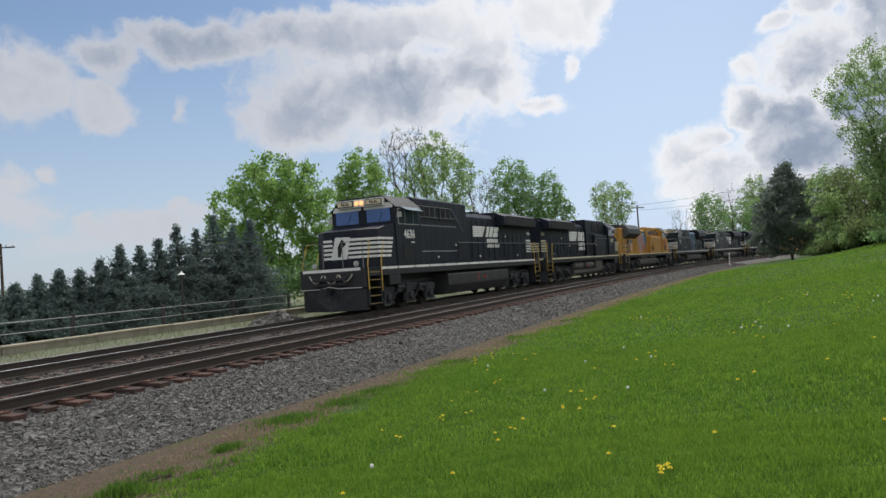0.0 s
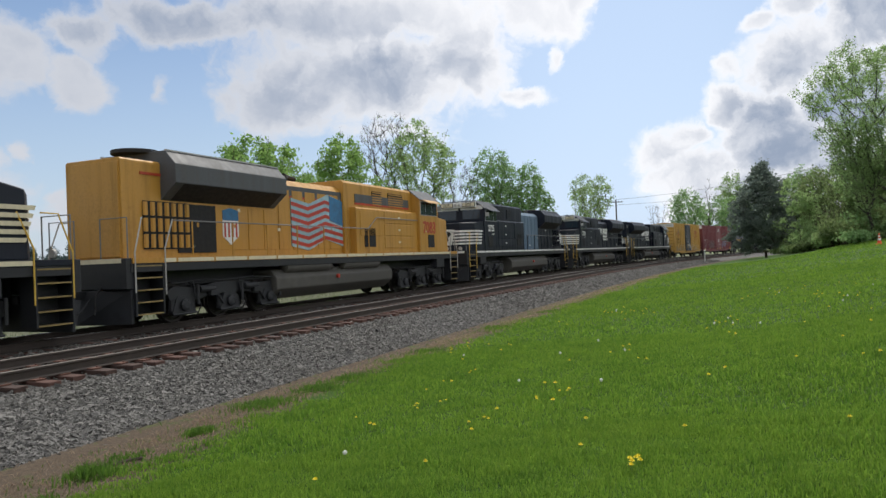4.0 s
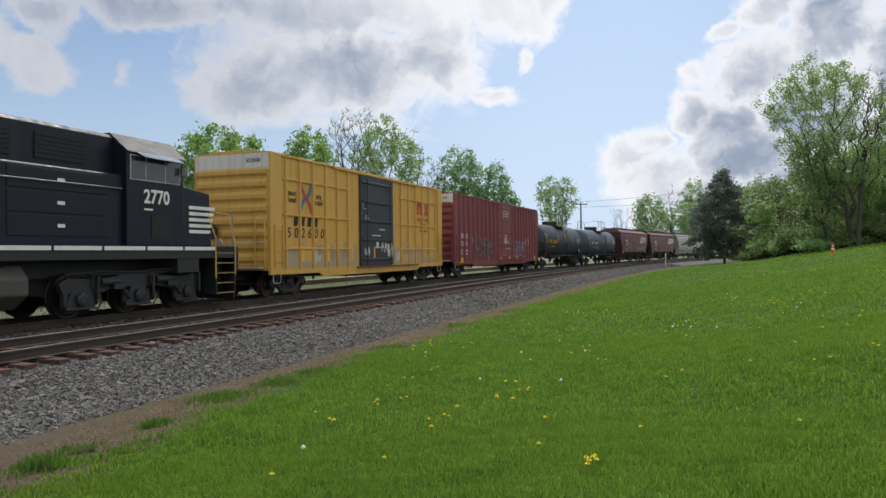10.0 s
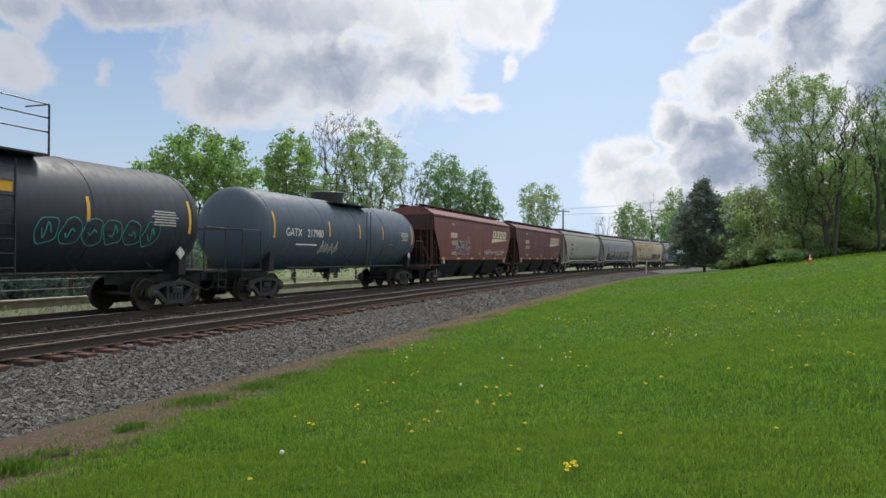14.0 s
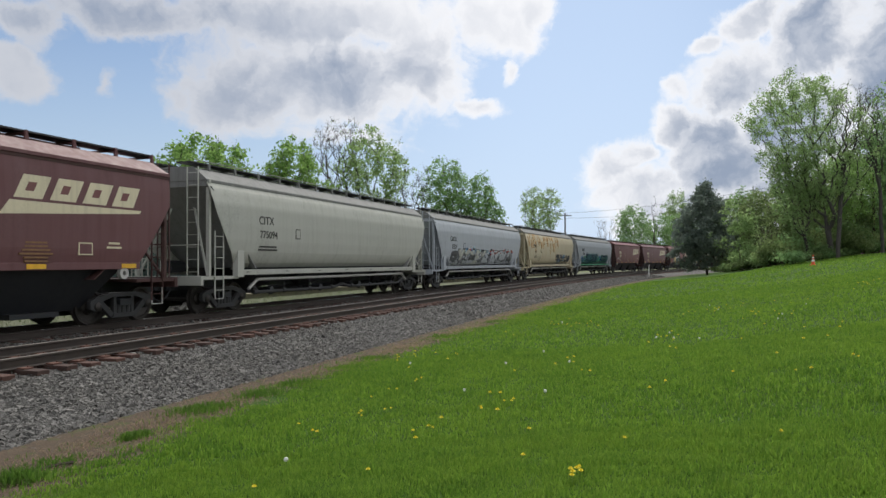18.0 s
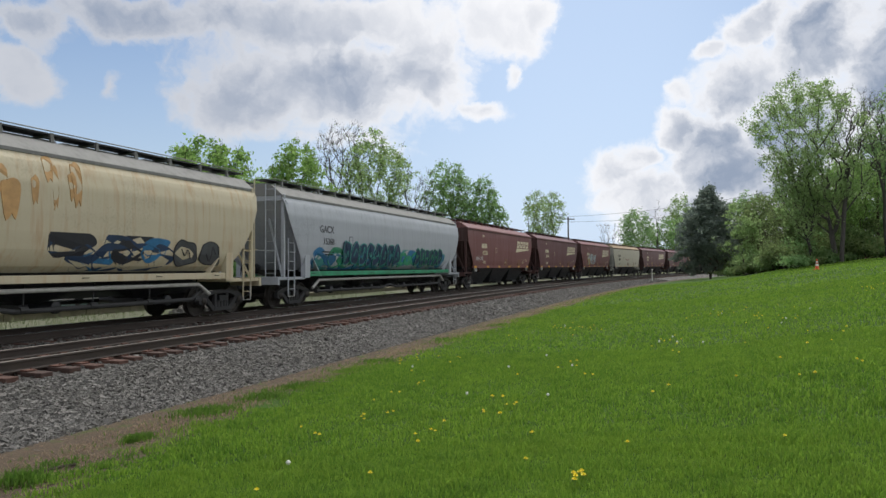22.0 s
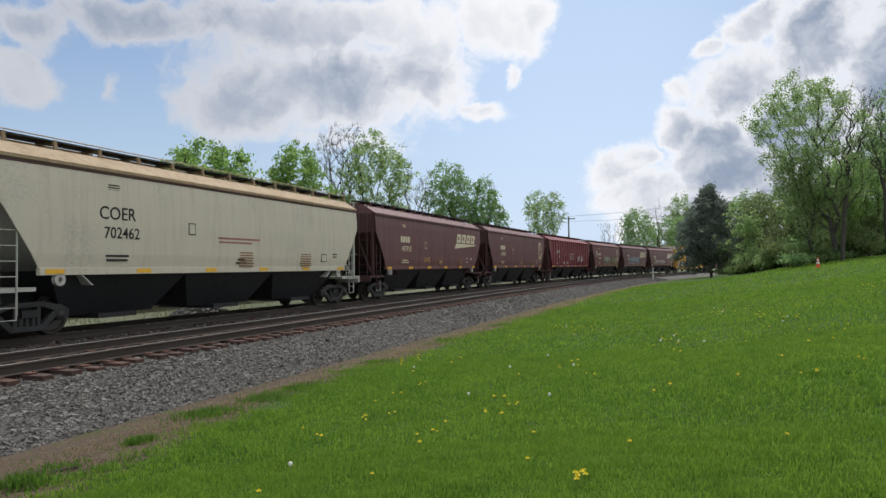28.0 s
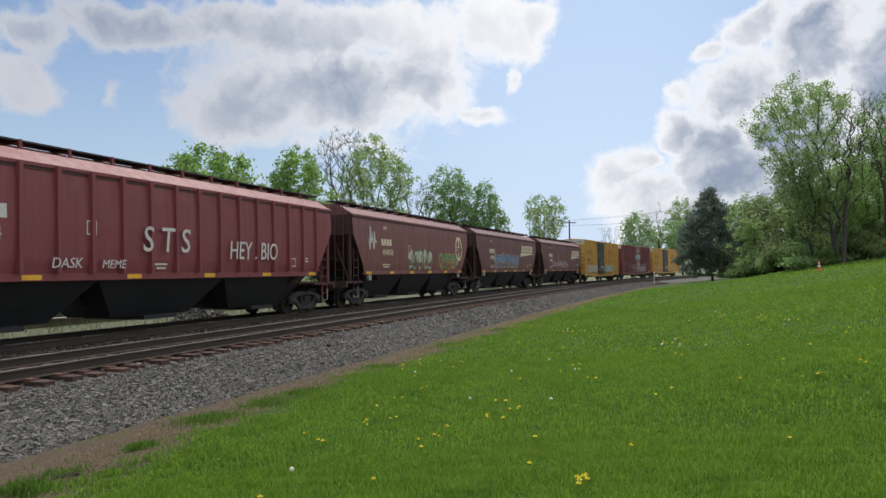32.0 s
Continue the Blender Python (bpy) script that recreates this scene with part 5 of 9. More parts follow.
# ---- running gear ----
def wheel_geo(r, gauge=0.7525):
    g = Geo()
    for s in (-1, 1):
        g.lathe([(0.07, s * (gauge - 0.10)), (0.16, s * (gauge - 0.10)), (0.17, s * (gauge - 0.02)), (r - 0.09, s * (gauge - 0.04)), (r - 0.07, s * (gauge - 0.075)),
                 (r + 0.026, s * (gauge - 0.072)), (r + 0.02, s * (gauge - 0.045)), (r, s * (gauge - 0.03)), (r - 0.006, s * (gauge + 0.055)),
                 (r - 0.07, s * (gauge + 0.055)), (r - 0.10, s * (gauge + 0.02)), (0.20, s * (gauge + 0.0)), (0.16, s * (gauge + 0.07)), (0.08, s * (gauge + 0.07))], 24, "y")
        g.lathe([(0.085, s * (gauge + 0.07)), (0.115, s * (gauge + 0.16)), (0.115, s * (gauge + 0.36)), (0.06, s * (gauge + 0.40))], 12, "y")
    return g.rod((0, -0.85, 0), (0, 0.85, 0), 0.08, 10)


WHEEL_R, LOCO_R = 0.457, 0.53
freight_wheel = mesh_from(wheel_geo(WHEEL_R), "wheelset", M_WHEEL, smooth=True)
loco_wheel = mesh_from(wheel_geo(LOCO_R), "wheelset", M_WHEEL, smooth=True)
WHEELS = []


def frame_geo(y):
    """A cast side frame with its two open windows and spring nest."""
    g = Geo()
    g.prism([(-1.12, 0.40), (-1.12, 0.60), (-0.92, 0.70), (-0.42, 0.80), (0.42, 0.80), (0.92, 0.70), (1.12, 0.60), (1.12, 0.40), (0.98, 0.34), (0.80, 0.34), (0.72, 0.58), (0.40, 0.68),
             (-0.40, 0.68), (-0.72, 0.58), (-0.80, 0.34), (-0.98, 0.34)], y - 0.07, y + 0.07, "y")
    for s in (-1, 1):
        g.prism([(s * 0.72, 0.60), (s * 0.86, 0.52), (s * 0.42, 0.14), (s * 0.30, 0.22)], y - 0.06, y + 0.06, "y")
        g.box(s * 0.30 - 0.05, s * 0.30 + 0.05, y - 0.06, y + 0.06, 0.2, 0.70)
    g.prism([(-0.44, 0.14), (0.44, 0.14), (0.36, 0.26), (-0.36, 0.26)], y - 0.09, y + 0.09, "y")
    for k in (-0.16, 0.0, 0.16):
        g.lathe([(0.07, 0.26), (0.07, 0.50)], 8, "z", (k, y + 0.02, 0))
    return g


frame_me = {s: mesh_from(frame_geo(s * 1.02), "side_frame", M_TRUCK, 0.012) for s in (-1, 1)}
bolster_me = mesh_from(Geo().prism([(-1.15, 0.62), (-1.15, 0.46), (-0.7, 0.40), (0.7, 0.40), (1.15, 0.46), (1.15, 0.62), (0.5, 0.76), (-0.5, 0.76)], -0.2, 0.2)
                       .rod((0, 0, 0.76), (0, 0, 0.86), 0.3, 14).box(-0.75, 0.75, -0.05, 0.05, 0.32, 0.40), "bolster", M_UNDER)


def freight_truck(parent, x):
    truck = part("truck", bolster_me, None, parent, at=pose(x, 0, 0))
    for s in (-1, 1):
        part("side_frame", frame_me[s], None, truck)
    for dx in (-0.889, 0.889):
        WHEELS.append((part("wheelset", freight_wheel, None, truck, at=pose(dx, 0, WHEEL_R)), dx, WHEEL_R, parent))
    return truck


def loco_frame_geo(y, s):
    g = Geo()
    g.prism([(-2.35, 0.62), (-2.45, 0.86), (-2.2, 0.98), (-1.2, 0.90), (-0.6, 1.02), (0.6, 1.02), (1.2, 0.90), (2.2, 0.98), (2.45, 0.86), (2.35, 0.62), (1.3, 0.58), (0.7, 0.70), (-0.7, 0.70), (-1.3, 0.58)], y - 0.08, y + 0.08, "y")
    for dx in (-1.85, 0.0, 1.85):
        g.prism([(dx - 0.44, 0.26), (dx - 0.24, 0.72), (dx + 0.24, 0.72), (dx + 0.44, 0.26), (dx + 0.30, 0.20), (dx - 0.30, 0.20)], y - 0.10, y + 0.10, "y")
        g.lathe([(0.17, y + s * 0.10), (0.17, y + s * 0.17), (0.09, y + s * 0.20)], 12, "y", (dx, 0, LOCO_R - 0.06))
        for k in (-0.38, 0.38):
            g.lathe([(0.09, 0.32), (0.09, 0.62)], 8, "z", (dx + k, y, 0))
    for dx in (-0.95, 0.95):
        g.rod((dx - 0.35, y + s * 0.12, 0.86), (dx + 0.25, y + s * 0.12, 0.86), 0.10, 10)
        g.pipe([(dx - 0.6, y + s * 0.14, 1.1), (dx - 0.55, y + s * 0.16, 0.75), (dx - 0.3, y + s * 0.14, 0.42), (dx - 0.36, y, 0.12)], 0.02, 5)
        g.box(dx + 0.02, dx + 0.34, y + s * 0.08, y + s * 0.22, 0.66, 0.80)
        g.rod((dx + 0.3, y + s * 0.15, 0.72), (dx + 0.62, y + s * 0.13, 0.40), 0.035, 6)
    for dx in (-1.85, 0.0, 1.85):
        # journal cap bolts and liner
        for k in range(6):
            a = k * math.pi / 3
            cx, cz = dx + math.cos(a) * 0.14, LOCO_R - 0.06 + math.sin(a) * 0.14
            g.rod((cx, y + s * 0.16, cz), (cx, y + s * 0.20, cz), 0.02, 5)
        g.rod((dx - 0.45, y + s * 0.12, 0.24), (dx + 0.45, y + s * 0.12, 0.24), 0.03, 5)
        # vertical damper
        g.rod((dx + 0.46, y + s * 0.16, 0.45), (dx + 0.46, y + s * 0.16, 1.0), 0.045, 7)
    g.pipe([(-2.3, y + s * 0.1, 1.06), (-1.2, y + s * 0.13, 1.12), (-0.2, y + s * 0.10, 1.07), (0.9, y + s * 0.13, 1.13), (2.2, y + s * 0.1, 1.05)], 0.022, 5)
    return g.rod((-1.6, y + s * 0.05, 1.05), (1.6, y + s * 0.05, 1.05), 0.04, 6)


loco_frame_me = {s: mesh_from(loco_frame_geo(s * 1.12, s), "side_frame", M_LOCOTRUCK, 0.008) for s in (-1, 1)}
loco_bolster_me = mesh_from(Geo().box(-2.2, 2.2, -0.6, 0.6, 0.55, 0.95).box(-0.35, 0.35, -1.1, 1.1, 0.6, 0.9).box(-1.5, -0.7, -0.55, 0.55, 0.25, 0.6).box(0.5, 1.3, -0.55, 0.55, 0.25, 0.6), "bolster", M_UNDER)


def loco_truck(parent, x):
    truck = part("truck", loco_bolster_me, None, parent, at=pose(x, 0, 0))
    for s in (-1, 1):
        part("side_frame", loco_frame_me[s], None, truck)
    for dx in (-1.85, 0.0, 1.85):
        WHEELS.append((part("wheelset", loco_wheel, None, truck, at=pose(dx, 0, LOCO_R)), dx, LOCO_R, parent))
    return truck


coupler_me = mesh_from(Geo().box(-0.9, 0.1, -0.09, 0.09, 0.78, 0.98).box(-0.05, 0.22, -0.16, 0.02, 0.72, 1.03).box(0.05, 0.24, 0.02, 0.17, 0.74, 1.0)
                       .pipe([(-0.3, 0.32, 0.78), (0.0, 0.36, 0.5), (0.2, 0.30, 0.42), (0.34, 0.2, 0.55)], 0.025, 6), "coupler", M_UNDER, 0.02)


def couplers(parent, L):
    part("coupler", coupler_me, None, parent, at=pose(L / 2 - 0.24, 0, 0))
    part("coupler", coupler_me, None, parent, at=pose(-L / 2 + 0.24, 0, 0, 0, 0, 180))


def ladder(parent, x, y, z0, z1, w=0.42, rungs=5, material=None, name="ladder", along_y=False):
    g = Geo()
    for i in range(rungs):
        z = z0 + (z1 - z0) * (i + 0.5) / rungs
        g.rod((x - w / 2, y, z), (x + w / 2, y, z), 0.013, 5) if not along_y else g.rod((x, y - w / 2, z), (x, y + w / 2, z), 0.013, 5)
    for s in (-1, 1):
        if along_y:
            g.box(x - 0.02, x + 0.02, y + s * w / 2 - 0.012, y + s * w / 2 + 0.012, z0, z1)
        else:
            g.box(x + s * w / 2 - 0.012, x + s * w / 2 + 0.012, y - 0.02, y + 0.02, z0, z1)
    return part(name, g, material, parent)


# ---- locomotives ----
M_SLAB = paint("black fuel tank", (0.022, 0.024, 0.025), 0.5, grime=(0.05, 0.048, 0.042), streak=0.3, dents=0.08)
M_STEPEDGE = plain("scuffed step edge", (0.26, 0.19, 0.07), 0.7, var=0.35)
M_FRAME = plain("grey window frame", (0.40, 0.40, 0.40), 0.5, var=0.15)
M_LIGHT = bpy.data.materials.new("lit headlight")
M_LIGHT.use_nodes = True
_b = M_LIGHT.node_tree.nodes["Principled BSDF"]
_b.inputs["Base Color"].default_value, _b.inputs["Emission Color"].default_value = (0.8, 0.6, 0.4, 1), (1, 0.42, 0.12, 1)
_b.inputs["Emission Strength"].default_value = 1.3


def locomotive(label, L, kind, number, side, body=M_BLACK, roof=M_BLACKROOF, trim=M_WHITE, rails=M_DULLRAIL, steps_mat=M_SAFETY, lit=False, logo=True, blue=False, road=None, wings=None, logo_at=None):
    """A six-axle road diesel. Lengths are given from the front coupler; side is the flank that shows."""
    X = lambda o: L / 2 - o
    ob = thing("locomotive", label, "locomotive", "locomotives at the head of the train")
    emd = kind == "emd"
    cab0, cab1, tall = (3.2, 5.3, 11.2) if emd else (3.15, 5.4, 11.2)
    rad0, rad1 = wings or (15.4, L - 1.9)
    part("frame", Geo().box(X(L - 0.75), X(0.75), -1.48, 1.48, 1.40, 1.62).box(X(L - 1.6), X(1.6), -0.5, 0.5, 0.95, 1.42), M_UNDER, ob, bevel=0.015)
    part("walkway", Geo().box(X(L - 0.8), X(0.8), -1.5, 1.5, 1.62, 1.755), body, ob, bevel=0.01)
    for s in (-1, 1):
        o = 1.8
        g = Geo()
        while o < L - 1.8:
            w = min(1.35, L - 1.8 - o)
            g.box(X(o + w), X(o), s * 1.498, s * 1.508, 1.635, 1.735)
            o += 1.43
        part("reflector_stripe", g, trim, ob)
    # nose
    n0, n1 = (1.3, 1.95) if emd else (1.35, 1.9)
    top_a, top_b, top_c = (3.30, 3.30, 3.42) if emd else (3.22, 3.24, 3.50)
    v = [(X(n0), -0.8, 1.755), (X(n0), 0.8, 1.755), (X(n1), 1.46, 1.755), (X(cab0), 1.50, 1.755), (X(cab0), -1.50, 1.755), (X(n1), -1.46, 1.755),
         (X(n0), -0.75, top_a), (X(n0), 0.75, top_a), (X(n1), 1.40, top_b), (X(cab0), 1.46, top_c), (X(cab0), -1.46, top_c), (X(n1), -1.40, top_b)]
    nose = part("nose", Geo().add(v, [(0, 1, 7, 6), (1, 2, 8, 7), (2, 3, 9, 8), (3, 4, 10, 9), (4, 5, 11, 10), (5, 0, 6, 11), (6, 7, 8, 9, 10, 11), (0, 5, 4, 3, 2, 1)]), body, ob, bevel=0.03)
    part("nose_door", Geo().box(X(n0) - 0.01, X(n0) + 0.02, -0.35, 0.35, 1.85, 3.1), body, nose, bevel=0.01)
    # cab
    h = 4.62 if not emd else 4.60
    sect = [(-1.52, 1.755), (1.52, 1.755), (1.52, 4.12), (1.42, 4.22), (0.95, h), (-0.95, h), (-1.42, 4.22), (-1.52, 4.12)]
    cab = part("cab", Geo().prism(sect, X(cab1), X(cab0)), body, ob, bevel=0.02)
    part("cab_roof", Geo().prism([(-1.58, 4.13), (-1.56, 4.16), (-1.0, h + 0.03), (1.0, h + 0.03), (1.56, 4.16), (1.58, 4.13), (1.0, h - 0.02), (-1.0, h - 0.02)], X(cab1) - 0.02, X(cab0) + 0.06), M_CABROOF if not road else roof, ob)
    for s in (-1, 1):
        part("windshield", Geo().box(X(cab0) + 0.005, X(cab0) + 0.02, s * 0.75 - 0.55, s * 0.75 + 0.55, 3.58, 4.12), M_SKYGLASS if lit else M_GLASS, cab, "windshield pane with sky reflection in its blue colour" if lit else "")
        part("windshield_surround", Geo().box(X(cab0) + 0.002, X(cab0) + 0.012, s * 0.75 - 0.68, s * 0.75 + 0.68, 4.12, 4.34), trim if road is None else body, cab)
        part("wiper", Geo().rod((X(cab0) + 0.03, s * 0.75, 3.56), (X(cab0) + 0.03, s * 0.75 + 0.2, 3.98), 0.012, 4), M_VENT, cab)
        wx = (cab0 + cab1) / 2 + 0.02
        win = part("window_frame", Geo().box(X(wx) - 0.92, X(wx) + 0.92, s * 1.515, s * 1.535, 3.43, 4.08), M_FRAME, cab, bevel=0.01)
        for k, (a, b) in enumerate(((-0.89, -0.40), (-0.36, 0.32), (0.36, 0.89))):
            part("pane", Geo().box(X(wx) + a, X(wx) + b, s * 1.532, s * 1.542, 3.46, 4.05), M_GLASS, win)
        part("sun_visor", Geo().add([(X(wx) - 0.75, s * 1.52, 4.16), (X(wx) + 0.75, s * 1.52, 4.16), (X(wx) + 0.72, s * 1.86, 3.98), (X(wx) - 0.72, s * 1.86, 3.98)], [(0, 1, 2, 3)])
             .add([(X(wx) - 0.75, s * 1.52, 4.18), (X(wx) + 0.75, s * 1.52, 4.18), (X(wx) + 0.72, s * 1.86, 4.0), (X(wx) - 0.72, s * 1.86, 4.0)], [(0, 1, 2, 3)]),
             M_BLUEPANEL if not emd or number == "2770" else body, cab)
        part("mirror", Geo().box(X(cab0 + 0.1) - 0.02, X(cab0 + 0.1) + 0.02, s * 1.56, s * 1.76, 3.7, 3.92), M_GREYRAIL, cab)
    part("headlight_box", Geo().box(X(cab0) - 0.1, X(cab0) + 0.22, -1.08, 1.08, 4.24, 4.56), trim if road is None else body, cab, bevel=0.02)
    for s in (-1, 1):
        board = part("number_board", Geo().box(X(cab0) + 0.22, X(cab0) + 0.25, s * 0.68 - 0.40, s * 0.68 + 0.40, 4.28, 4.53), M_VENT, cab, bevel=0.01)
        part("number_panel", Geo().box(X(cab0) + 0.25, X(cab0) + 0.256, s * 0.68 - 0.36, s * 0.68 + 0.36, 4.31, 4.50), M_CREAM, board)
        me = text_mesh(number, 0.2, M_VENT)
        part("lettering", me, None, board, at=Matrix(((0, 0, 1, X(cab0) + 0.262), (1, 0, 0, s * 0.68), (0, 1, 0, 4.405), (0, 0, 0, 1))))
        part("headlight", Geo().lathe([(0.085, X(cab0) + 0.22), (0.09, X(cab0) + 0.27), (0.05, X(cab0) + 0.275)], 14, "x", (0, s * 0.12, 4.40)), M_LIGHT if lit else M_GREYRAIL, cab, "glowing warm headlight" if lit else "", smooth=True)
        part("ditch_light", Geo().lathe([(0.10, X(0.95)), (0.11, X(0.89)), (0.05, X(0.87))], 12, "x", (0, s * 0.95, 1.90)), M_GREYRAIL, ob, smooth=True)
    for k in range(4):
        part("antenna", Geo().lathe([(0.07, h + 0.02), (0.06, h + 0.10), (0.02, h + 0.12)], 8, "z", (X(cab0 + 0.4 + k * 0.42), 0.3 - 0.25 * (k % 2), 0)), M_VENT, cab)
    # long hood
    hood = lambda a, b, y, z0, z1, c: Geo().prism([(-y, z0), (y, z0), (y, z1 - c), (y - c, z1), (-y + c, z1), (-y, z1 - c)], X(b), X(a))
    if emd:
        part("electrical_cabinet", hood(cab1, tall, 1.10, 1.755, 4.58, 0.10), body, ob, bevel=0.02)
        part("cabinet_side", hood(cab1, tall - 0.4, 1.38, 1.755, 3.55, 0.05), body, ob, bevel=0.015)
        for s in (-1, 1):
            for k in range(3):
                z = 1.95 + 0.52 * k
                door = part("cabinet_door", Geo().box(X(cab1 + 3.2), X(cab1 + 0.5), s * 1.375, s * 1.40, z, z + 0.47), body, ob, bevel=0.01)
                part("door_tag", Geo().box(X(cab1 + 1.95), X(cab1 + 1.75), s * 1.40, s * 1.405, z + 0.2, z + 0.28), trim, door)
            part("cabinet_door", Geo().box(X(tall - 0.7), X(cab1 + 3.5), s * 1.375, s * 1.40, 2.45, 3.42), body, ob, bevel=0.01)
    else:
        part("auxiliary_cabinet", hood(cab1, tall, 1.16, 1.755, 4.70, 0.06), body, ob, bevel=0.02)
        part("cabinet_side", hood(cab1, tall - 1.8, 1.40, 1.755, 3.50, 0.06), body, ob, bevel=0.015)
    part("engine_hood", hood(tall, rad0, 0.96, 1.755, 4.32, 0.22), M_BLUEPANEL if blue else body, ob, "faded blue-grey replacement hood panels" if blue else "", bevel=0.02)
    part("radiator_hood", hood(rad0, rad1 + (0.9 if emd else 0.3), 0.96, 1.755, 4.30, 0.05), body, ob, bevel=0.02)
    if emd:
        wing = [(-0.96, 3.28), (0.96, 3.28), (1.50, 3.72), (1.50, 4.22), (1.15, 4.60), (-1.15, 4.60), (-1.50, 4.22), (-1.50, 3.72)]
    else:
        wing = [(-0.98, 3.66), (0.98, 3.66), (1.52, 3.76), (1.52, 4.24), (0.9, 4.50), (-0.9, 4.50), (-1.52, 4.24), (-1.52, 3.76)]
    part("radiator", Geo().prism(wing, X(rad1 - (0.0 if not emd else 0.4)), X(rad0 + (0 if emd else 0.2))), roof if road else body, ob, bevel=0.02)
    for s in (-1, 1):
        if emd:
            part("radiator_grille", Geo().add([(X(rad0 + 0.3), s * 1.0, 3.295), (X(rad1 - 0.7), s * 1.0, 3.295), (X(rad1 - 0.7), s * 1.505, 3.705), (X(rad0 + 0.3), s * 1.505, 3.705)], [(0, 1, 2, 3)]), M_VENT, ob)
        else:
            part("radiator_grille", Geo().box(X(rad1 - 0.3), X(rad0 + 0.5), s * 1.52, s * 1.53, 3.78, 4.28), M_VENT, ob)
        if emd:
            # pale strip paints a highlight on the wing shoulder's walkway edge; shutters at the hood's rear
            part("wing_edge_highlight", Geo().box(X(rad1 - 0.4), X(rad0), s * 1.13, s * 1.19, 4.585, 4.625), M_FRAME, ob)
            a, b = rad1 - 1.35, rad1 + 0.25
            shutter = part("shutter_panel", Geo().box(X(b), X(a), s * 0.965, s * 0.995, 1.98, 3.24), M_VENT, ob)
            pale = number == "2770"
            for k in range(7):
                xa = a + 0.06 + (b - a - 0.12) * k / 6.0
                for z0 in (2.02, 2.44, 2.86):
                    part("shutter_blade", Geo().prism([(X(xa) - 0.075, s * 1.0), (X(xa) + 0.03, s * 1.0), (X(xa) + 0.03, s * 1.06), (X(xa) - 0.045, s * 1.05)], z0, z0 + 0.35, "z"), M_LOCOGREY if pale else body, shutter)
        # hood doors, grilles and latches
        o = tall + 0.25
        while o < rad1 - (2.0 if emd else 0.6):
            d = part("hood_door", Geo().box(X(o + 0.62), X(o), s * 0.955, s * 0.985, 1.95, 3.22 if o > rad0 - 0.7 else 3.95), M_BLUEPANEL if (blue and o < rad0 - 0.6) else body, ob, bevel=0.008)
            part("latch", Geo().box(X(o + 0.56), X(o + 0.48), s * 0.985, s * 1.0, 2.6, 2.72), body, d)
            o += 0.78
        for a, b, z0, z1 in (((cab1 + 0.5, cab1 + 2.0, 3.75, 4.4), (cab1 + 2.6, cab1 + 4.1, 3.75, 4.4)) if not emd else ((cab1 + 0.9, cab1 + 2.3, 3.7, 4.3), (cab1 + 2.9, cab1 + 3.7, 3.7, 4.3))):
            vent = part("vent_grille", Geo().box(X(b), X(a), s * (1.155 if not emd else 1.095), s * (1.185 if not emd else 1.125), z0, z1), M_VENT, ob)
            sl = Geo()
            for k in range(6):
                z = z0 + (z1 - z0) * (k + 0.5) / 6
                sl.box(X(b), X(a), s * 1.17, s * 1.20, z - 0.02, z + 0.02) if not emd else sl.box(X(b), X(a), s * 1.11, s * 1.14, z - 0.02, z + 0.02)
            part("louvres", sl, body, vent)
        for a, b, z0, z1 in ((cab0 + 0.55, cab0 + 1.25, 1.95, 2.55), (tall - 1.9, tall - 1.0, 2.0, 2.75)):
            part("vent_grille", Geo().box(X(b), X(a), s * (1.52 if a < cab1 else (1.38 if emd else 1.16)), s * (1.535 if a < cab1 else (1.40 if emd else 1.18)), z0, z1), M_VENT, ob)
        # side handrail and stanchions
        o0 = (tall if emd else tall - 1.9) if s > 0 else cab1 + 0.1
        if s > 0:
            pts = [(X(o0), s * 1.46, 2.72), (X(L - 2.2), s * 1.46, 2.72)]
        else:
            pts = [(X(cab1 + 0.1), s * 1.46, 3.18), (X(tall - 1.9), s * 1.46, 3.18), (X(tall - 1.2), s * 1.46, 2.72), (X(L - 2.2), s * 1.46, 2.72)]
            o0 = tall - 1.2
        if not emd and s > 0:
            part("cabinet_rail", Geo().pipe([(X(cab1 + 0.3), s * 1.24, 4.34), (X(tall - 1.9), s * 1.24, 4.34), (X(tall - 0.7), s * 1.24, 3.30)], 0.018, 6), rails, ob)
            part("cabinet_rail", Geo().pipe([(X(cab1 + 0.3), s * 1.24, 3.86), (X(tall - 1.6), s * 1.24, 3.86)], 0.018, 6), rails, ob)
            for k in range(7):
                part("cabinet_rail_post", Geo().rod((X(cab1 + 0.35 + k * 0.56), s * 1.24, 3.84), (X(cab1 + 0.35 + k * 0.56), s * 1.24, 4.35), 0.016, 5), rails, ob)
            part("cabinet_edge", Geo().box(X(tall - 1.9), X(cab1 + 0.1), s * 1.405, s * 1.425, 2.30, 2.33), M_FRAME, ob)
        part("handrail", Geo().pipe(pts, 0.019, 6), rails, ob)
        o = o0
        while o < L - 2.2:
            part("stanchion", Geo().rod((X(o), s * 1.46, 1.75), (X(o), s * 1.46, 2.72), 0.022, 6), body, ob)
            o += 1.62
        # fuel tank
    tank0, tank1 = 8.0, 16.0
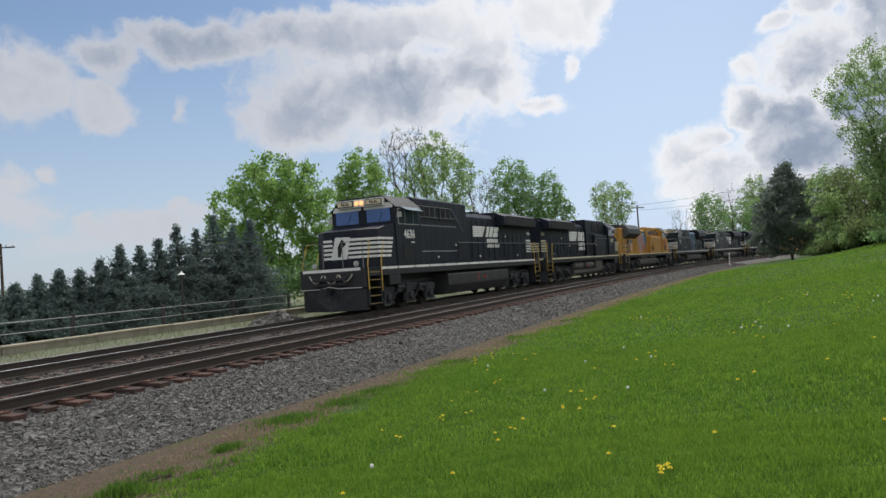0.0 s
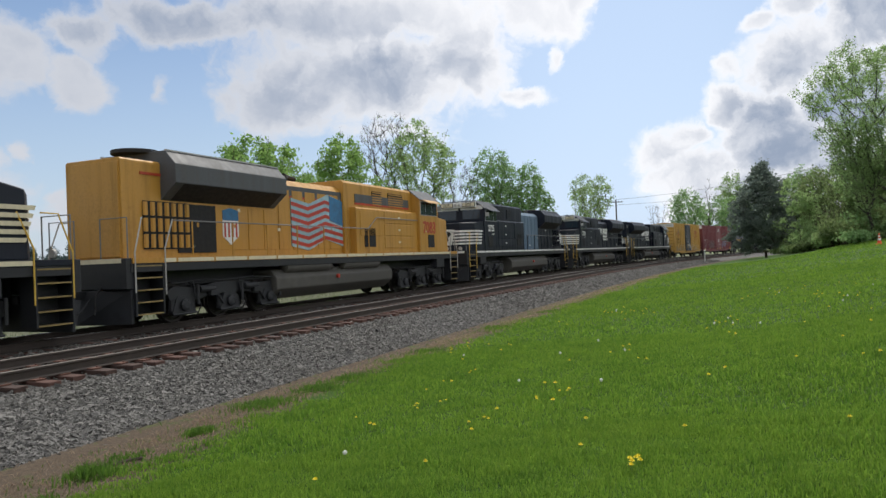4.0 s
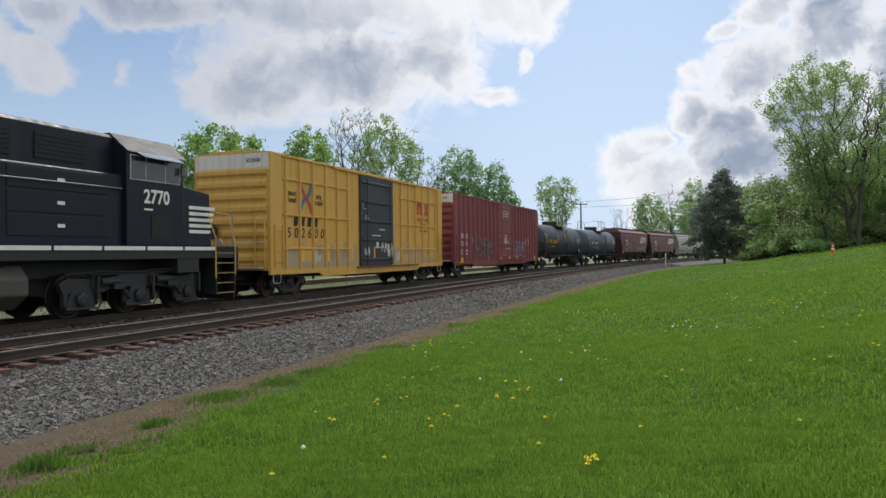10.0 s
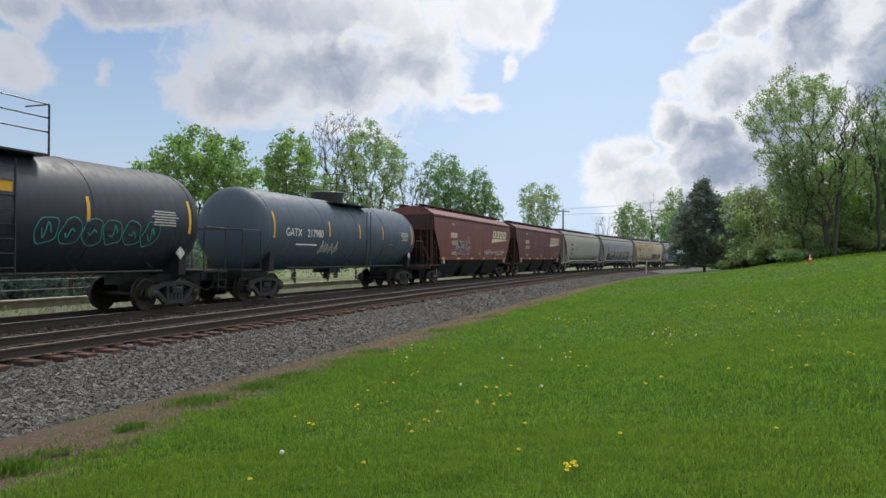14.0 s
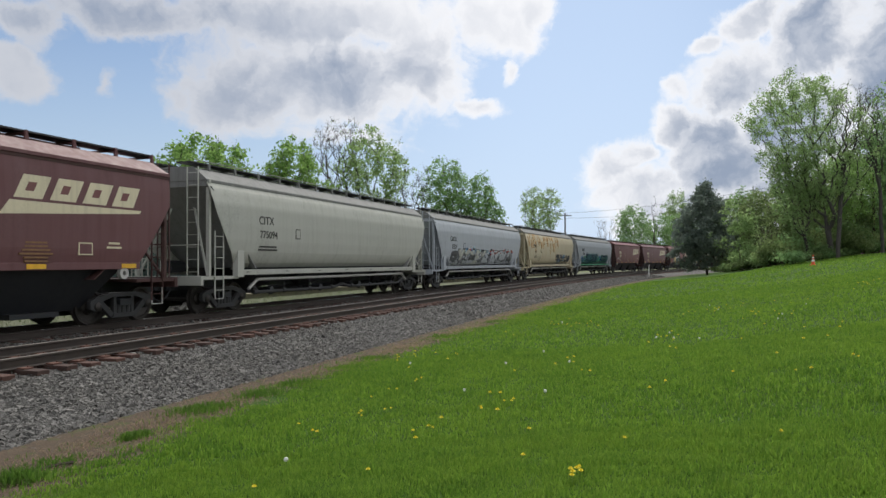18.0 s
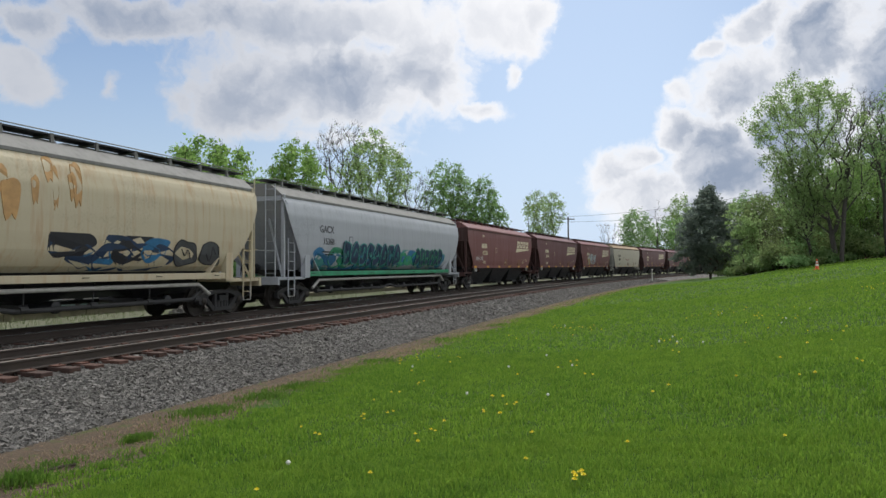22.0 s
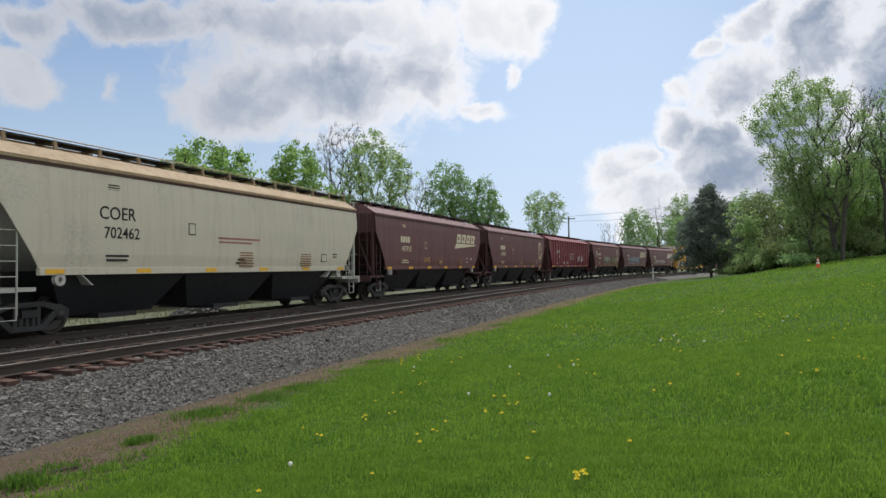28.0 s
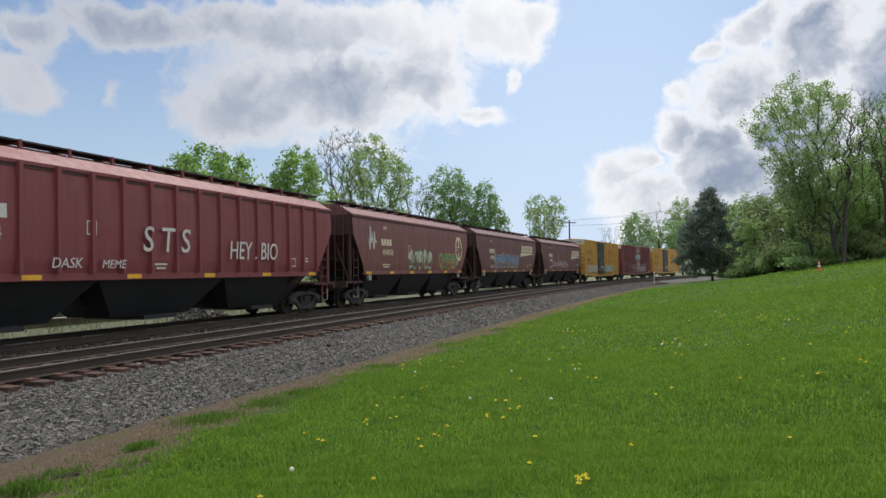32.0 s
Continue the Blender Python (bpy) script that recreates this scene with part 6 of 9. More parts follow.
    if emd:
        tank = [(-1.0, 0.34), (1.0, 0.34), (1.42, 0.66), (1.42, 1.02), (1.18, 1.30), (-1.18, 1.30), (-1.42, 1.02), (-1.42, 0.66)]
    elif lit:
        tank = [(-1.15, 0.30), (1.15, 0.30), (1.46, 0.72), (1.46, 1.22), (1.38, 1.28), (-1.38, 1.28), (-1.46, 1.22), (-1.46, 0.72)]
    else:
        tank = [(-1.2, 0.32), (1.2, 0.32), (1.44, 0.50), (1.44, 0.74), (-1.44, 0.74), (-1.44, 0.50)]
    part("fuel_tank", Geo().prism(tank, X(tank1), X(tank0)), M_SLAB if lit else M_TANKSIDE, ob, "slab-sided black fuel tank" if lit else "dusty dark fuel tank", bevel=0.04)
    if lit:
        plate(ob, "fuel_mark", rect(0.09, 0.42), X(11.6), 1.02, 1.46, M_SPRED, side)
    elif not emd:
        part("tank_box", Geo().box(X(tank0 + 1.7), X(tank0 - 0.3), -1.42, 1.42, 0.62, 1.34), M_TANKSIDE, ob, bevel=0.04)
    for s in (-1, 1):
        for k in range(2):
            if lit or (emd and s > 0):
                continue
            a, rad, zr, yr, ln = (tank0 + 1.0 + k * 3.6, 0.20, 1.36, 1.26, 2.9) if emd else (tank0 + 2.2 + k * 2.9, 0.29, 1.06, 1.14, 2.4)
            part("air_reservoir", Geo().lathe([(0.02, X(a + ln)), (rad * 0.88, X(a + ln - 0.08)), (rad, X(a + ln - 0.2)), (rad, X(a + 0.2)), (rad * 0.88, X(a + 0.08)), (0.02, X(a))], 16, "x", (0, s * yr, zr)), M_TANKSIDE, ob, smooth=True)
        part("filler", Geo().rod((X(12.4), s * 1.43, 0.95), (X(12.4), s * 1.52, 0.95), 0.07, 8), M_SPRED, ob)
        part("sand_box", Geo().box(X(3.4), X(2.5), s * 1.1, s * 1.47, 1.0, 1.42), M_UNDER, ob, bevel=0.02)
    # ends: plow, platform, steps, rails
    for end, back in ((1, False), (-1, True)):
        E = lambda o: end * (L / 2 - o)
        part("plow", Geo().add([(E(0.40), 0, 0.14), (E(0.78), 1.42, 0.14), (E(0.78), 1.42, 0.98), (E(0.60), 0, 0.98), (E(0.78), -1.42, 0.98), (E(0.78), -1.42, 0.14),
                                (E(0.86), -1.42, 0.14), (E(0.86), -1.42, 0.98), (E(0.86), 1.42, 0.98), (E(0.86), 1.42, 0.14)],
                               [(0, 1, 2, 3), (0, 3, 4, 5), (5, 4, 7, 6), (1, 9, 8, 2), (6, 7, 8, 9), (2, 8, 7, 4, 3), (0, 5, 6, 9, 1)]), M_UNDER, ob, bevel=0.015)
        part("end_platform", Geo().box(min(E(0.62), E(0.9)), max(E(0.62), E(0.9)), -1.45, 1.45, 1.0, 1.755), M_UNDER, ob, bevel=0.02)
        part("platform_edge", Geo().box(min(E(0.605), E(0.625)), max(E(0.605), E(0.625)), -1.3, 1.3, 1.64, 1.75), trim, ob)
        for s in (-1, 1):
            well = Geo()
            for x0 in (0.85, 1.74):
                well.box(min(E(x0), E(x0 + 0.05)), max(E(x0), E(x0 + 0.05)), s * 1.02, s * 1.5, 0.32, 1.62)
            well.box(min(E(0.85), E(1.78)), max(E(0.85), E(1.78)), s * 1.0, s * 1.05, 0.32, 1.62)
            w_ob = part("step_well", well, M_UNDER, ob)
            for k in range(5):
                z = 0.34 + k * 0.30
                part("step", Geo().box(min(E(0.85), E(1.76)), max(E(0.85), E(1.76)), s * 1.05, s * 1.46, z, z + 0.03), M_UNDER, w_ob)
                part("step_edge", Geo().box(min(E(0.88), E(1.74)), max(E(0.88), E(1.74)), s * 1.462, s * 1.485, z - 0.005, z + 0.03), M_STEPEDGE, w_ob)
            part("corner_handrail", Geo().pipe([(E(0.86), s * 1.5, 0.9), (E(0.86), s * 1.5, 1.9), (E(1.15), s * 1.44, 2.75), (E(1.4), s * 1.2, 2.78)], 0.02, 6), steps_mat, ob)
            part("corner_handrail", Geo().pipe([(E(1.82), s * 1.52, 0.8), (E(1.82), s * 1.52, 2.0), (E(2.15), s * 1.48, 2.75)], 0.02, 6), steps_mat, ob)
            part("end_handrail", Geo().pipe([(E(0.78), s * 0.45, 1.75), (E(0.78), s * 0.45, 2.75), (E(0.78), s * 1.35, 2.75), (E(0.78), s * 1.35, 1.75)], 0.019, 6), rails, ob)
            part("air_hose", Geo().pipe([(E(0.66), s * 0.6, 1.1), (E(0.42), s * 0.62, 0.85), (E(0.40), s * 0.64, 0.55), (E(0.3), s * 0.72, 0.4)], 0.025, 6), M_VENT, ob)
    if lit:
        hose = plain("pale hose", (0.45, 0.42, 0.36), 0.7, var=0.2)
        for y0, y1, dip in ((-0.95, -0.35, 0.28), (-0.25, 0.35, 0.34), (0.40, 1.0, 0.26)):
            pts = [(X(0.52), y0 + (y1 - y0) * k / 8, 1.52 - dip * 4 * (k / 8) * (1 - k / 8)) for k in range(9)]
            part("multiple_unit_hose", Geo().pipe(pts, 0.026, 6), hose, ob)
        part("anticlimber", Geo().box(X(0.62), X(0.42), -0.75, 0.75, 1.30, 1.42).box(X(0.62), X(0.46), -0.75, 0.75, 1.12, 1.20), M_UNDER, ob, bevel=0.015)
        part("uncoupling_lever", Geo().pipe([(X(0.5), -1.4, 1.0), (X(0.5), -0.4, 1.0), (X(0.42), 0.0, 1.08), (X(0.5), 0.4, 1.0), (X(0.5), 1.4, 1.0)], 0.02, 6), M_GREYRAIL, ob)
        for s in (-1, 1):
            part("plow_grab", Geo().pipe([(X(0.66), s * 0.5, 0.3), (X(0.6), s * 0.5, 0.9)], 0.02, 6), M_GREYRAIL, ob)
    part("hood_end", Geo().box(X(rad1 + (0.94 if emd else 0.34)), X(rad1 + (0.88 if emd else 0.28)), -0.9, 0.9, 1.8, 4.2), body, ob, bevel=0.01)
    part("horn", Geo().rod((X(tall + 1.7), 0.2, 4.32), (X(tall + 1.7), 0.2, 4.58), 0.03, 6).lathe([(0.03, X(tall + 1.9)), (0.05, X(tall + 1.6)), (0.12, X(tall + 1.25))], 10, "x", (0, 0.3, 4.6))
         .lathe([(0.03, X(tall + 1.5)), (0.05, X(tall + 1.8)), (0.12, X(tall + 2.15))], 10, "x", (0, 0.1, 4.62)), M_VENT, ob)
    part("exhaust_stack", Geo().box(X(tall + 3.6), X(tall + 2.6), -0.45, 0.45, 4.30, 4.52), M_VENT, ob, bevel=0.03)
    for k in range(3 if emd else 2):
        part("roof_fan", Geo().lathe([(0.62, (4.58 if emd else 4.46)), (0.62, 4.68 if emd else 4.56), (0.5, 4.70 if emd else 4.58), (0.1, 4.66 if emd else 4.54)], 18, "z", (X(rad0 + 1.3 + k * 1.75), 0, 0)), M_VENT, ob, smooth=True)
    loco_truck(ob, X(4.6))
    loco_truck(ob, X(L - 4.6))
    couplers(ob, L)
    # paint and lettering
    s = side
    letter(ob, number, X((cab0 + cab1) / 2), 3.02 if road is None else 2.85, 1.522, 0.50 if road is None else 0.76, trim if road is None else M_REDLINE, s, 0.0, 0.95, weight=0.024)
    fine_print(ob, X((cab0 + cab1) / 2 + 0.3), 2.70, 1.522, trim, s, 1, 0.5, 0.05)
    if road is None:
        stripes(ob, X(n1 + 0.42), 2.12, 1.49, 1.25 if not emd else 1.15, 5, 0.095, 0.075, 0.055, trim, s)
        for k in range(5):
            z = 2.12 + k * 0.17
            part("stripe", Geo().add([(X(n0) + 0.012, -0.78, z), (X(n0) + 0.012, 0.78, z), (X(n0) + 0.012, 0.78, z + 0.095), (X(n0) + 0.012, -0.78, z + 0.095)], [(0, 1, 2, 3)])
                 .add([(X(n0) + 0.012, s * 0.78, z), (X(n1) + 0.012, s * 1.46, z), (X(n1) + 0.012, s * 1.46, z + 0.095), (X(n0) + 0.012, s * 0.78, z + 0.095)], [(0, 1, 2, 3)]), trim, nose)
        part("emblem", Geo().add([(X(n0) + 0.03, -0.45, 2.1), (X(n0) + 0.03, 0.3, 2.1), (X(n0) + 0.03, 0.5, 2.95), (X(n0) + 0.03, -0.2, 2.98)], [(0, 1, 2, 3)]), trim, nose)
        part("emblem", Geo().add([(X(n0) + 0.036, -0.12, 2.2), (X(n0) + 0.036, 0.02, 2.2), (X(n0) + 0.036, 0.12, 2.55), (X(n0) + 0.036, 0.3, 2.7), (X(n0) + 0.036, 0.1, 2.9), (X(n0) + 0.036, -0.1, 2.6)], [(0, 1, 2, 3, 4, 5)]), M_VENT, nose)
        if logo:
            horse_logo(ob, X(logo_at or 13.4), 3.08 if lit or emd else 2.98, 0.99, s, 1.0 if lit or emd else 1.25)
        stripes(ob, X(rad1 - (0.2 if not emd else -0.4)), 2.2, 0.99, 0.9, 5, 0.095, 0.075, 0.0, trim, s)
        back = rad1 + (0.96 if emd else 0.36)
        for k in range(4):
            part("stripe", Geo().box(X(back), X(back - 0.015), -0.85, 0.85, 2.2 + 0.17 * k, 2.3 + 0.17 * k), trim, ob)
        letter(ob, number, X(rad1 - 0.1) if not emd else X(rad1 + 0.55), 3.38 if not emd else 4.05, 0.99, 0.30, trim, s)
    for k in range(7):
        plate(ob, "service_label", rect(0.12, 0.10), X(7.2 + k * 2.0), 2.05 + (k % 3) * 0.55, (1.41 if not emd else 1.385) if 7.2 + k * 2.0 < tall - 1.9 else 0.99, trim, s)
    return ob


def union_details(ob, L, side):
    """Red band, grey upper works, shield and flag shapes of the yellow locomotive."""
    X = lambda o: L / 2 - o
    for a, b, y in ((10.6, 14.9, 0.97), (5.6, 10.4, 1.12)):
        plate(ob, "red_band", rect(b - a, 0.07), X((a + b) / 2), 3.72, y, M_REDLINE, side)
        plate(ob, "grey_upper_panel", rect(b - a, 0.34), X((a + b) / 2), 3.93, y, M_LOCOGREY, side)
    plate(ob, "red_band", rect(1.6, 0.07), X(L - 2.4), 3.95, 0.975, M_REDLINE, side)
    plate(ob, "flag_field", [(-1.9, -0.2), (-0.9, -0.35), (0.2, 0.05), (1.9, -0.3), (1.9, 1.4), (0.4, 1.7), (-0.8, 1.3), (-1.9, 1.45)], X(12.6), 2.25, 0.992, M_SPPALE, side)
    for i in range(6):
        z = 2.05 + i * 0.26
        plate(ob, "flag_stripe", [(-1.9, 0), (-0.9, -0.15), (0.2, 0.15), (1.9, -0.1), (1.9, 0.03), (0.2, 0.28), (-0.9, -0.02), (-1.9, 0.13)], X(12.6), z + 0.1, 1.0, M_SPRED, side)
    plate(ob, "flag_canton", [(0.5, 0.75), (1.9, 0.45), (1.9, 1.4), (0.5, 1.66)], X(12.6), 2.25, 1.006, M_SPBLUE, side)
    plate(ob, "shield", [(-0.35, 0.15), (0, -0.1), (0.35, 0.15), (0.35, 0.65), (-0.35, 0.65)], X(17.6), 2.2, 0.99, M_WHITE, side)
    plate(ob, "shield_top", [(-0.35, 0.62), (0.35, 0.62), (0.35, 0.92), (0, 1.0), (-0.35, 0.92)], X(17.6), 2.2, 0.992, M_SPBLUE, side)
    for k in range(4):
        plate(ob, "shield_stripe", rect(0.07, 0.46), X(17.6 + 0.26 - k * 0.17), 2.55, 0.996, M_SPRED, side)
    plate(ob, "side_grille", rect(1.5, 1.35), X(L - 3.6), 2.55, 0.99, M_VENT, side)


# ---- freight cars ----
def smooth_line(pts, closed=False, steps=4):
    """Points along a soft curve through the given ones."""
    n = len(pts)
    out = []
    for i in range(n if closed else n - 1):
        p = [pts[(i + k) % n] if closed else pts[max(0, min(n - 1, i + k))] for k in (-1, 0, 1, 2)]
        for j in range(steps):
            t = j / steps
            w = (-0.5 * t + t * t - 0.5 * t ** 3, 1 - 2.5 * t * t + 1.5 * t ** 3, 0.5 * t + 2 * t * t - 1.5 * t ** 3, -0.5 * t * t + 0.5 * t ** 3)
            out.append(tuple(sum(w[k] * p[k][c] for k in range(4)) for c in (0, 1)))
    return out if closed else out + [pts[-1]]


def ribbon(parent, name, pts, width, x, z, y, material, side, lift, closed=False):
    """A sprayed line on a side wall along points to the viewer's right and up."""
    yf = y if callable(y) else (lambda _z: y)
    n = len(pts)
    rows = []
    for i, (p, q) in enumerate(pts):
        a, b = (pts[(i - 1) % n], pts[(i + 1) % n]) if closed else (pts[max(0, i - 1)], pts[min(n - 1, i + 1)])
        d = math.hypot(b[0] - a[0], b[1] - a[1]) or 1
        ox, oz = -(b[1] - a[1]) / d * width * 0.5, (b[0] - a[0]) / d * width * 0.5
        rows.append([(x - side * (p + ox), side * (yf(z + q + oz) + lift), z + q + oz), (x - side * (p - ox), side * (yf(z + q - oz) + lift), z + q - oz)])
    if closed:
        rows.append(rows[0])
    return part(name, Geo().sheet(rows), material, parent)


def scrawl(parent, x, z, y, w, h, material, side, seed, n=5, fill=None, bubble=False):
    """Spray-painted letter shapes nobody can read: soft bubble outlines, or quick handwritten loops."""
    r = random.Random(seed)
    k = w / n
    for i in range(n):
        cx = -w / 2 + w * (i + 0.5) / n
        if fill or bubble:
            m = 9
            lean = r.uniform(-0.12, 0.12)
            ring = []
            for j in range(m):
                t = 6.283 * j / m
                c, s = math.cos(t), math.sin(t)
                box = 1 / max(abs(c), abs(s)) ** 0.6
                ring.append((cx + c * k * box * r.uniform(0.36, 0.52) + lean * s * h, h * 0.5 + s * h * box * r.uniform(0.36, 0.50)))
            ring = smooth_line(ring, True)
            if fill:
                plate(parent, "graffiti_shape", ring, x, z, y, fill, side, 0.006 + 0.001 * (i % 2))
            ribbon(parent, "graffiti_outline", ring, h * 0.042, x, z, y, material, side, 0.012 + 0.001 * (i % 2), True)
            pts = smooth_line([(cx - 0.2 * k, h * r.uniform(0.3, 0.7)), (cx + r.uniform(-0.1, 0.1) * k, h * r.uniform(0.2, 0.5)), (cx + 0.05 * k, h * r.uniform(0.5, 0.8)), (cx + 0.22 * k, h * r.uniform(0.3, 0.6))])
            ribbon(parent, "graffiti_stroke", pts, h * 0.05, x, z, y, material, side, 0.014)
        else:
            pts = [(cx - 0.4 * k, h * r.uniform(0.3, 0.9)), (cx - 0.15 * k, h * r.uniform(0.0, 0.2)), (cx + 0.02 * k, h * r.uniform(0.7, 1.0)), (cx + 0.22 * k, h * r.uniform(0.1, 0.4)), (cx + 0.48 * k, h * r.uniform(0.35, 0.8))]
            ribbon(parent, "graffiti_stroke", smooth_line(pts), h * 0.07, x, z, y, material, side, 0.010)
            if r.random() < 0.5:
                pts = [(cx - 0.3 * k, h * r.uniform(0.4, 0.6)), (cx, h * r.uniform(0.45, 0.6)), (cx + 0.3 * k, h * r.uniform(0.5, 0.75))]
                ribbon(parent, "graffiti_stroke", smooth_line(pts), h * 0.06, x, z, y, material, side, 0.011)


def spray_bands(parent, x, z, y, w, h, mats, side, seed, count=26):
    """A large sprayed piece: overlapping soft patches of several colours."""
    r = random.Random(seed)
    for i in range(count):
        cx, cz, k = -w / 2 + w * ((i * 0.618) % 1.0), r.uniform(0.25, 0.75) * h, r.uniform(0.6, 1.1)
        m = r.randint(6, 9)
        ph = r.uniform(0, 6.28)
        out = [(cx + math.cos(ph + 6.283 * j / m) * k * h * r.uniform(0.5, 0.95), cz + math.sin(ph + 6.283 * j / m) * k * h * r.uniform(0.3, 0.55)) for j in range(m)]
        out = [(p, max(0.0, min(h, q))) for p, q in smooth_line(out, True, 3)]
        plate(parent, "graffiti_shape", out, x, z, y, mats[i % len(mats)], side, 0.003 + 0.0008 * i)


GLYPHS = ([(-0.5, 0), (-0.2, 0), (-0.12, 0.55), (0.1, 0.55), (0.12, 0), (0.42, 0), (0.5, 1), (0.2, 1), (-0.1, 0.72), (-0.4, 1)],
          [(-0.45, 0), (0.3, 0), (0.5, 0.25), (0.3, 0.5), (0.48, 0.8), (0.25, 1), (-0.45, 1), (-0.3, 0.5)],
          [(-0.5, 0), (-0.25, 0), (-0.1, 0.35), (0.2, 0), (0.5, 0), (0.15, 0.5), (0.45, 1), (0.1, 1), (-0.15, 0.7), (-0.2, 1), (-0.5, 1)],
          [(-0.18, 0), (0.18, 0), (0.15, 0.7), (0.5, 0.72), (0.48, 1), (-0.5, 1), (-0.5, 0.72), (-0.15, 0.7)],
          [(-0.5, 0), (0.45, 0), (0.4, 0.25), (-0.1, 0.28), (-0.05, 0.42), (0.35, 0.45), (0.3, 0.62), (-0.1, 0.6), (0.0, 0.78), (0.5, 0.8), (0.5, 1), (-0.4, 1)])


def block_piece(parent, x, z, y, w, h, fill, edge, side, seed, n):
    """Large slanted sprayed blocks that make no word, each with a dark edge behind it."""
    r = random.Random(seed)
    k = w / n
    for i in range(n):
        cx = -w / 2 + k * (i + 0.5)
        shape = [(p * k * 1.04 + 0.28 * q * h + cx - 0.14 * h + r.uniform(-0.03, 0.03), q * h * r.uniform(0.96, 1.0)) for p, q in r.choice(GLYPHS)]
        mx, mz = sum(p for p, q in shape) / len(shape), h / 2
        plate(parent, "graffiti_edge", [(mx + (p - mx) * 1.14 + 0.03, mz + (q - mz) * 1.10) for p, q in shape], x, z, y, edge, side, 0.004 + 0.0004 * i)
        plate(parent, "graffiti_shape", shape, x, z, y, fill, side, 0.010 + 0.0004 * i)


def speckle(parent, x, z, y, w, h, mats, side, seed, count):
    """Small smeared dabs of spray colour along a band."""
    r = random.Random(seed)
    for i in range(count):
        cx, cz, m = r.uniform(-w / 2, w / 2), r.gauss(0.5, 0.28) * h, 7
        a, b = r.uniform(0.05, 0.20), r.uniform(0.03, 0.09)
        ring = [(cx + math.cos(6.283 * j / m) * a * r.uniform(0.6, 1.2), cz + math.sin(6.283 * j / m) * b * r.uniform(0.6, 1.2)) for j in range(m)]
        plate(parent, "graffiti_dab", smooth_line(ring, True, 2), x, z, y, mats[i % len(mats)], side, 0.004 + 0.0003 * i)


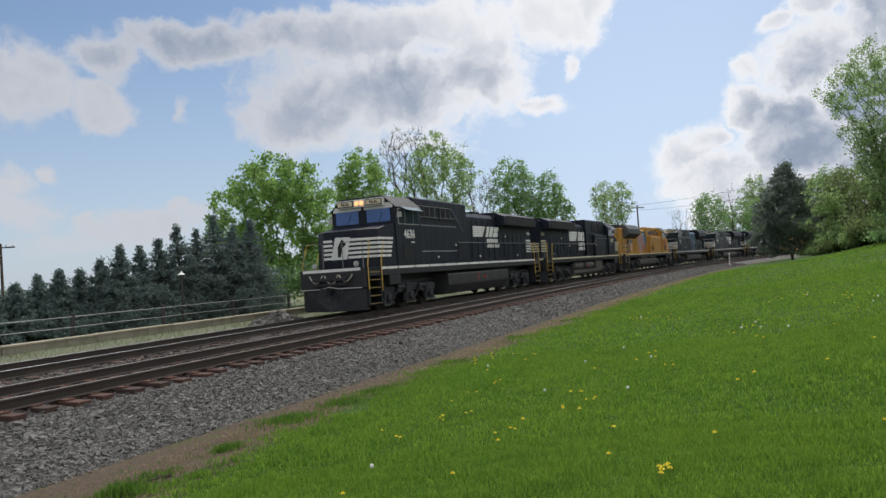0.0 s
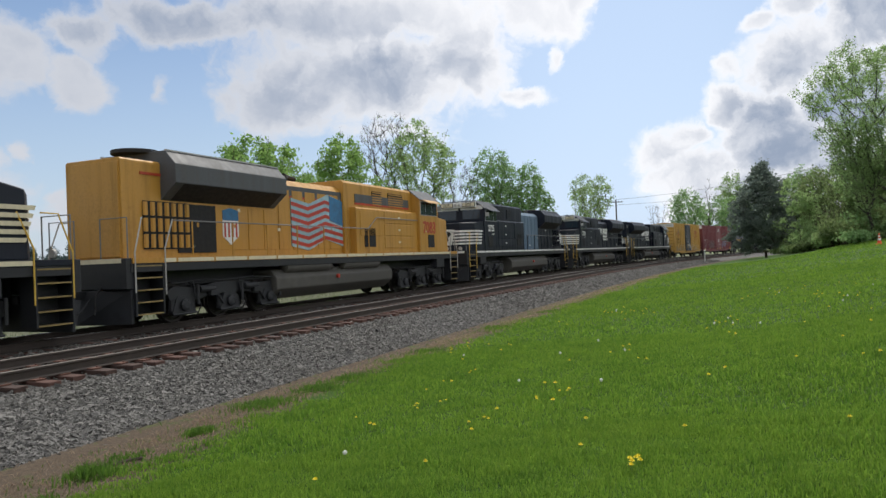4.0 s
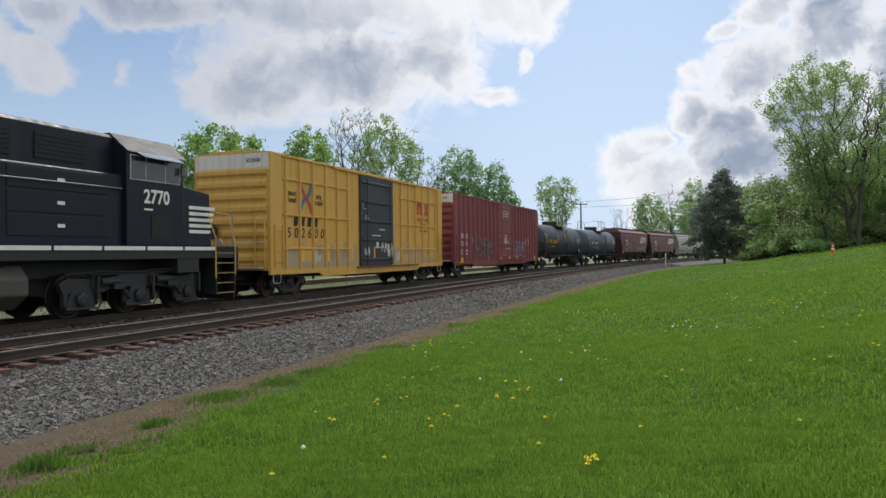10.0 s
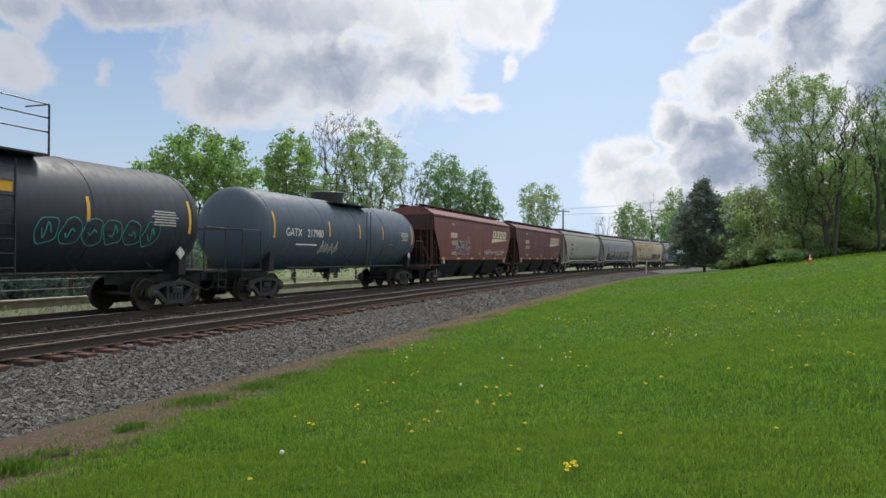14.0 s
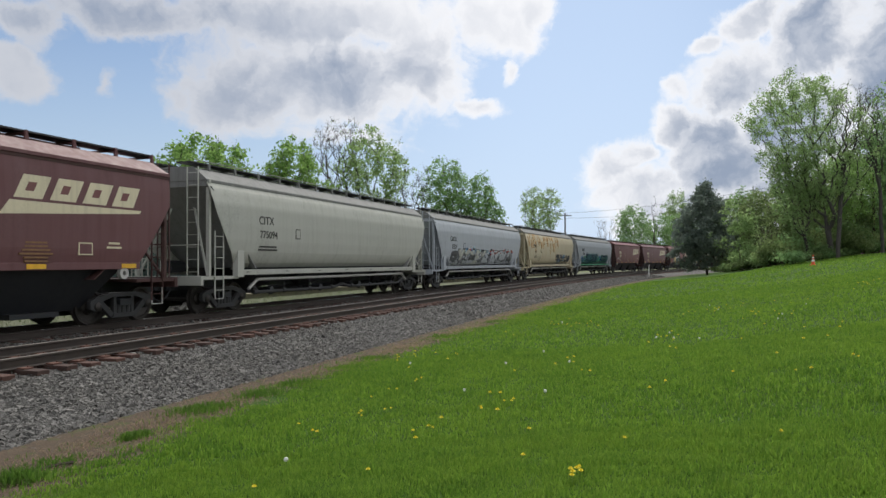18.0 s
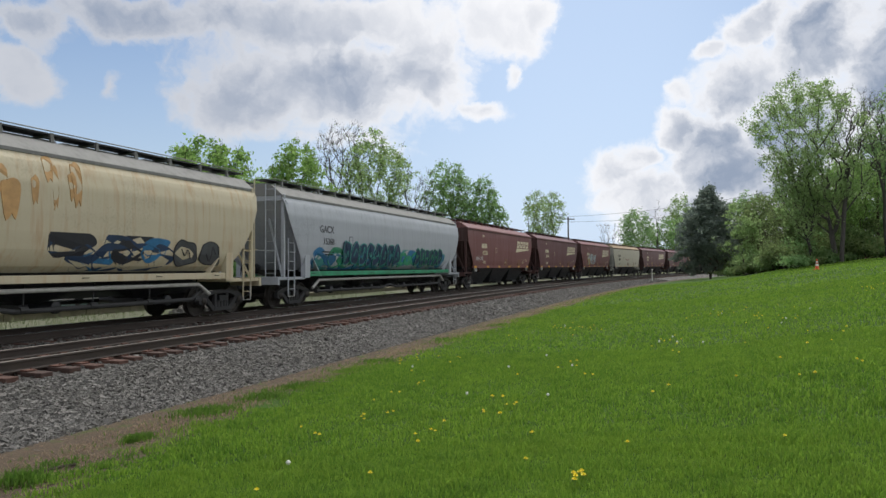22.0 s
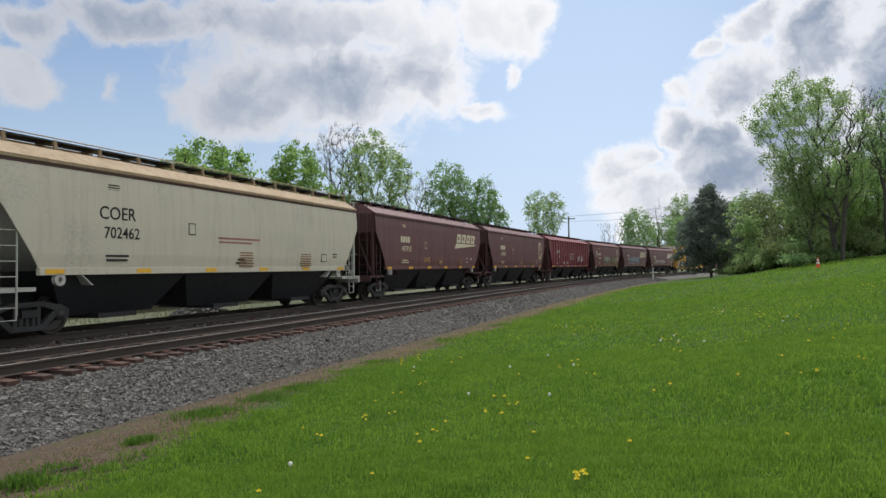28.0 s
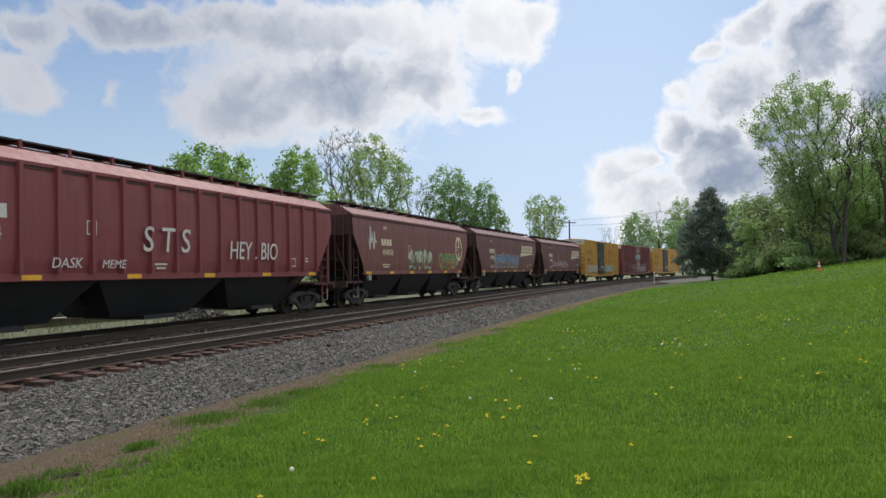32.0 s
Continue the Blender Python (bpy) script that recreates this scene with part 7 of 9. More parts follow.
def boxcar(label, L, body, door_mat, number, kind, seed, top_band=M_ENDWHITE):
    X = lambda o: L / 2 - o
    ob = thing("boxcar", label, "boxcar", "boxcars in the train")
    o0, o1 = (0.95, L - 1.0)
    H = 4.98
    shell = part("body", Geo().prism([(-1.50, 0.95), (1.50, 0.95), (1.50, H - 0.08), (-1.50, H - 0.08)], X(o1), X(o0)), body, ob, bevel=0.01)
    part("roof", Geo().prism([(-1.56, H - 0.10), (1.56, H - 0.10), (1.56, H - 0.02), (0, H + 0.09), (-1.56, H - 0.02)], X(o1) - 0.02, X(o0) + 0.02), M_GREYRAIL if kind == "ladder" else body, ob, bevel=0.008)
    seam = mesh_from(Geo().prism([(-1.5, 0.0), (1.5, 0.0), (1.5, 0.03), (0, 0.14), (-1.5, 0.03)], -0.03, 0.03), "roof_seam", body)
    o = o0 + 0.9
    while o < o1 - 0.4:
        part("roof_seam", seam, None, ob, at=pose(X(o), 0, H - 0.02))
        o += 1.05
    part("underframe", Geo().box(X(o1 - 0.2), X(o0 + 0.2), -0.35, 0.35, 0.62, 0.98).box(X(L / 2 + 1.5), X(L / 2 - 1.2), -1.1, 1.1, 0.55, 0.92), M_UNDER, ob)
    d0, d1 = (7.45, 10.7) if kind == "grid" else (9.4, 12.75)
    for s in (-1, 1):
        mid = L / 2
        part("side_sill", Geo().prism([(X(o1), 0.98), (X(o1), 0.80), (X(o1 - 3.2), 0.80), (X(o1 - 3.5), 0.66), (X(o0 + 3.5), 0.66), (X(o0 + 3.2), 0.80), (X(o0), 0.80), (X(o0), 0.98)], s * 1.46, s * 1.53, "y"), body, ob)
        rib = mesh_from(Geo().prism([(-0.065, 0.0), (0.065, 0.0), (0.045, 0.075), (-0.045, 0.075)] if kind == "grid" else [(-0.09, 0.0), (0.09, 0.0), (0.05, 0.10), (-0.05, 0.10)], 0.98, H - 0.12, "z"), "rib", body)
        spacing = 0.94 if kind == "grid" else 0.80
        for a, b in ((o0 + 0.05, d0 - 0.1), (d1 + 0.1, o1 - 0.05)):
            n = max(2, round((b - a) / spacing))
            for i in range(n + 1):
                if kind == "grid" and i in (0, n):
                    continue
                part("rib", rib, None, ob, at=pose(X(a + (b - a) * i / n), s * 1.50, 0, 0, 0, 0 if s > 0 else 180))
            if kind == "grid":
                for z in (4.12, 2.88, 1.70):
                    part("band", Geo().prism([(s * 1.50, z - 0.05), (s * 1.50, z + 0.05), (s * 1.56, z + 0.03), (s * 1.56, z - 0.03)], X(b - 0.75), X(a + 0.75)), body, ob)
        part("corner_panel", Geo().box(X(o0 + 0.65), X(o0), s * 1.50, s * 1.56, 0.82, H - 0.1), body, ob, bevel=0.01)
        part("corner_panel", Geo().box(X(o1), X(o1 - 0.65), s * 1.50, s * 1.56, 0.82, H - 0.1), body, ob, bevel=0.01)
        door = part("door", Geo().box(X(d1), X(d0), s * 1.52, s * 1.60, 0.98, H - 0.16), door_mat, ob, "navy plug door" if kind == "grid" else "", bevel=0.015)
        for k in range(5):
            z = 1.25 + k * 0.82
            part("door_rib", Geo().prism([(s * 1.60, z - 0.07), (s * 1.60, z + 0.07), (s * 1.65, z + 0.04), (s * 1.65, z - 0.04)], X(d1 - 0.12), X(d0 + 0.12)), door_mat, door)
        for o in (d0 + 0.45, d1 - 0.45):
            part("lock_rod", Geo().rod((X(o), s * 1.68, 1.0), (X(o), s * 1.68, H - 0.25), 0.022, 6), door_mat, door)
        part("door_handle", Geo().rod((X((d0 + d1) / 2 - 0.5), s * 1.66, 1.75), (X((d0 + d1) / 2 + 0.5), s * 1.66, 1.75), 0.025, 6), M_GREYRAIL, door)
        part("door_track", Geo().box(X(d1 + 3.0), X(d0 - 0.3), s * 1.53, s * 1.62, 0.90, 0.96), M_RUST, ob)
        part("top_rail", Geo().box(X(d1 + 3.2), X(d0 - 2.2), s * 1.52, s * 1.60, H - 0.14, H - 0.06), body, ob)
        for e, o in ((1, o0 + 0.42), (-1, o1 - 0.42)):
            ladder(ob, X(o), s * 1.60, 1.05, 2.5, 0.46, 4, body)
            part("stirrup_step", Geo().pipe([(X(o) - 0.22, s * 1.52, 0.85), (X(o) - 0.22, s * 1.52, 0.52), (X(o) + 0.22, s * 1.52, 0.52), (X(o) + 0.22, s * 1.52, 0.85)], 0.018, 5), M_GREYRAIL, ob)
    for end, o in ((1, o0), (-1, L - o1)):
        E = lambda q: end * (L / 2 - q)
        for k in range(8):
            z = 1.2 + k * 0.42
            part("end_corrugation", Geo().prism([(E(o), z), (E(o) + end * 0.075, z + 0.10), (E(o) + end * 0.075, z + 0.22), (E(o), z + 0.34)], -1.42, 1.42, "y"), body, ob)
        part("end_band", Geo().box(min(E(o), E(o) + end * 0.03), max(E(o), E(o) + end * 0.03), -1.5, 1.5, H - 0.62, H - 0.06), top_band, ob, "dirty white band at the end's top")
        part("crossover_platform", Geo().box(min(E(o), E(o - 0.28)), max(E(o), E(o - 0.28)), -1.3, 1.3, 1.02, 1.08), M_GREYRAIL, ob)
        ladder(ob, E(o) + end * 0.12, 1.2, 1.05, 2.7, 0.40, 5, body, along_y=True)
        part("brake_wheel", Geo().lathe([(0.25, E(o) + end * 0.16), (0.28, E(o) + end * 0.18), (0.25, E(o) + end * 0.20)], 16, "x", (0, -0.7, 2.3)), M_UNDER, ob)
        part("end_grab", Geo().rod((E(o) + end * 0.10, -1.3, 1.9), (E(o) + end * 0.10, 1.3, 1.9), 0.015, 5), M_GREYRAIL, ob)
    freight_truck(ob, X(2.75))
    freight_truck(ob, X(L - 2.75))
    couplers(ob, L)
    me = text_mesh(number, 0.20, M_VENT)
    part("lettering", me, None, ob, at=Matrix(((0, 0, 1, X(o0) + 0.036), (1, 0, 0, 0.9), (0, 1, 0, H - 0.30), (0, 0, 0, 1))))
    return ob


def yellow_box(label, L, number, seed):
    ob = boxcar(label, L, M_BOXYELLOW, M_BLUEDOOR, number, "grid", seed)
    X = lambda o: L / 2 - o
    y = 1.505
    for i, ch in enumerate(number):
        letter(ob, ch, X(2.12 + 0.455 * i), 2.24, y, 0.52, M_VENT, 1, 0.15)
    for i in range(4):
        plate(ob, "mark_bar", [(-0.14, 0), (0.10, 0), (0.15, 0.34), (-0.09, 0.34)], X(2.58 + 0.455 * i), 2.50, y, M_VENT)
    for pts, m, k in ((((-0.40, -0.55), (-0.18, -0.12), (0.18, 0.12), (0.40, 0.55)), M_SPBLUE, 0.010), (((-0.40, 0.55), (-0.16, 0.14), (0.16, -0.14), (0.40, -0.55)), M_SPRED, 0.013)):
        ribbon(ob, "crossing_mark", smooth_line(list(pts)), 0.17, X(3.27), 3.55, y, m, 1, k)
    letter(ob, "next", X(2.36), 3.66, y, 0.30, M_VENT)
    letter(ob, "load", X(2.36), 3.42, y, 0.30, M_VENT)
    letter(ob, "any", X(4.17), 3.66, y, 0.30, M_VENT)
    letter(ob, "road", X(4.17), 3.42, y, 0.30, M_VENT)
    for i in range(3):
        plate(ob, "logo_block", [(-0.13, 0), (0.13, 0), (0.13, 0.40), (0.30, 0.40), (0.30, 0.60), (-0.30, 0.60), (-0.30, 0.40), (-0.13, 0.40)] if i < 2 else
              [(-0.30, 0), (-0.1, 0), (0, 0.2), (0.1, 0), (0.30, 0), (0.12, 0.3), (0.30, 0.60), (0.1, 0.60), (0, 0.4), (-0.1, 0.60), (-0.30, 0.60), (-0.12, 0.3)], X((13.86, 14.28, 15.0)[i]), 3.42, y, M_REDLINE)
    letter(ob, "Railcar Pooling", X(14.5), 3.20, y, 0.30, M_REDLINE, 1, 0.15)
    letter(ob, "Experts", X(14.5), 2.96, y, 0.30, M_REDLINE, 1, 0.15)
    plate(ob, "web_bar", rect(0.9, 0.12), X(14.6), 2.62, y, M_REDLINE)
    for k in range(6):
        plate(ob, "amber_reflector", rect(0.12, 0.6), X((3.05, 4.9, 6.8, 11.6, 13.3, 15.4)[k]), 1.5, y, M_ORANGE)
    r = random.Random(seed)
    for a, b in ((1.75, 7.2), (11.0, 16.4)):
        n = 34
        top = smooth_line([((b - a) * k / n - (b - a) / 2, 0.55 + 0.42 * abs(math.sin(k * 0.62 + seed)) * r.uniform(0.5, 1.0) + r.uniform(-0.05, 0.05)) for k in range(n + 1)], False, 2)
        plate(ob, "painted_over_patch", [(-(b - a) / 2, 0.0), ((b - a) / 2, 0.0)] + top[::-1], X((a + b) / 2), 1.0, y - 0.003, M_BUFFED, 1, 0.006)
        for k in range(9):
            cx, cz, m = r.uniform(-(b - a) / 2 + 0.4, (b - a) / 2 - 0.4), r.uniform(0.3, 0.8), 8
            ring = smooth_line([(cx + math.cos(6.283 * j / m) * r.uniform(0.2, 0.4), cz + math.sin(6.283 * j / m) * r.uniform(0.15, 0.3)) for j in range(m)], True)
            plate(ob, "painted_over_patch", ring, X((a + b) / 2), 1.0, y - 0.003, (M_HOPGREY, M_BOXYELLOW, M_TAN)[k % 3], 1, 0.008 + 0.0005 * k)
    fine_print(ob, X(9.5), 2.55, 1.605, M_SPWHITE, 1, 1, 0.9, 0.05, seed)
    fine_print(ob, X(8.9), 2.28, 1.605, M_SPWHITE, 1, 1, 1.3, 0.05, seed)
    plate(ob, "door_label", rect(0.22, 0.34), X(9.0), 1.92, 1.605, M_SPWHITE)
    plate(ob, "amber_reflector", rect(0.14, 0.6), X(8.7), 1.5, 1.605, M_ORANGE)
    plate(ob, "door_notice", rect(0.42, 0.30), X(7.85), 3.55, 1.605, M_SPWHITE)
    plate(ob, "door_notice_field", rect(0.38, 0.26), X(7.85), 3.55, 1.609, M_BLUEDOOR)
    scrawl(ob, X(8.0), 1.35, 1.605, 0.5, 0.5, M_SPWHITE, 1, seed + 3, 3)
    scrawl(ob, X(10.3), 1.3, 1.605, 0.5, 0.7, M_SPWHITE, 1, seed + 4, 3)
    scrawl(ob, X(9.8), 1.5, 1.605, 0.9, 0.6, M_SPWHITE, 1, seed + 2, 3)
    fine_print(ob, X(8.0), 3.1, 1.605, M_SPWHITE, 1, 3, 0.4, 0.05, seed)
    return ob


def maroon_box(label, L, number, seed):
    ob = boxcar(label, L, M_BOXMAROON, M_BOXMAROON, number, "post", seed)
    X = lambda o: L / 2 - o
    y = 1.505
    for row, z in (((number[:3], number[3:]), 2.02), (("CM", "HX"), 2.48)):
        for word, o in zip(row, (2.245, 3.075)):
            letter(ob, word, X(o), z, y, 0.44, M_SPWHITE)
    for i, row in enumerate(("CLOSE AND LOCK", "DOORS BEFORE", "MOVING CAR")):
        letter(ob, row, X(11.0), 4.42 - 0.2 * i, 1.605, 0.19, M_SPWHITE)
    letter(ob, "SEAL", X(11.75), 1.72, 1.66, 0.17, M_SPWHITE)
    letter(ob, "OPEN CLOSE", X(10.9), 2.66, 1.66, 0.13, M_SPWHITE)
    plate(ob, "latch_plate", rect(0.35, 0.5), X(10.9), 2.30, 1.61, M_SPWHITE)
    for row, z in ((("LD LMT", "202600"), 1.62), (("LT WT", "83400"), 1.42)):
        for word, o in zip(row, (2.20, 3.10)):
            letter(ob, word, X(o), z, y, 0.17, M_SPWHITE)
    plate(ob, "data_box", rect(0.34, 0.36), X(4.35), 2.25, y, M_SPWHITE)
    plate(ob, "data_box_field", rect(0.29, 0.31), X(4.35), 2.25, y + 0.004, M_BOXMAROON)
    letter(ob, "F", X(4.35), 2.18, y + 0.006, 0.18, M_SPWHITE)
    for o in (5.2, 7.6, 9.9, 11.9, 14.2):
        plate(ob, "amber_reflector", rect(0.42, 0.14), X(o), 1.12, y + (0.10 if 9.4 < o < 12.7 else 0.0), M_ORANGE)
    for o in (16.6, 17.4):
        fine_print(ob, X(o), 2.5, y, M_SPWHITE, 1, 5, 0.25, 0.05, seed + 4)
    plate(ob, "amber_reflector", rect(0.5, 0.3), X(2.1), 1.05, y + 0.06, M_ORANGE)
    plate(ob, "amber_reflector", rect(0.4, 0.3), X(L - 2.0), 1.05, y + 0.06, M_ORANGE)
    scrawl(ob, X(6.4), 1.15, y + 0.085, 3.4, 1.3, M_SPBLACK, 1, seed + 8, 5, None, True)
    scrawl(ob, X(6.3), 1.20, y + 0.075, 3.3, 1.3, M_SPDUST, 1, seed + 3, 6, None, True)
    scrawl(ob, X(14.7), 1.1, y + 0.075, 3.0, 1.25, M_SPOUTLINE, 1, seed + 5, 4, None, True)
    scrawl(ob, X(11.2), 1.9, 1.61, 0.9, 0.6, M_SPWHITE, 1, seed + 6, 3)
    return ob


def tank_car(label, L, shell, mark, number, seed, ladder_mid=False, marks="UTLX"):
    X = lambda o: L / 2 - o
    ob = thing("tank_car", label, "tank car", "tank cars in the train")
    R, zc, o0, o1 = 1.50, 2.52, 1.35, L - 1.35
    prof = [(0.02, X(o1))]
    for k in range(1, 8):
        a = k / 7 * math.pi / 2
        prof.append((R * math.sin(a), X(o1 - 0.62 * (1 - math.cos(a)))))
    prof += [(R, X(L / 2 + 0.05)), (R, X(L / 2 - 0.05))]
    for k in range(7, 0, -1):
        a = k / 7 * math.pi / 2
        prof.append((R * math.sin(a), X(o0 + 0.62 * (1 - math.cos(a)))))
    prof.append((0.02, X(o0)))
    part("tank", Geo().lathe(prof, 48, "x", (0, 0, zc)), shell, ob, smooth=True)
    for o in (o0 + 0.75, L * 0.33, L / 2, L * 0.67, o1 - 0.75):
        part("weld_band", Geo().lathe([(R, X(o) - 0.03), (R + 0.012, X(o) - 0.02), (R + 0.012, X(o) + 0.02), (R, X(o) + 0.03)], 48, "x", (0, 0, zc)), shell, ob, smooth=True)
    part("dome", Geo().lathe([(0.72, zc + R - 0.12), (0.72, zc + R + 0.36), (0.66, zc + R + 0.40), (0.05, zc + R + 0.42)], 24, "z", (X(L / 2), 0, 0)), M_UNDER, ob, smooth=True)
    part("manway", Geo().rod((X(L / 2 + 0.9), 0, zc + R - 0.1), (X(L / 2 + 0.9), 0, zc + R + 0.22), 0.28, 14), M_UNDER, ob)
    deck = Geo().box(X(L / 2 + 1.9), X(L / 2 - 1.4), 0.55, 1.25, zc + R - 0.20, zc + R - 0.15).box(X(L / 2 + 1.9), X(L / 2 - 1.4), -1.25, -0.55, zc + R - 0.20, zc + R - 0.15)
    part("platform", deck, M_UNDER, ob)
    for s in (-1, 1):
        g = Geo()
        for o in (L / 2 - 1.4, L / 2 + 0.2, L / 2 + 1.9):
            g.rod((X(o), s * 1.22, zc + R - 0.2), (X(o), s * 1.22, zc + R + 1.0), 0.025, 5)
        for z in (0.35, 0.68, 1.0):
            g.rod((X(L / 2 - 1.4), s * 1.22, zc + R + z), (X(L / 2 + 1.9), s * 1.22, zc + R + z), 0.018, 5)
        for o in (L / 2 - 1.4, L / 2 + 1.9):
            g.rod((X(o), s * 1.22, zc + R + 1.0), (X(o), s * 0.5, zc + R + 1.0), 0.018, 5)
        part("platform_railing", g, M_DARKRAIL, ob)
        ladder(ob, X(L / 2 + 1.2 if ladder_mid else L / 2 + 0.6), s * 1.50, 1.1, 3.6, 0.40, 8, shell)
        part("side_rail", Geo().pipe([(X(o0 + 1.9), s * 1.35, 1.12), (X(o1 - 1.9), s * 1.35, 1.12)], 0.03, 6), M_DARKRAIL, ob)
        g = Geo()
        for o in np.linspace(o0 + 2.2, o1 - 2.2, 5):
            g.rod((X(float(o)), s * 1.35, 1.12), (X(float(o)), s * 1.0, 1.42), 0.02, 4)
        part("rail_bracket", g, M_DARKRAIL, ob)
        for e, a in ((1, 0.5), (-1, L - 0.5)):
            E = lambda q: e * (L / 2 - q)
            part("end_railing", Geo().pipe([(E(0.45), s * 1.42, 1.1), (E(0.45), s * 1.42, 2.42), (E(1.45), s * 1.42, 2.42), (E(1.5), s * 1.42, 2.2), (E(1.5), s * 1.42, 1.1)], 0.022, 6), M_DARKRAIL, ob)
            ladder(ob, E(0.62), s * 1.42, 0.45, 1.15, 0.4, 3, M_DARKRAIL)
    part("stub_sill", Geo().box(X(3.6), X(0.4), -0.32, 0.32, 0.72, 1.1), M_UNDER, ob)
    part("stub_sill", Geo().box(X(L - 0.4), X(L - 3.6), -0.32, 0.32, 0.72, 1.1), M_UNDER, ob)
    for e in (1, -1):
        E = lambda q: e * (L / 2 - q)
        part("end_platform", Geo().box(min(E(0.35), E(1.55)), max(E(0.35), E(1.55)), -1.45, 1.45, 1.05, 1.11), M_UNDER, ob)
        part("bolster_saddle", Geo().prism([(-1.3, 1.0), (1.3, 1.0), (1.35, 1.75), (0.9, 1.25), (-0.9, 1.25), (-1.35, 1.75)], E(2.2), E(2.5)), M_UNDER, ob)
        part("cross_rail", Geo().pipe([(E(0.45), -1.42, 2.42), (E(0.45), 1.42, 2.42)], 0.022, 6), M_DARKRAIL, ob)
    part("bottom_outlet", Geo().box(X(L / 2 + 0.5), X(L / 2 - 0.5), -0.4, 0.4, 0.85, 1.15).rod((X(L / 2), 0, 0.6), (X(L / 2), 0, 1.0), 0.14, 10), M_UNDER, ob)
    freight_truck(ob, X(2.35))
    freight_truck(ob, X(L - 2.35))
    couplers(ob, L)
    skin = lambda z: math.sqrt(max(0.01, R * R - (z - zc) ** 2))
    for o in (2.25, 6.3, 9.1, 11.6, L - 2.25):
        h = 0.95 if o in (2.25, L - 2.25) else 0.62
        for k in range(3):
            plate(ob, "amber_reflector", rect(0.10, h / 3), X(o), 2.66 + (k - 1) * h / 3, skin, M_ORANGE, 1, 0.012)
    letter(ob, marks, X(3.55), 2.42, skin(2.42), 0.42, mark)
    letter(ob, number, X(5.15), 2.42, skin(2.42), 0.42, mark)
    fine_print(ob, X(L - 3.3), 2.75, lambda z: skin(z) + 0.006, M_SPWHITE, 1, 6, 1.1, 0.035, seed + 4)
    plate(ob, "placard", [(0, -0.18), (0.18, 0), (0, 0.18), (-0.18, 0)], X(L - 2.6), 1.62, skin(1.62) + 0.25, M_SPWHITE)
    fine_print(ob, X(4.6), 2.1, skin(2.0), mark, 1, 2, 1.6, 0.05, seed)
    plate(ob, "amber_reflector", rect(0.55, 0.25), X(9.3 if not ladder_mid else 12.6), 3.0 if not ladder_mid else 2.25, skin(3.0), M_ORANGE, 1, 0.03)
    return ob


def hopper_shell(ob, L, o0, slope, prof, body, endm, roofm, z_slope):
    """Side sheets with raked lower corners, roof, end bulkheads and slope sheets. prof: (y, z) from sill to roof edge."""
    X = lambda o: L / 2 - o
    cut = lambda z: o0 + slope * (max(0.0, (z_slope - z)) / (z_slope - prof[0][1])) ** (1.0 if slope < 1.4 else 1.6)
    ys, zs = [p[0] for p in prof], [p[1] for p in prof]
    skin = lambda z: float(np.interp(z, zs, ys))
    fine = sorted(set(list(np.linspace(zs[0], zs[-1], 15)) + zs))
    for s in (-1, 1):
        rows = [[(X(cut(z) + (L - 2 * cut(z)) * k / 16), s * skin(z), float(z)) for k in range(17)] for z in fine]
        inner = [[(p[0], p[1] - s * 0.02, p[2]) for p in r] for r in rows]
        part("side_sheet", Geo().sheet(rows).sheet(inner), body, ob, smooth=True)
    zt = zs[-1]
    yt = ys[-1]
    part("roof", Geo().prism([(-yt, zt), (-yt - 0.03, zt + 0.03), (-0.95, zt + 0.38), (-0.45, zt + 0.46), (0.45, zt + 0.46), (0.95, zt + 0.38), (yt + 0.03, zt + 0.03), (yt, zt)], X(L - o0), X(o0)), roofm, ob, bevel=0.01)
    for e in (1, -1):
        E = lambda q: e * (L / 2 - q)
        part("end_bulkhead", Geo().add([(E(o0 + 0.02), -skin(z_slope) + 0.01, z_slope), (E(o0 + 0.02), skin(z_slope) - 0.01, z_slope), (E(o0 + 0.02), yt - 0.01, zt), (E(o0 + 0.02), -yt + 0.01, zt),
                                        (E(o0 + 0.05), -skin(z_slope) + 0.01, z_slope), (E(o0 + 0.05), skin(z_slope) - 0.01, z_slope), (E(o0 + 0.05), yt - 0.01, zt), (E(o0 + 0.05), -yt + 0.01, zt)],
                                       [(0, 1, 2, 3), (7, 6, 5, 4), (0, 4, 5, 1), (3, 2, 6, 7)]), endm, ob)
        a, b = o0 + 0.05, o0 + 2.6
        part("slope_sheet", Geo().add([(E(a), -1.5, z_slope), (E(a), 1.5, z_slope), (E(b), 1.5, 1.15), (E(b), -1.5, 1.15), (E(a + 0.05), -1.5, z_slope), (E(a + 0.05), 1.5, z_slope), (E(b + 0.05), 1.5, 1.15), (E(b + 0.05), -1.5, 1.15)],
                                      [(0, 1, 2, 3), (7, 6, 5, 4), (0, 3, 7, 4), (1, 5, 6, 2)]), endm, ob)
    return skin, cut


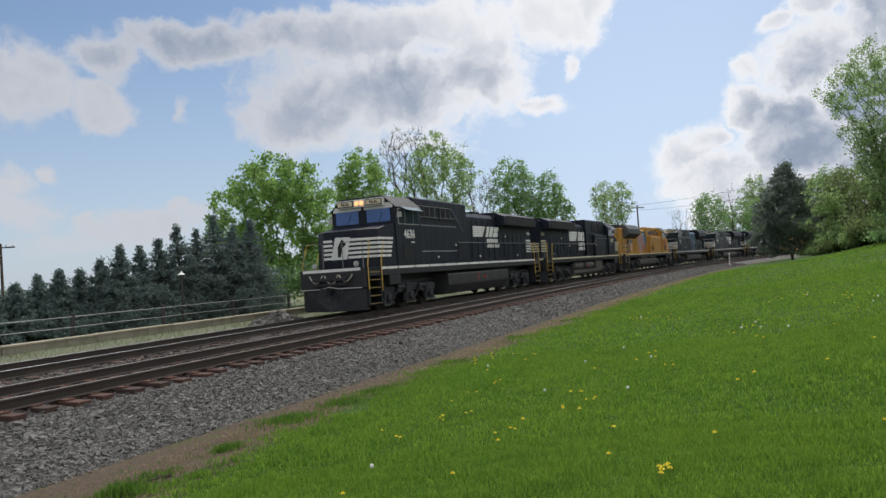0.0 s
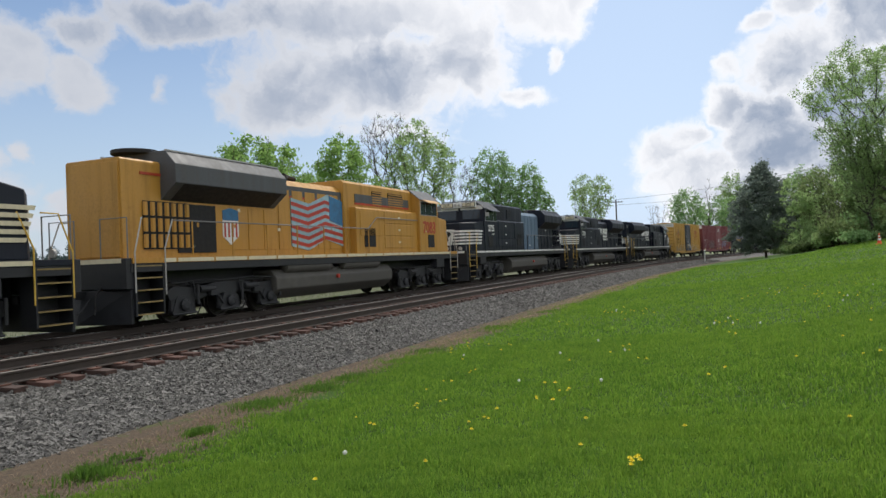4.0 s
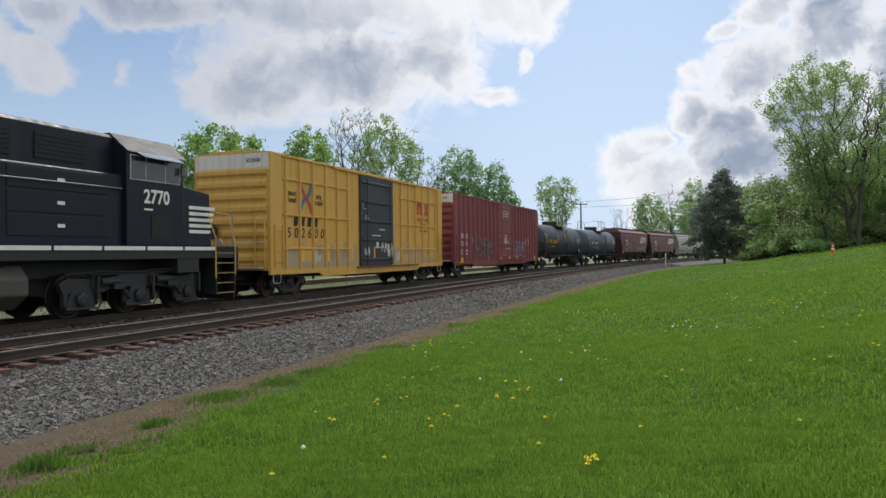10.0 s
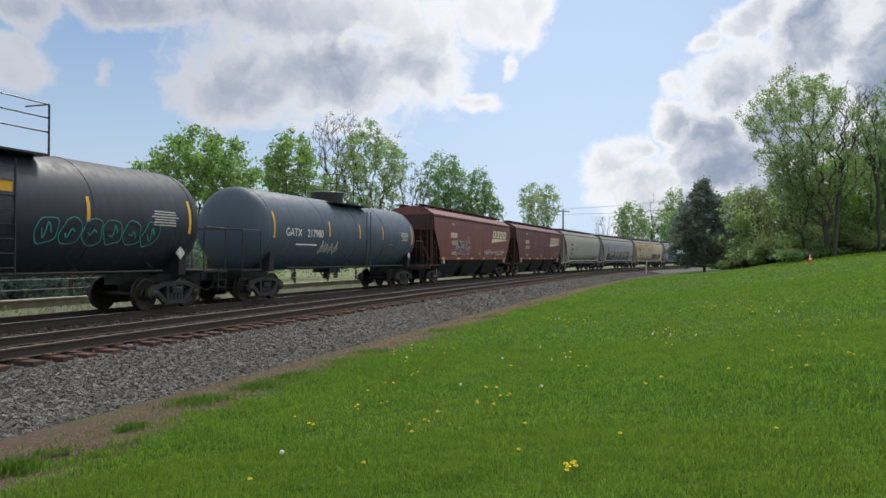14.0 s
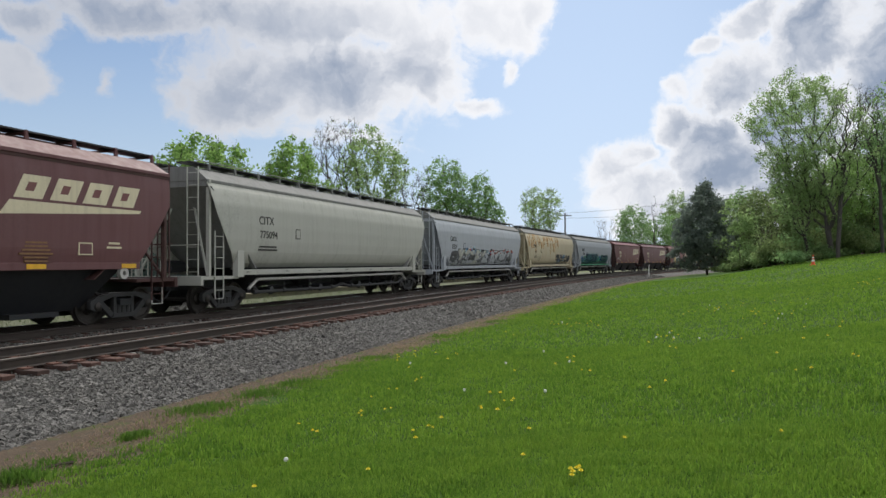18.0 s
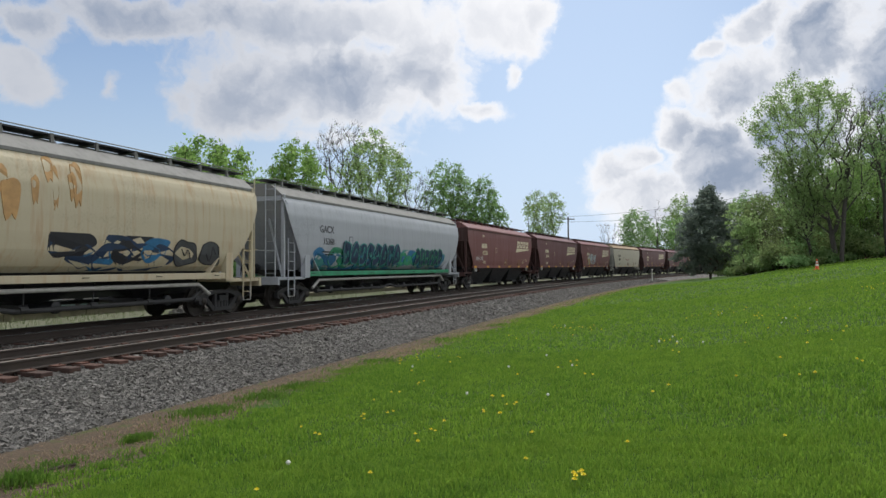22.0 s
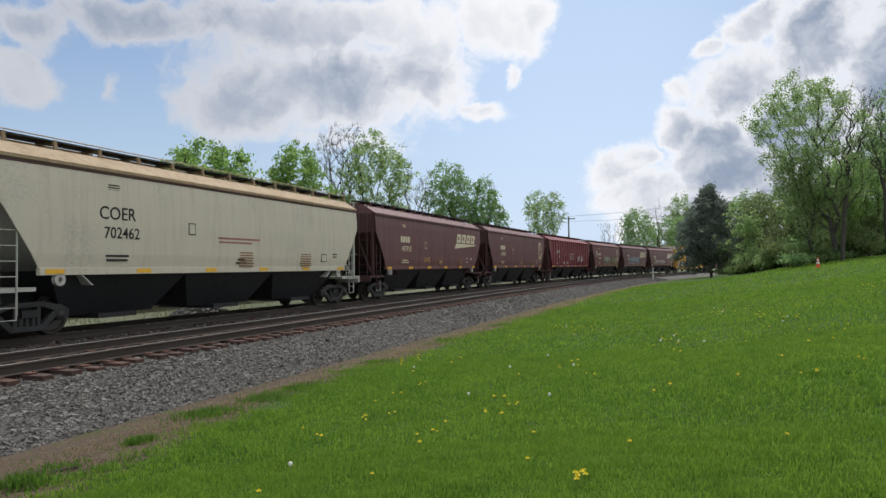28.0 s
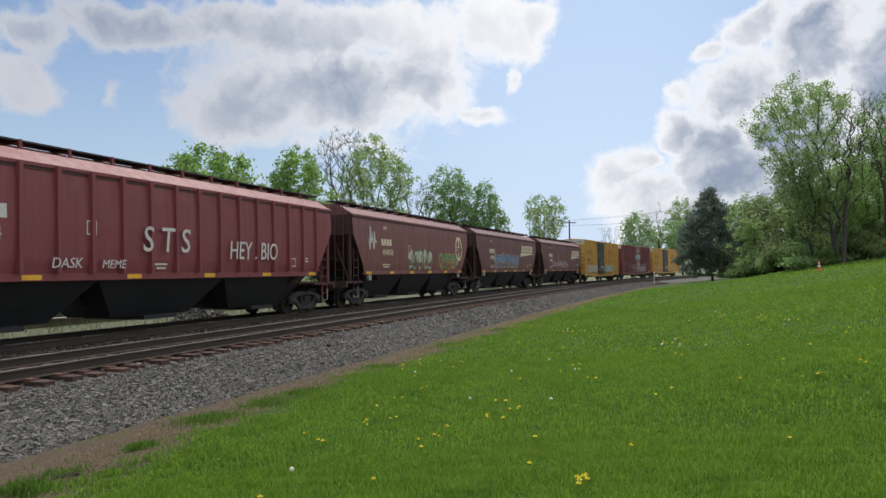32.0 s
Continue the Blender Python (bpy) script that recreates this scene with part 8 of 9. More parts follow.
def hopper(label, L, style, body, endm, roofm, number, mark, seed, railing=True, sillm=None, truckm=None, marks=""):
    """A covered hopper. style: grain (three bays, raked flat sides), pipe (rounded, pneumatic outlets), ribbed (posts outside)."""
    X = lambda o: L / 2 - o
    ob = thing("covered_hopper", label, "covered hopper", "covered hoppers in the train")
    if style == "pipe":
        prof = [(1.12, 1.34), (1.36, 1.55), (1.52, 1.9), (1.58, 2.3), (1.60, 2.8), (1.58, 3.4), (1.48, 3.85), (1.36, 4.08)]
        o0, slope, zs = 0.85, 1.55, 3.9
        sill0, sill1 = 1.16, 1.34
    else:
        prof = [(1.50, 1.56), (1.555, 1.9), (1.575, 2.7), (1.55, 3.5), (1.50, 4.0)]
        o0, slope, zs = 0.95, 1.12, 3.15
        sill0, sill1 = 1.40, 1.57
    skin, cut = hopper_shell(ob, L, o0, slope, prof, body, endm, roofm, zs)
    sillm = sillm or body
    zt = prof[-1][1]
    for s in (-1, 1):
        part("side_sill", Geo().box(X(L - o0 - slope - 0.0), X(o0 + slope), s * (1.42 if style != "pipe" else 1.38), s * (1.53 if style != "pipe" else 1.50), sill0, sill1), sillm, ob, bevel=0.01)
        part("roof_edge", Geo().box(X(L - o0), X(o0), s * (prof[-1][0] - 0.02), s * (prof[-1][0] + 0.05), zt - 0.06, zt + 0.03), roofm, ob, bevel=0.01)
    for s in (-1, 1):
        part("roof_gutter", Geo().box(X(L - o0 + 0.02), X(o0 - 0.02), s * (prof[-1][0] - 0.01), s * (prof[-1][0] + 0.028), zt - 0.135, zt - 0.07), M_HOPDARK if style != "pipe" else M_HOPROOF, ob)
        if style == "grain":
            for o in (o0 + slope + 0.55, L - o0 - slope - 0.55):
                # ringed jacking lug under the sill
                part("jacking_lug", Geo().lathe([(0.06, s * 1.42), (0.06, s * 1.53), (0.15, s * 1.53), (0.15, s * 1.42)], 14, "y", (X(o), 0, 1.30)), M_GREYRAIL, ob)
            for o in (L * 0.52, L * 0.72):
                fine_print(ob, X(o), 2.02, skin(1.9) + 0.002, M_FADEDSTENCIL, s, 6, 1.0, 0.04, seed + 9)
    # roof walk and hatches
    walkway = Geo()
    for y in (-0.62, 0.62):
        walkway.box(X(L - o0 + 0.1), X(o0 - 0.1), y - 0.28, y + 0.28, zt + 0.56, zt + 0.60)
    part("running_board", walkway, M_DARKRAIL, ob)
    o = o0 + 0.7
    brace = mesh_from(Geo().box(-0.025, 0.025, -0.95, 0.95, 0.50, 0.555).box(-0.035, 0.035, 0.90, 0.96, 0.33, 0.60).box(-0.035, 0.035, -0.96, -0.90, 0.33, 0.60)
                      .box(-0.05, 0.05, 0.94, 0.965, 0.30, 0.48).box(-0.05, 0.05, -0.965, -0.94, 0.30, 0.48), "board_bracket", roofm)
    while o < L - o0:
        part("board_bracket", brace, None, ob, at=pose(X(o), 0, zt))
        o += 1.35
    o = o0 + 1.2
    while o < L - o0 - 1.8:
        part("hatch_cover", Geo().box(X(o + 2.6), X(o), -0.32, 0.32, zt + 0.45, zt + 0.56), roofm, ob, bevel=0.02)
        o += 2.8
    if railing:
        for s in (-1, 1):
            g = Geo().rod((X(o0), s * 0.95, zt + 0.64), (X(L - o0), s * 0.95, zt + 0.64), 0.016, 5)
            part("roof_rail", g, roofm, ob)
    # bays
    bays = 3 if style != "pipe" else 4
    a, b = o0 + slope + 0.5, L - o0 - slope - 0.5
    w = (b - a) / bays
    for k in range(bays):
        c = a + w * (k + 0.5)
        zt2, zb = (sill0 + 0.1, 0.40) if style != "pipe" else (1.40, 0.62)
        ht, hb = w * 0.52, (1.5 if style != "pipe" else 0.30)
        yt2, yb2 = 1.38, (0.75 if style != "pipe" else 0.30)
        v = [(X(c) + sx * ht, sy * yt2, zt2) for sx in (-1, 1) for sy in (-1, 1)] + [(X(c) + sx * hb, sy * yb2, zb) for sx in (-1, 1) for sy in (-1, 1)]
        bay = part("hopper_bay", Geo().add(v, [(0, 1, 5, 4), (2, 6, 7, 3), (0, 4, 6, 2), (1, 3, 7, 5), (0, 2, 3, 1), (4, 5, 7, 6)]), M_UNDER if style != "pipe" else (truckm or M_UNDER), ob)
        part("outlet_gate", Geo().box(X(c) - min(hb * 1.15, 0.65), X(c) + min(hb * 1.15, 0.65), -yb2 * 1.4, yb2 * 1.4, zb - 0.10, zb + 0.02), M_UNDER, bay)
        if style == "pipe":
            part("outlet_pipe", Geo().pipe([(X(c), -1.2, 0.58), (X(c), 1.15, 0.58)], 0.10, 8).lathe([(0.15, 1.12), (0.15, 1.2), (0.05, 1.22)], 10, "y", (X(c), 0, 0.58)), truckm or M_UNDER, bay)
    part("centre_sill", Geo().box(X(L - 0.4), X(0.4), -0.28, 0.28, 0.72, 1.08), M_UNDER, ob)
    if style == "pipe":
        for s in (-1, 1):
            part("air_line", Geo().pipe([(X(a + 0.2), s * 1.32, 0.70), (X(a + 0.7), s * 1.32, 1.0), (X(b - 0.7), s * 1.32, 1.0), (X(b - 0.2), s * 1.32, 0.70)], 0.055, 8), M_GREYRAIL, ob)
            part("jacking_pad", Geo().box(X(o0 + slope + 0.15), X(o0 + slope - 0.2), s * 1.34, s * 1.54, 1.10, 1.95), body, ob, bevel=0.01)
            part("jacking_pad", Geo().box(X(L - o0 - slope + 0.2), X(L - o0 - slope - 0.15), s * 1.34, s * 1.54, 1.10, 1.95), body, ob, bevel=0.01)
            low = [(X(a + 0.4), s * 1.22, 0.86), (X(a + 0.9), s * 1.22, 0.56), (X((a + b) / 2 - 0.8), s * 1.22, 0.54), (X((a + b) / 2), s * 1.22, 0.66), (X((a + b) / 2 + 0.8), s * 1.22, 0.54), (X(b - 0.9), s * 1.22, 0.56), (X(b - 0.4), s * 1.22, 0.86)]
            part("discharge_line", Geo().pipe(low, 0.06, 8), M_TRUCK, ob)
            for k in range(8):
                x = X(a + 0.7 + (b - a - 1.4) * k / 7)
                part("pipe_hanger", Geo().rod((x, s * 1.22, 0.56), (x, s * 1.26, 1.2), 0.018, 5).rod((x - 0.1, s * 1.22, 0.57), (x + 0.1, s * 1.22, 0.57), 0.085, 8), M_TRUCK, ob)
            g = Geo()
            for k in range(7):
                x = X(a + (b - a) * k / 6)
                g.rod((x, s * 1.53, sill0 + 0.10), (x + 0.2, s * 1.53, sill0 + 0.10), 0.014, 4)
            part("sill_handles", g, M_VENT, ob)
    # ends: platform, ladders, posts, brake gear
    for e in (1, -1):
        E = lambda q: e * (L / 2 - q)
        lo, hi = (lambda p, q: (min(E(p), E(q)), max(E(p), E(q))))(0.55, o0 + slope)
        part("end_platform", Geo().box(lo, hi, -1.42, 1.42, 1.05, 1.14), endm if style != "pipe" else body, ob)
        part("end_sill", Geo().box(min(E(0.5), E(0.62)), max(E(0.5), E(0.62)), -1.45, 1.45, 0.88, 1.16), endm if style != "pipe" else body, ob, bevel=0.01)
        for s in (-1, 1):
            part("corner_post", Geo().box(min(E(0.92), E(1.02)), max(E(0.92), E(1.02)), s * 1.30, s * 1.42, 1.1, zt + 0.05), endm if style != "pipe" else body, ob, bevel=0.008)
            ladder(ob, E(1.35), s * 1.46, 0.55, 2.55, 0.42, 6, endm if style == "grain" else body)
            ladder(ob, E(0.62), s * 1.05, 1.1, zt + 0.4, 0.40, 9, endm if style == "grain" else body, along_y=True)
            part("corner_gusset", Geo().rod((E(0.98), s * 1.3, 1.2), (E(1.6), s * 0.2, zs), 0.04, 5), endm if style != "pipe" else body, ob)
            part("stirrup_step", Geo().pipe([(E(1.15), s * 1.46, 0.9), (E(1.15), s * 1.46, 0.45), (E(1.55), s * 1.46, 0.45), (E(1.55), s * 1.46, 0.9)], 0.018, 5), M_GREYRAIL, ob)
        part("brake_cylinder", Geo().rod((E(1.3), -0.5, 1.45), (E(2.0), -0.5, 1.45), 0.2, 10), M_UNDER, ob)
        part("end_rail", Geo().rod((E(0.6), -1.35, 2.1), (E(0.6), 1.35, 2.1), 0.018, 5), endm if style != "pipe" else body, ob)
    t1 = freight_truck(ob, X(2.15))
    freight_truck(ob, X(L - 2.15))
    couplers(ob, L)
    if style == "ribbed":
        n = 17
        rib_me = mesh_from(Geo().add([(-0.07, 1.50, 1.58), (0.07, 1.50, 1.58), (0.05, 1.66, 1.58), (-0.05, 1.66, 1.58), (-0.07, 1.48, 4.0), (0.07, 1.48, 4.0), (0.05, 1.63, 4.0), (-0.05, 1.63, 4.0)],
                                     [(0, 1, 2, 3), (7, 6, 5, 4), (0, 4, 5, 1), (1, 5, 6, 2), (2, 6, 7, 3), (3, 7, 4, 0)]), "rib", body)
        for s in (1, -1):
            for k in range(n):
                part("rib", rib_me, None, ob, at=pose(X(o0 + slope + 0.15 + (L - 2 * (o0 + slope) - 0.3) * k / (n - 1)), 0, 0, 0, 0, 0 if s > 0 else 180))
    # lettering
    if style == "pipe":
        letter(ob, number, X(3.9), 2.5, skin(2.5), 0.36, mark)
        if marks:
            letter(ob, marks, X(3.75), 2.97, skin(2.97), 0.40, mark)
        for i in range(0 if marks else 4):
            plate(ob, "mark_bar", rect(0.20, 0.28), X(3.5 + 0.28 * i), 2.97, skin(2.97), mark)
        fine_print(ob, X(3.9), 2.1, skin(2.1) + 0.006, mark, 1, 2, 1.2, 0.05, seed)
        plate(ob, "data_box", rect(0.32, 0.36), X(5.8), 2.6, skin(2.6), mark)
        plate(ob, "data_box_field", rect(0.26, 0.30), X(5.8), 2.6, skin(2.6) + 0.004, body)
    else:
        letter(ob, number, X(4.45), 2.42, skin(2.42), 0.40, mark)
        if marks:
            letter(ob, marks, X(4.3), 2.90, skin(2.9), 0.46, mark)
        for i in range(0 if marks else 4):
            plate(ob, "mark_bar", [(-0.11, 0), (0.11, 0), (0.11, 0.30), (-0.11, 0.30)], X(3.85 + 0.30 * i), 2.75, skin, mark)
        fine_print(ob, X(4.3), 1.86, skin(1.9), mark, 1, 2, 0.9, 0.05, seed)
        fine_print(ob, X(4.2), 3.62, skin(3.55), mark, 1, 4, 0.55, 0.03, seed + 1)
        plate(ob, "data_box", rect(0.30, 0.34), X(7.1), 2.66, skin(2.66), mark)
        plate(ob, "data_box_field", rect(0.24, 0.28), X(7.1), 2.66, skin(2.66) + 0.004, body)
        plate(ob, "data_box", rect(0.42, 0.30), X(L - 3.9), 1.90, skin(1.9), mark)
        plate(ob, "data_box_field", rect(0.36, 0.24), X(L - 3.9), 1.90, skin(1.9) + 0.004, body)
        fine_print(ob, X(9.5), 1.8, skin(1.8), mark, 1, 2, 0.5, 0.05, seed + 2)
        fine_print(ob, X(L - 3.0), 2.05, skin(2.0), mark, 1, 2, 0.5, 0.05, seed + 3)
        for k in range(6):
            plate(ob, "amber_reflector", rect(0.5, 0.11), X(o0 + slope + 0.4 + (L - 2 * (o0 + slope) - 0.8) * k / 5), 1.485, 1.532, M_ORANGE)
    return ob, skin


def slanted_mark(ob, L, skin, material=M_CREAM):
    """The railway's slanted mark as four plain blocks over a wedge."""
    x = L / 2 - (L - 4.2)
    for i in range(4):
        p = -1.65 + i * 0.92
        plate(ob, "logo_block", [(p, 0), (p + 0.72, 0), (p + 0.98, 0.52), (p + 0.26, 0.52)], x, 2.98, skin, material)
        plate(ob, "logo_gap", [(p + 0.28, 0.16), (p + 0.50, 0.16), (p + 0.60, 0.36), (p + 0.38, 0.36)], x, 2.98, lambda z: skin(z) + 0.004, M_HOPRED)
    plate(ob, "logo_wedge", [(-2.0, -0.38), (2.05, -0.14), (2.12, -0.06), (-1.75, -0.06)], x, 2.98, skin, material)


def round_mark(ob, L, skin, material=M_CREAM):
    """A round cross emblem."""
    x, m = L / 2 - (L - 2.7), 22
    ring = [(math.cos(6.283 * j / m) * 0.62, 0.74 * math.sin(6.283 * j / m)) for j in range(m)]
    plate(ob, "emblem_disc", ring, x, 2.85, skin, material)
    for a, b in ((1, 1), (1, -1), (-1, 1), (-1, -1)):
        plate(ob, "emblem_quarter", [(a * 0.09, b * 0.10), (a * 0.48, b * 0.10), (a * 0.34, b * 0.40), (a * 0.09, b * 0.58)], x, 2.85, lambda z: skin(z) + 0.004, M_HOPRED)
    plate(ob, "emblem_bar", rect(1.15, 0.10), x, 2.85, lambda z: skin(z) + 0.006, M_HOPRED)


def grain(label, L, number, seed, body=M_HOPRED, emblem="slant"):
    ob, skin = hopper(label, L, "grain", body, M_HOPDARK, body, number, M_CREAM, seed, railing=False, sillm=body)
    (slanted_mark if emblem == "slant" else round_mark)(ob, L, skin)
    return ob, skin


# ---- the consist, head to tail ----
LEN = [b - a for a, b in zip(CUTS, CUTS[1:])]
CARS = []  # thing, half the distance between truck centres, turned round


def add(ob, base, turned=False):
    CARS.append((ob, base, turned))
    return ob


add(locomotive("black leading locomotive with white nose stripes and lit headlights", LEN[0], "ge", "4636", 1, lit=True, wings=(15.6, LEN[0] - 1.1), logo_at=14.4), LEN[0] / 2 - 4.6)
add(locomotive("dusty black locomotive running long hood first", LEN[1], "ge", "7639", -1, trim=M_CREAM, wings=(15.0, LEN[1] - 1.6), logo_at=12.7), LEN[1] / 2 - 4.6, True)
up = add(locomotive("yellow and grey locomotive with a faded flag on its flank", LEN[2], "emd", "7083", -1, body=M_YELLOW, roof=M_LOCOGREY, trim=M_CREAM, logo=False, road="yellow", steps_mat=M_GREYRAIL), LEN[2] / 2 - 4.6, True)
union_details(up, LEN[2], -1)
add(locomotive("black locomotive with blue-grey replacement hood panels", LEN[3], "emd", "2725", 1, blue=True, logo=False), LEN[3] / 2 - 4.6)
add(locomotive("black locomotive with white stripes and flank emblem", LEN[4], "emd", "2758", 1), LEN[4] / 2 - 4.6)
add(locomotive("black locomotive turned round at the end of the engines", LEN[5], "emd", "2770", -1), LEN[5] / 2 - 4.6, True)
add(yellow_box("yellow boxcar with a navy plug door and worn lower panels", LEN[6], "502600", 3), LEN[6] / 2 - 2.75)
add(maroon_box("maroon ribbed boxcar with white numbers and scrawls", LEN[7], "71376", 5), LEN[7] / 2 - 2.75)
tk = add(tank_car("matt black tank car with amber marks and teal graffiti", LEN[8], M_TANKBLACK, M_ORANGE, "685537", 7), LEN[8] / 2 - 2.35)
scrawl(tk, LEN[8] / 2 - 12.1, 1.75, lambda z: math.sqrt(max(0.01, 2.25 - (z - 2.52) ** 2)) + 0.004, 4.0, 0.72, M_TEAL, 1, 71, 6, M_TANKBLACK)
tk = add(tank_car("blue-grey tank car with white lettering and streaks", LEN[9], M_TANKGREY, M_WHITE, "217980", 8, True, "GATX"), LEN[9] / 2 - 2.35)
scrawl(tk, LEN[9] / 2 - 6.4, 1.6, lambda z: math.sqrt(max(0.01, 2.25 - (z - 2.52) ** 2)) + 0.004, 1.6, 0.6, M_SPWHITE, 1, 72, 4)

RED = "oxide-red covered grain hopper with "
h, sk = grain(RED + "pale outlined graffiti and white scrawls", LEN[10], "483166", 20)
add(h, LEN[10] / 2 - 2.15)
scrawl(h, LEN[10] / 2 - 5.9, 1.65, sk, 3.0, 1.0, M_SPWHITE, 1, 73, 5, M_SPBLACK)
scrawl(h, LEN[10] / 2 - 13.2, 1.62, sk, 5.0, 0.55, M_SPWHITE, 1, 74, 12)
h, sk = grain(RED + "amber sill marks and white number", LEN[11], "487434", 22, M_HOPRED2)
add(h, LEN[11] / 2 - 2.15)
h, sk = hopper("light grey rounded hopper with black lettering", LEN[12], "pipe", M_HOPGREY, M_HOPROOF, M_HOPROOF, "775094", M_VENT, 24, marks="CITX")
add(h, LEN[12] / 2 - 2.15)
h, sk = hopper("pale blue-grey rounded hopper with smeared graffiti", LEN[13], "pipe", M_HOPWHITE, M_HOPWHITE, M_HOPROOF, "15327", M_VENT, 26, marks="GACX")
add(h, LEN[13] / 2 - 2.15)
spray_bands(h, LEN[13] / 2 - 10.6, 1.42, sk, 13.4, 0.85, [M_LOCOGREY, M_SMOKE, M_HOPWHITE, M_SMOKE, M_LOCOGREY, M_HOPWHITE], 1, 75, 44)
block_piece(h, LEN[13] / 2 - 7.4, 1.42, lambda z: sk(z) + 0.04, 5.6, 0.96, M_HOPGREY, M_LOCOGREY, 1, 76, 5)
block_piece(h, LEN[13] / 2 - 14.0, 1.42, lambda z: sk(z) + 0.04, 5.4, 0.98, M_HOPWHITE, M_LOCOGREY, 1, 77, 5)
speckle(h, LEN[13] / 2 - 11.6, 2.12, lambda z: sk(z) + 0.05, 11.4, 0.36, [M_SPRED, M_SPPALE, M_SPWHITE, M_SPROSE, M_SPBLUE, M_LOCOGREY], 1, 78, 74)
h, sk = hopper("buff rounded hopper streaked with orange rust", LEN[14], "pipe", M_HOPBUFF, M_HOPBUFF, M_HOPROOF, "574", M_VENT, 28, marks="MWCX")
add(h, LEN[14] / 2 - 2.15)
rq = random.Random(5)
for k in range(34):
    p, top, ln, w = rq.uniform(1.6, 12.5), rq.uniform(3.2, 4.0), rq.uniform(0.3, 1.0), rq.uniform(0.07, 0.24)
    plate(h, "rust_streak", smooth_line([(-w, 0), (-w * 0.9, -ln * 0.5), (-w * 0.5, -ln), (w * 0.1, -ln * 0.8), (w * 0.5, -ln * 0.95), (w * 0.9, -ln * 0.4), (w, 0), (0.3 * w, 0.12), (-0.4 * w, 0.05)], True, 2), LEN[14] / 2 - p, top, sk, M_RUSTWASH, 1, 0.004 + 0.0005 * k)
spray_bands(h, LEN[14] / 2 - 13.9, 1.42, sk, 3.6, 0.9, [M_NAVY, M_SPBLACK, M_NAVY, M_SPBLUE], 1, 78, 14)
scrawl(h, LEN[14] / 2 - 16.9, 1.5, lambda z: sk(z) + 0.02, 2.2, 0.8, M_SPBLACK, 1, 79, 2, M_LOCOGREY)
scrawl(h, LEN[14] / 2 - 5.2, 1.6, sk, 1.2, 0.6, M_SPBLACK, 1, 80, 2)
h, sk = hopper("pale blue-grey rounded hopper with a long blue-green mural", LEN[15], "pipe", M_HOPWHITE, M_HOPWHITE, M_HOPROOF, "15368", M_VENT, 30, sillm=M_SPGREEN, marks="GACX")
add(h, LEN[15] / 2 - 2.15)
spray_bands(h, LEN[15] / 2 - 10.4, 1.40, sk, 14.4, 0.95, [M_SPBLUE, M_TEAL, M_SPBLUE, M_SPGREEN], 1, 81, 46)
scrawl(h, LEN[15] / 2 - 8.0, 1.5, lambda z: sk(z) + 0.08, 6.0, 1.1, M_TEAL, 1, 82, 8, M_NAVY)
scrawl(h, LEN[15] / 2 - 15.0, 1.5, lambda z: sk(z) + 0.08, 4.0, 1.0, M_SPGREEN, 1, 83, 6, M_NAVY)
h, sk = grain(RED + "white number and a small scrawl", LEN[16], "487266", 32)
add(h, LEN[16] / 2 - 2.15)
scrawl(h, LEN[16] / 2 - 3.2, 1.85, sk, 1.5, 0.42, M_SPWHITE, 1, 84, 6)
h, sk = grain("dull plum-red covered grain hopper with white number", LEN[17], "491546", 34, M_HOPRED2)
add(h, LEN[17] / 2 - 2.15)
h, sk = grain(RED + "a bright yellow and blue graffiti piece", LEN[18], "498223", 36)
add(h, LEN[18] / 2 - 2.15)
scrawl(h, LEN[18] / 2 - 6.2, 1.62, sk, 3.8, 1.35, M_SPWHITE, 1, 85, 6, M_SPPALE)
scrawl(h, LEN[18] / 2 - 4.8, 1.62, lambda z: sk(z) + 0.015, 1.2, 0.8, M_SPBLUE, 1, 86, 2, M_SAFETY)
h, sk = hopper("cream covered hopper with a dusty tan roof edge", LEN[19], "grain", M_HOPCREAM, M_HOPGREY, M_TAN, "702462", M_VENT, 38, marks="COER")
add(h, LEN[19] / 2 - 2.15)
plate(h, "red_notice", rect(2.2, 0.06), LEN[19] / 2 - 9.4, 2.45, sk, M_SPROSE)
plate(h, "red_notice", rect(1.7, 0.05), LEN[19] / 2 - 9.2, 2.33, sk, M_SPROSE)
h, sk = grain("dull plum-red covered grain hopper with slanted emblem", LEN[20], "497918", 40, M_HOPRED2)
add(h, LEN[20] / 2 - 2.15)
scrawl(h, LEN[20] / 2 - 7.3, 1.75, sk, 0.9, 0.35, M_SAFETY, 1, 87, 3)
h, sk = grain("dull plum-red covered grain hopper with round cross emblem", LEN[21], "475869", 42, M_HOPRED2, "round")
add(h, LEN[21] / 2 - 2.15)
h, sk = hopper("red ribbed hopper with white hand-sprayed words", LEN[22], "ribbed", M_BOXMAROON, M_HOPDARK, M_BOXMAROON, "044", M_SPWHITE, 44, railing=False)
add(h, LEN[22] / 2 - 2.15)
Xr = lambda o: LEN[22] / 2 - o
letter(h, "S T S", Xr(9.6), 2.42, 1.665, 0.95, M_SPWHITE, 1, 0.1, 0.95, weight=0.004)
letter(h, "HEY . BIO", Xr(13.7), 2.22, 1.665, 0.80, M_SPWHITE, 1, 0.1, 0.8, weight=0.004)
letter(h, "DASK", Xr(6.3), 1.80, 1.665, 0.34, M_SPWHITE, 1, 0.2, weight=0.0)
letter(h, "MEME", Xr(7.7), 1.78, 1.665, 0.30, M_SPWHITE, 1, 0.2, weight=0.0)
h, sk = grain(RED + "round emblem and green sprayed letters", LEN[23], "404078", 46, M_HOPRED, "round")
add(h, LEN[23] / 2 - 2.15)
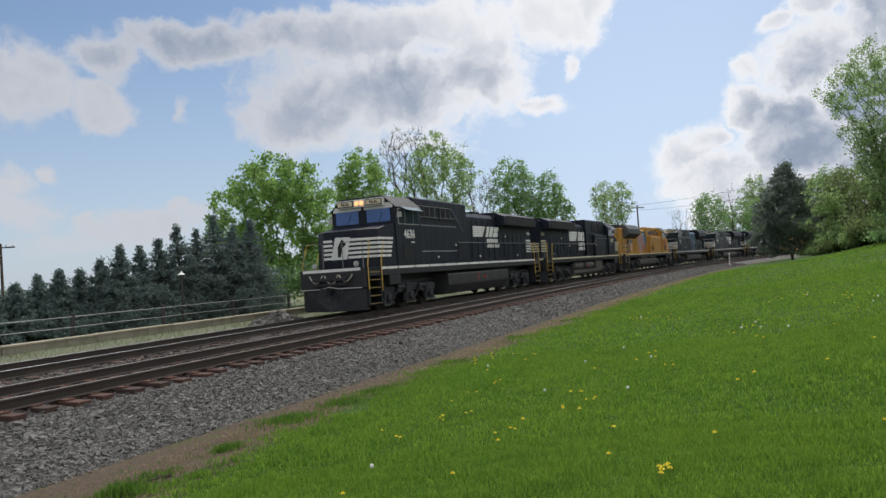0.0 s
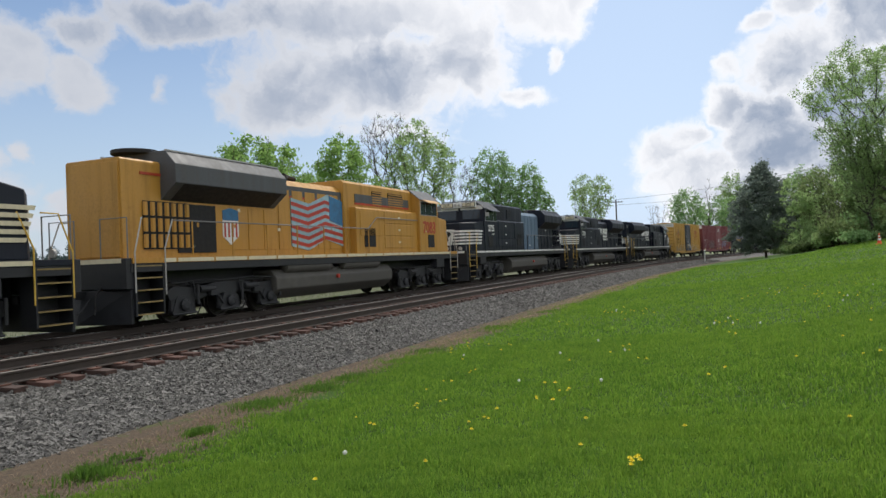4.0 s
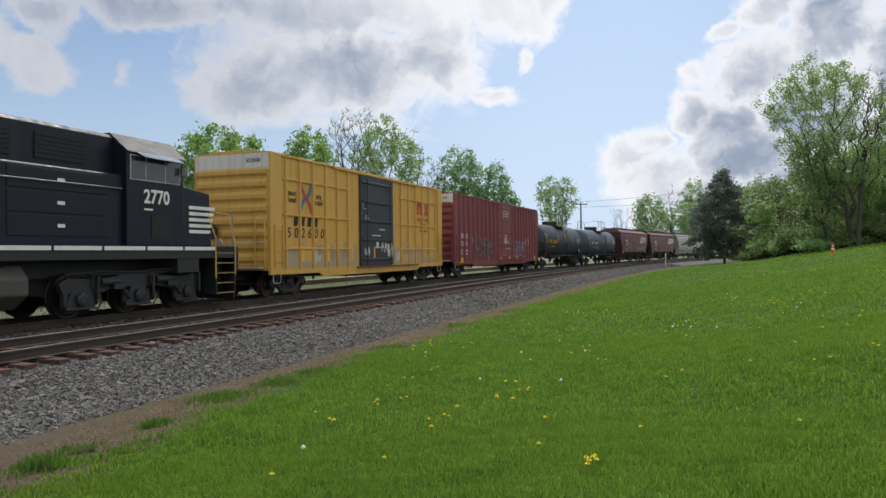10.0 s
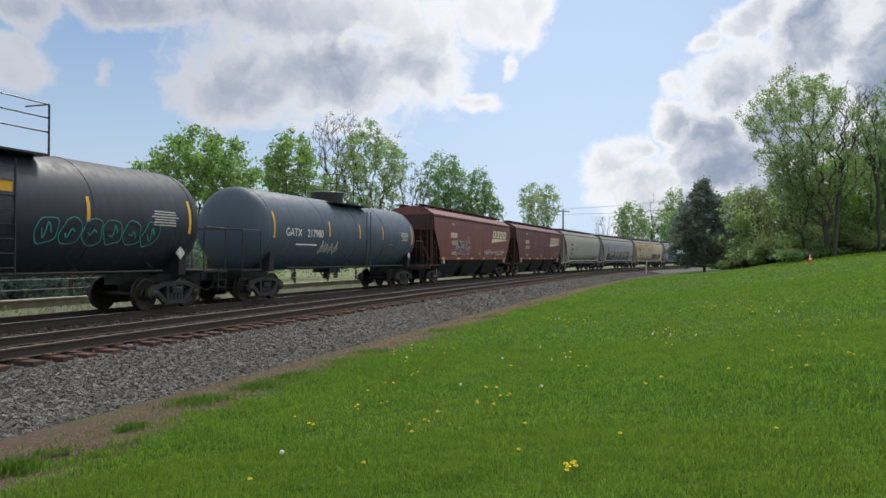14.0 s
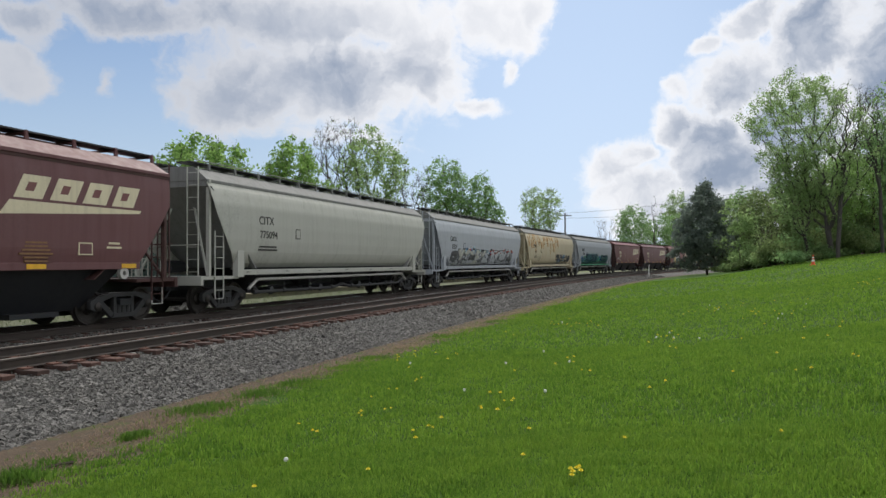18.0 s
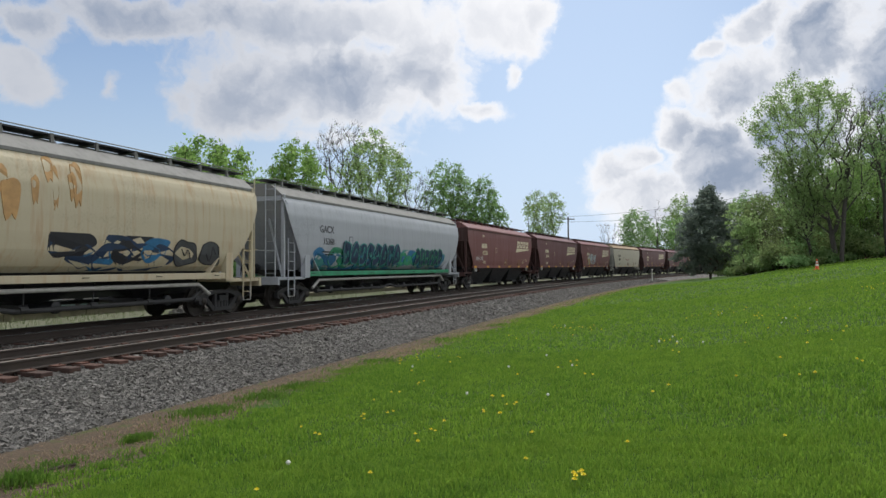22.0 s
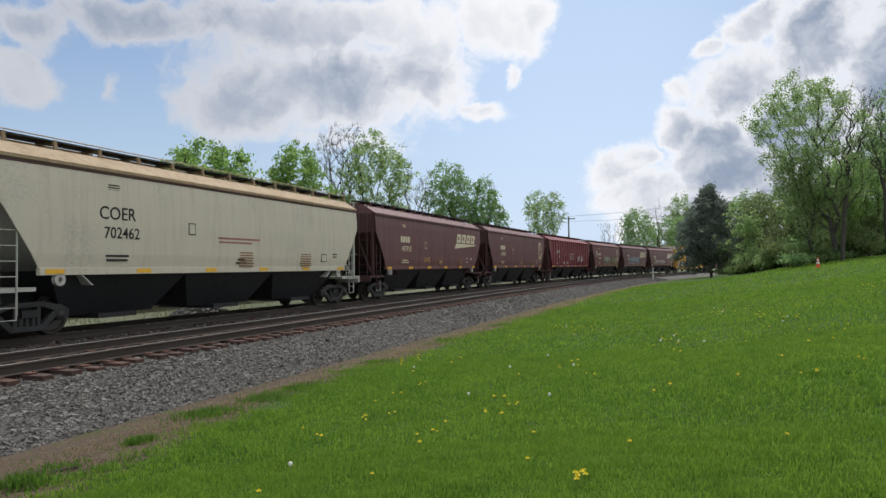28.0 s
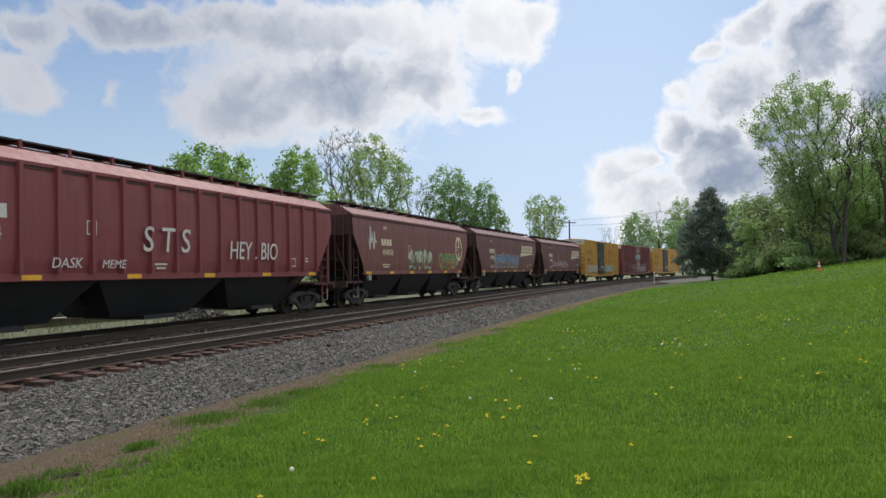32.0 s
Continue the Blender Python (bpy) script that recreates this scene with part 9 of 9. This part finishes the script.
scrawl(h, LEN[23] / 2 - 8.6, 1.6, sk, 3.4, 1.1, M_SPGREEN, 1, 88, 5, M_HOPCREAM)
scrawl(h, LEN[23] / 2 - 12.8, 1.6, sk, 2.8, 1.0, M_SAFETY, 1, 89, 4, M_SPGREEN)
scrawl(h, LEN[23] / 2 - 2.8, 2.5, sk, 0.8, 1.2, M_SPWHITE, 1, 90, 2)
h, sk = grain("dull plum-red covered grain hopper with blue bubble graffiti", LEN[24], "488210", 48, M_HOPRED2)
add(h, LEN[24] / 2 - 2.15)
scrawl(h, LEN[24] / 2 - 8.0, 1.65, sk, 6.5, 1.1, M_SPWHITE, 1, 91, 8, M_SPBLUE)
h, sk = grain("dull plum-red covered grain hopper with white graffiti", LEN[25], "489017", 50, M_HOPRED2)
add(h, LEN[25] / 2 - 2.15)
scrawl(h, LEN[25] / 2 - 8.0, 1.65, sk, 6.5, 0.9, M_SPWHITE, 1, 92, 9)
tail = add(yellow_box("yellow boxcar near the train's tail with a navy door", LEN[26], "504118", 9), LEN[26] / 2 - 2.75)
scrawl(tail, LEN[26] / 2 - 4.4, 1.1, 1.58, 4.8, 1.0, M_SPROSE, 1, 93, 7, M_SPWHITE)
scrawl(tail, LEN[26] / 2 - 13.6, 1.1, 1.58, 4.6, 1.0, M_SPGREEN, 1, 94, 7, M_SPWHITE)
tail = add(maroon_box("maroon ribbed boxcar near the train's tail with a cyan piece", LEN[27], "71402", 11), LEN[27] / 2 - 2.75)
scrawl(tail, LEN[27] / 2 - 10.9, 2.7, 1.62, 3.4, 1.1, M_SPBLUE, 1, 95, 4, M_SPPALE)
scrawl(tail, LEN[27] / 2 - 11.5, 1.1, 1.66, 9.0, 1.1, M_SPWHITE, 1, 96, 12, None, True)
add(yellow_box("yellow boxcar at the visible end of the train", LEN[28], "506233", 13), LEN[28] / 2 - 2.75)


def motions():
    """The train rolls through along the far track; wheelsets turn while their car passes the lawn."""
    place = {}
    half = Matrix.Rotation(math.pi, 4, "Z")
    for i, (ob, base, turned) in enumerate(CARS):
        place[ob] = (i, -1 if turned else 1)
        walk(ob, [(t, car_pose(i, t, base) @ half if turned else car_pose(i, t, base)) for t in range(33)])
    for wheel, dx, r, ob in WHEELS:
        i, sense = place[ob]
        mid = (CUTS[i] + CUTS[i + 1]) / 2
        near = [k / FPS for k in range(32 * FPS + 1) if -46 < mid - run(k / FPS) < 34]
        if not near:
            near = [0.0, 1 / FPS]
        first = near[0]
        spin = lambda t: math.degrees((run(t) - run(first)) / r) * sense
        rows = [(t, pose(dx, 0, r, 0, spin(t), 0)) for t in near]
        rows = ([(0.0, rows[0][1])] if first > 0 else []) + rows + ([(32.0, rows[-1][1])] if near[-1] < 32 else [])
        walk(wheel, rows)


motions()
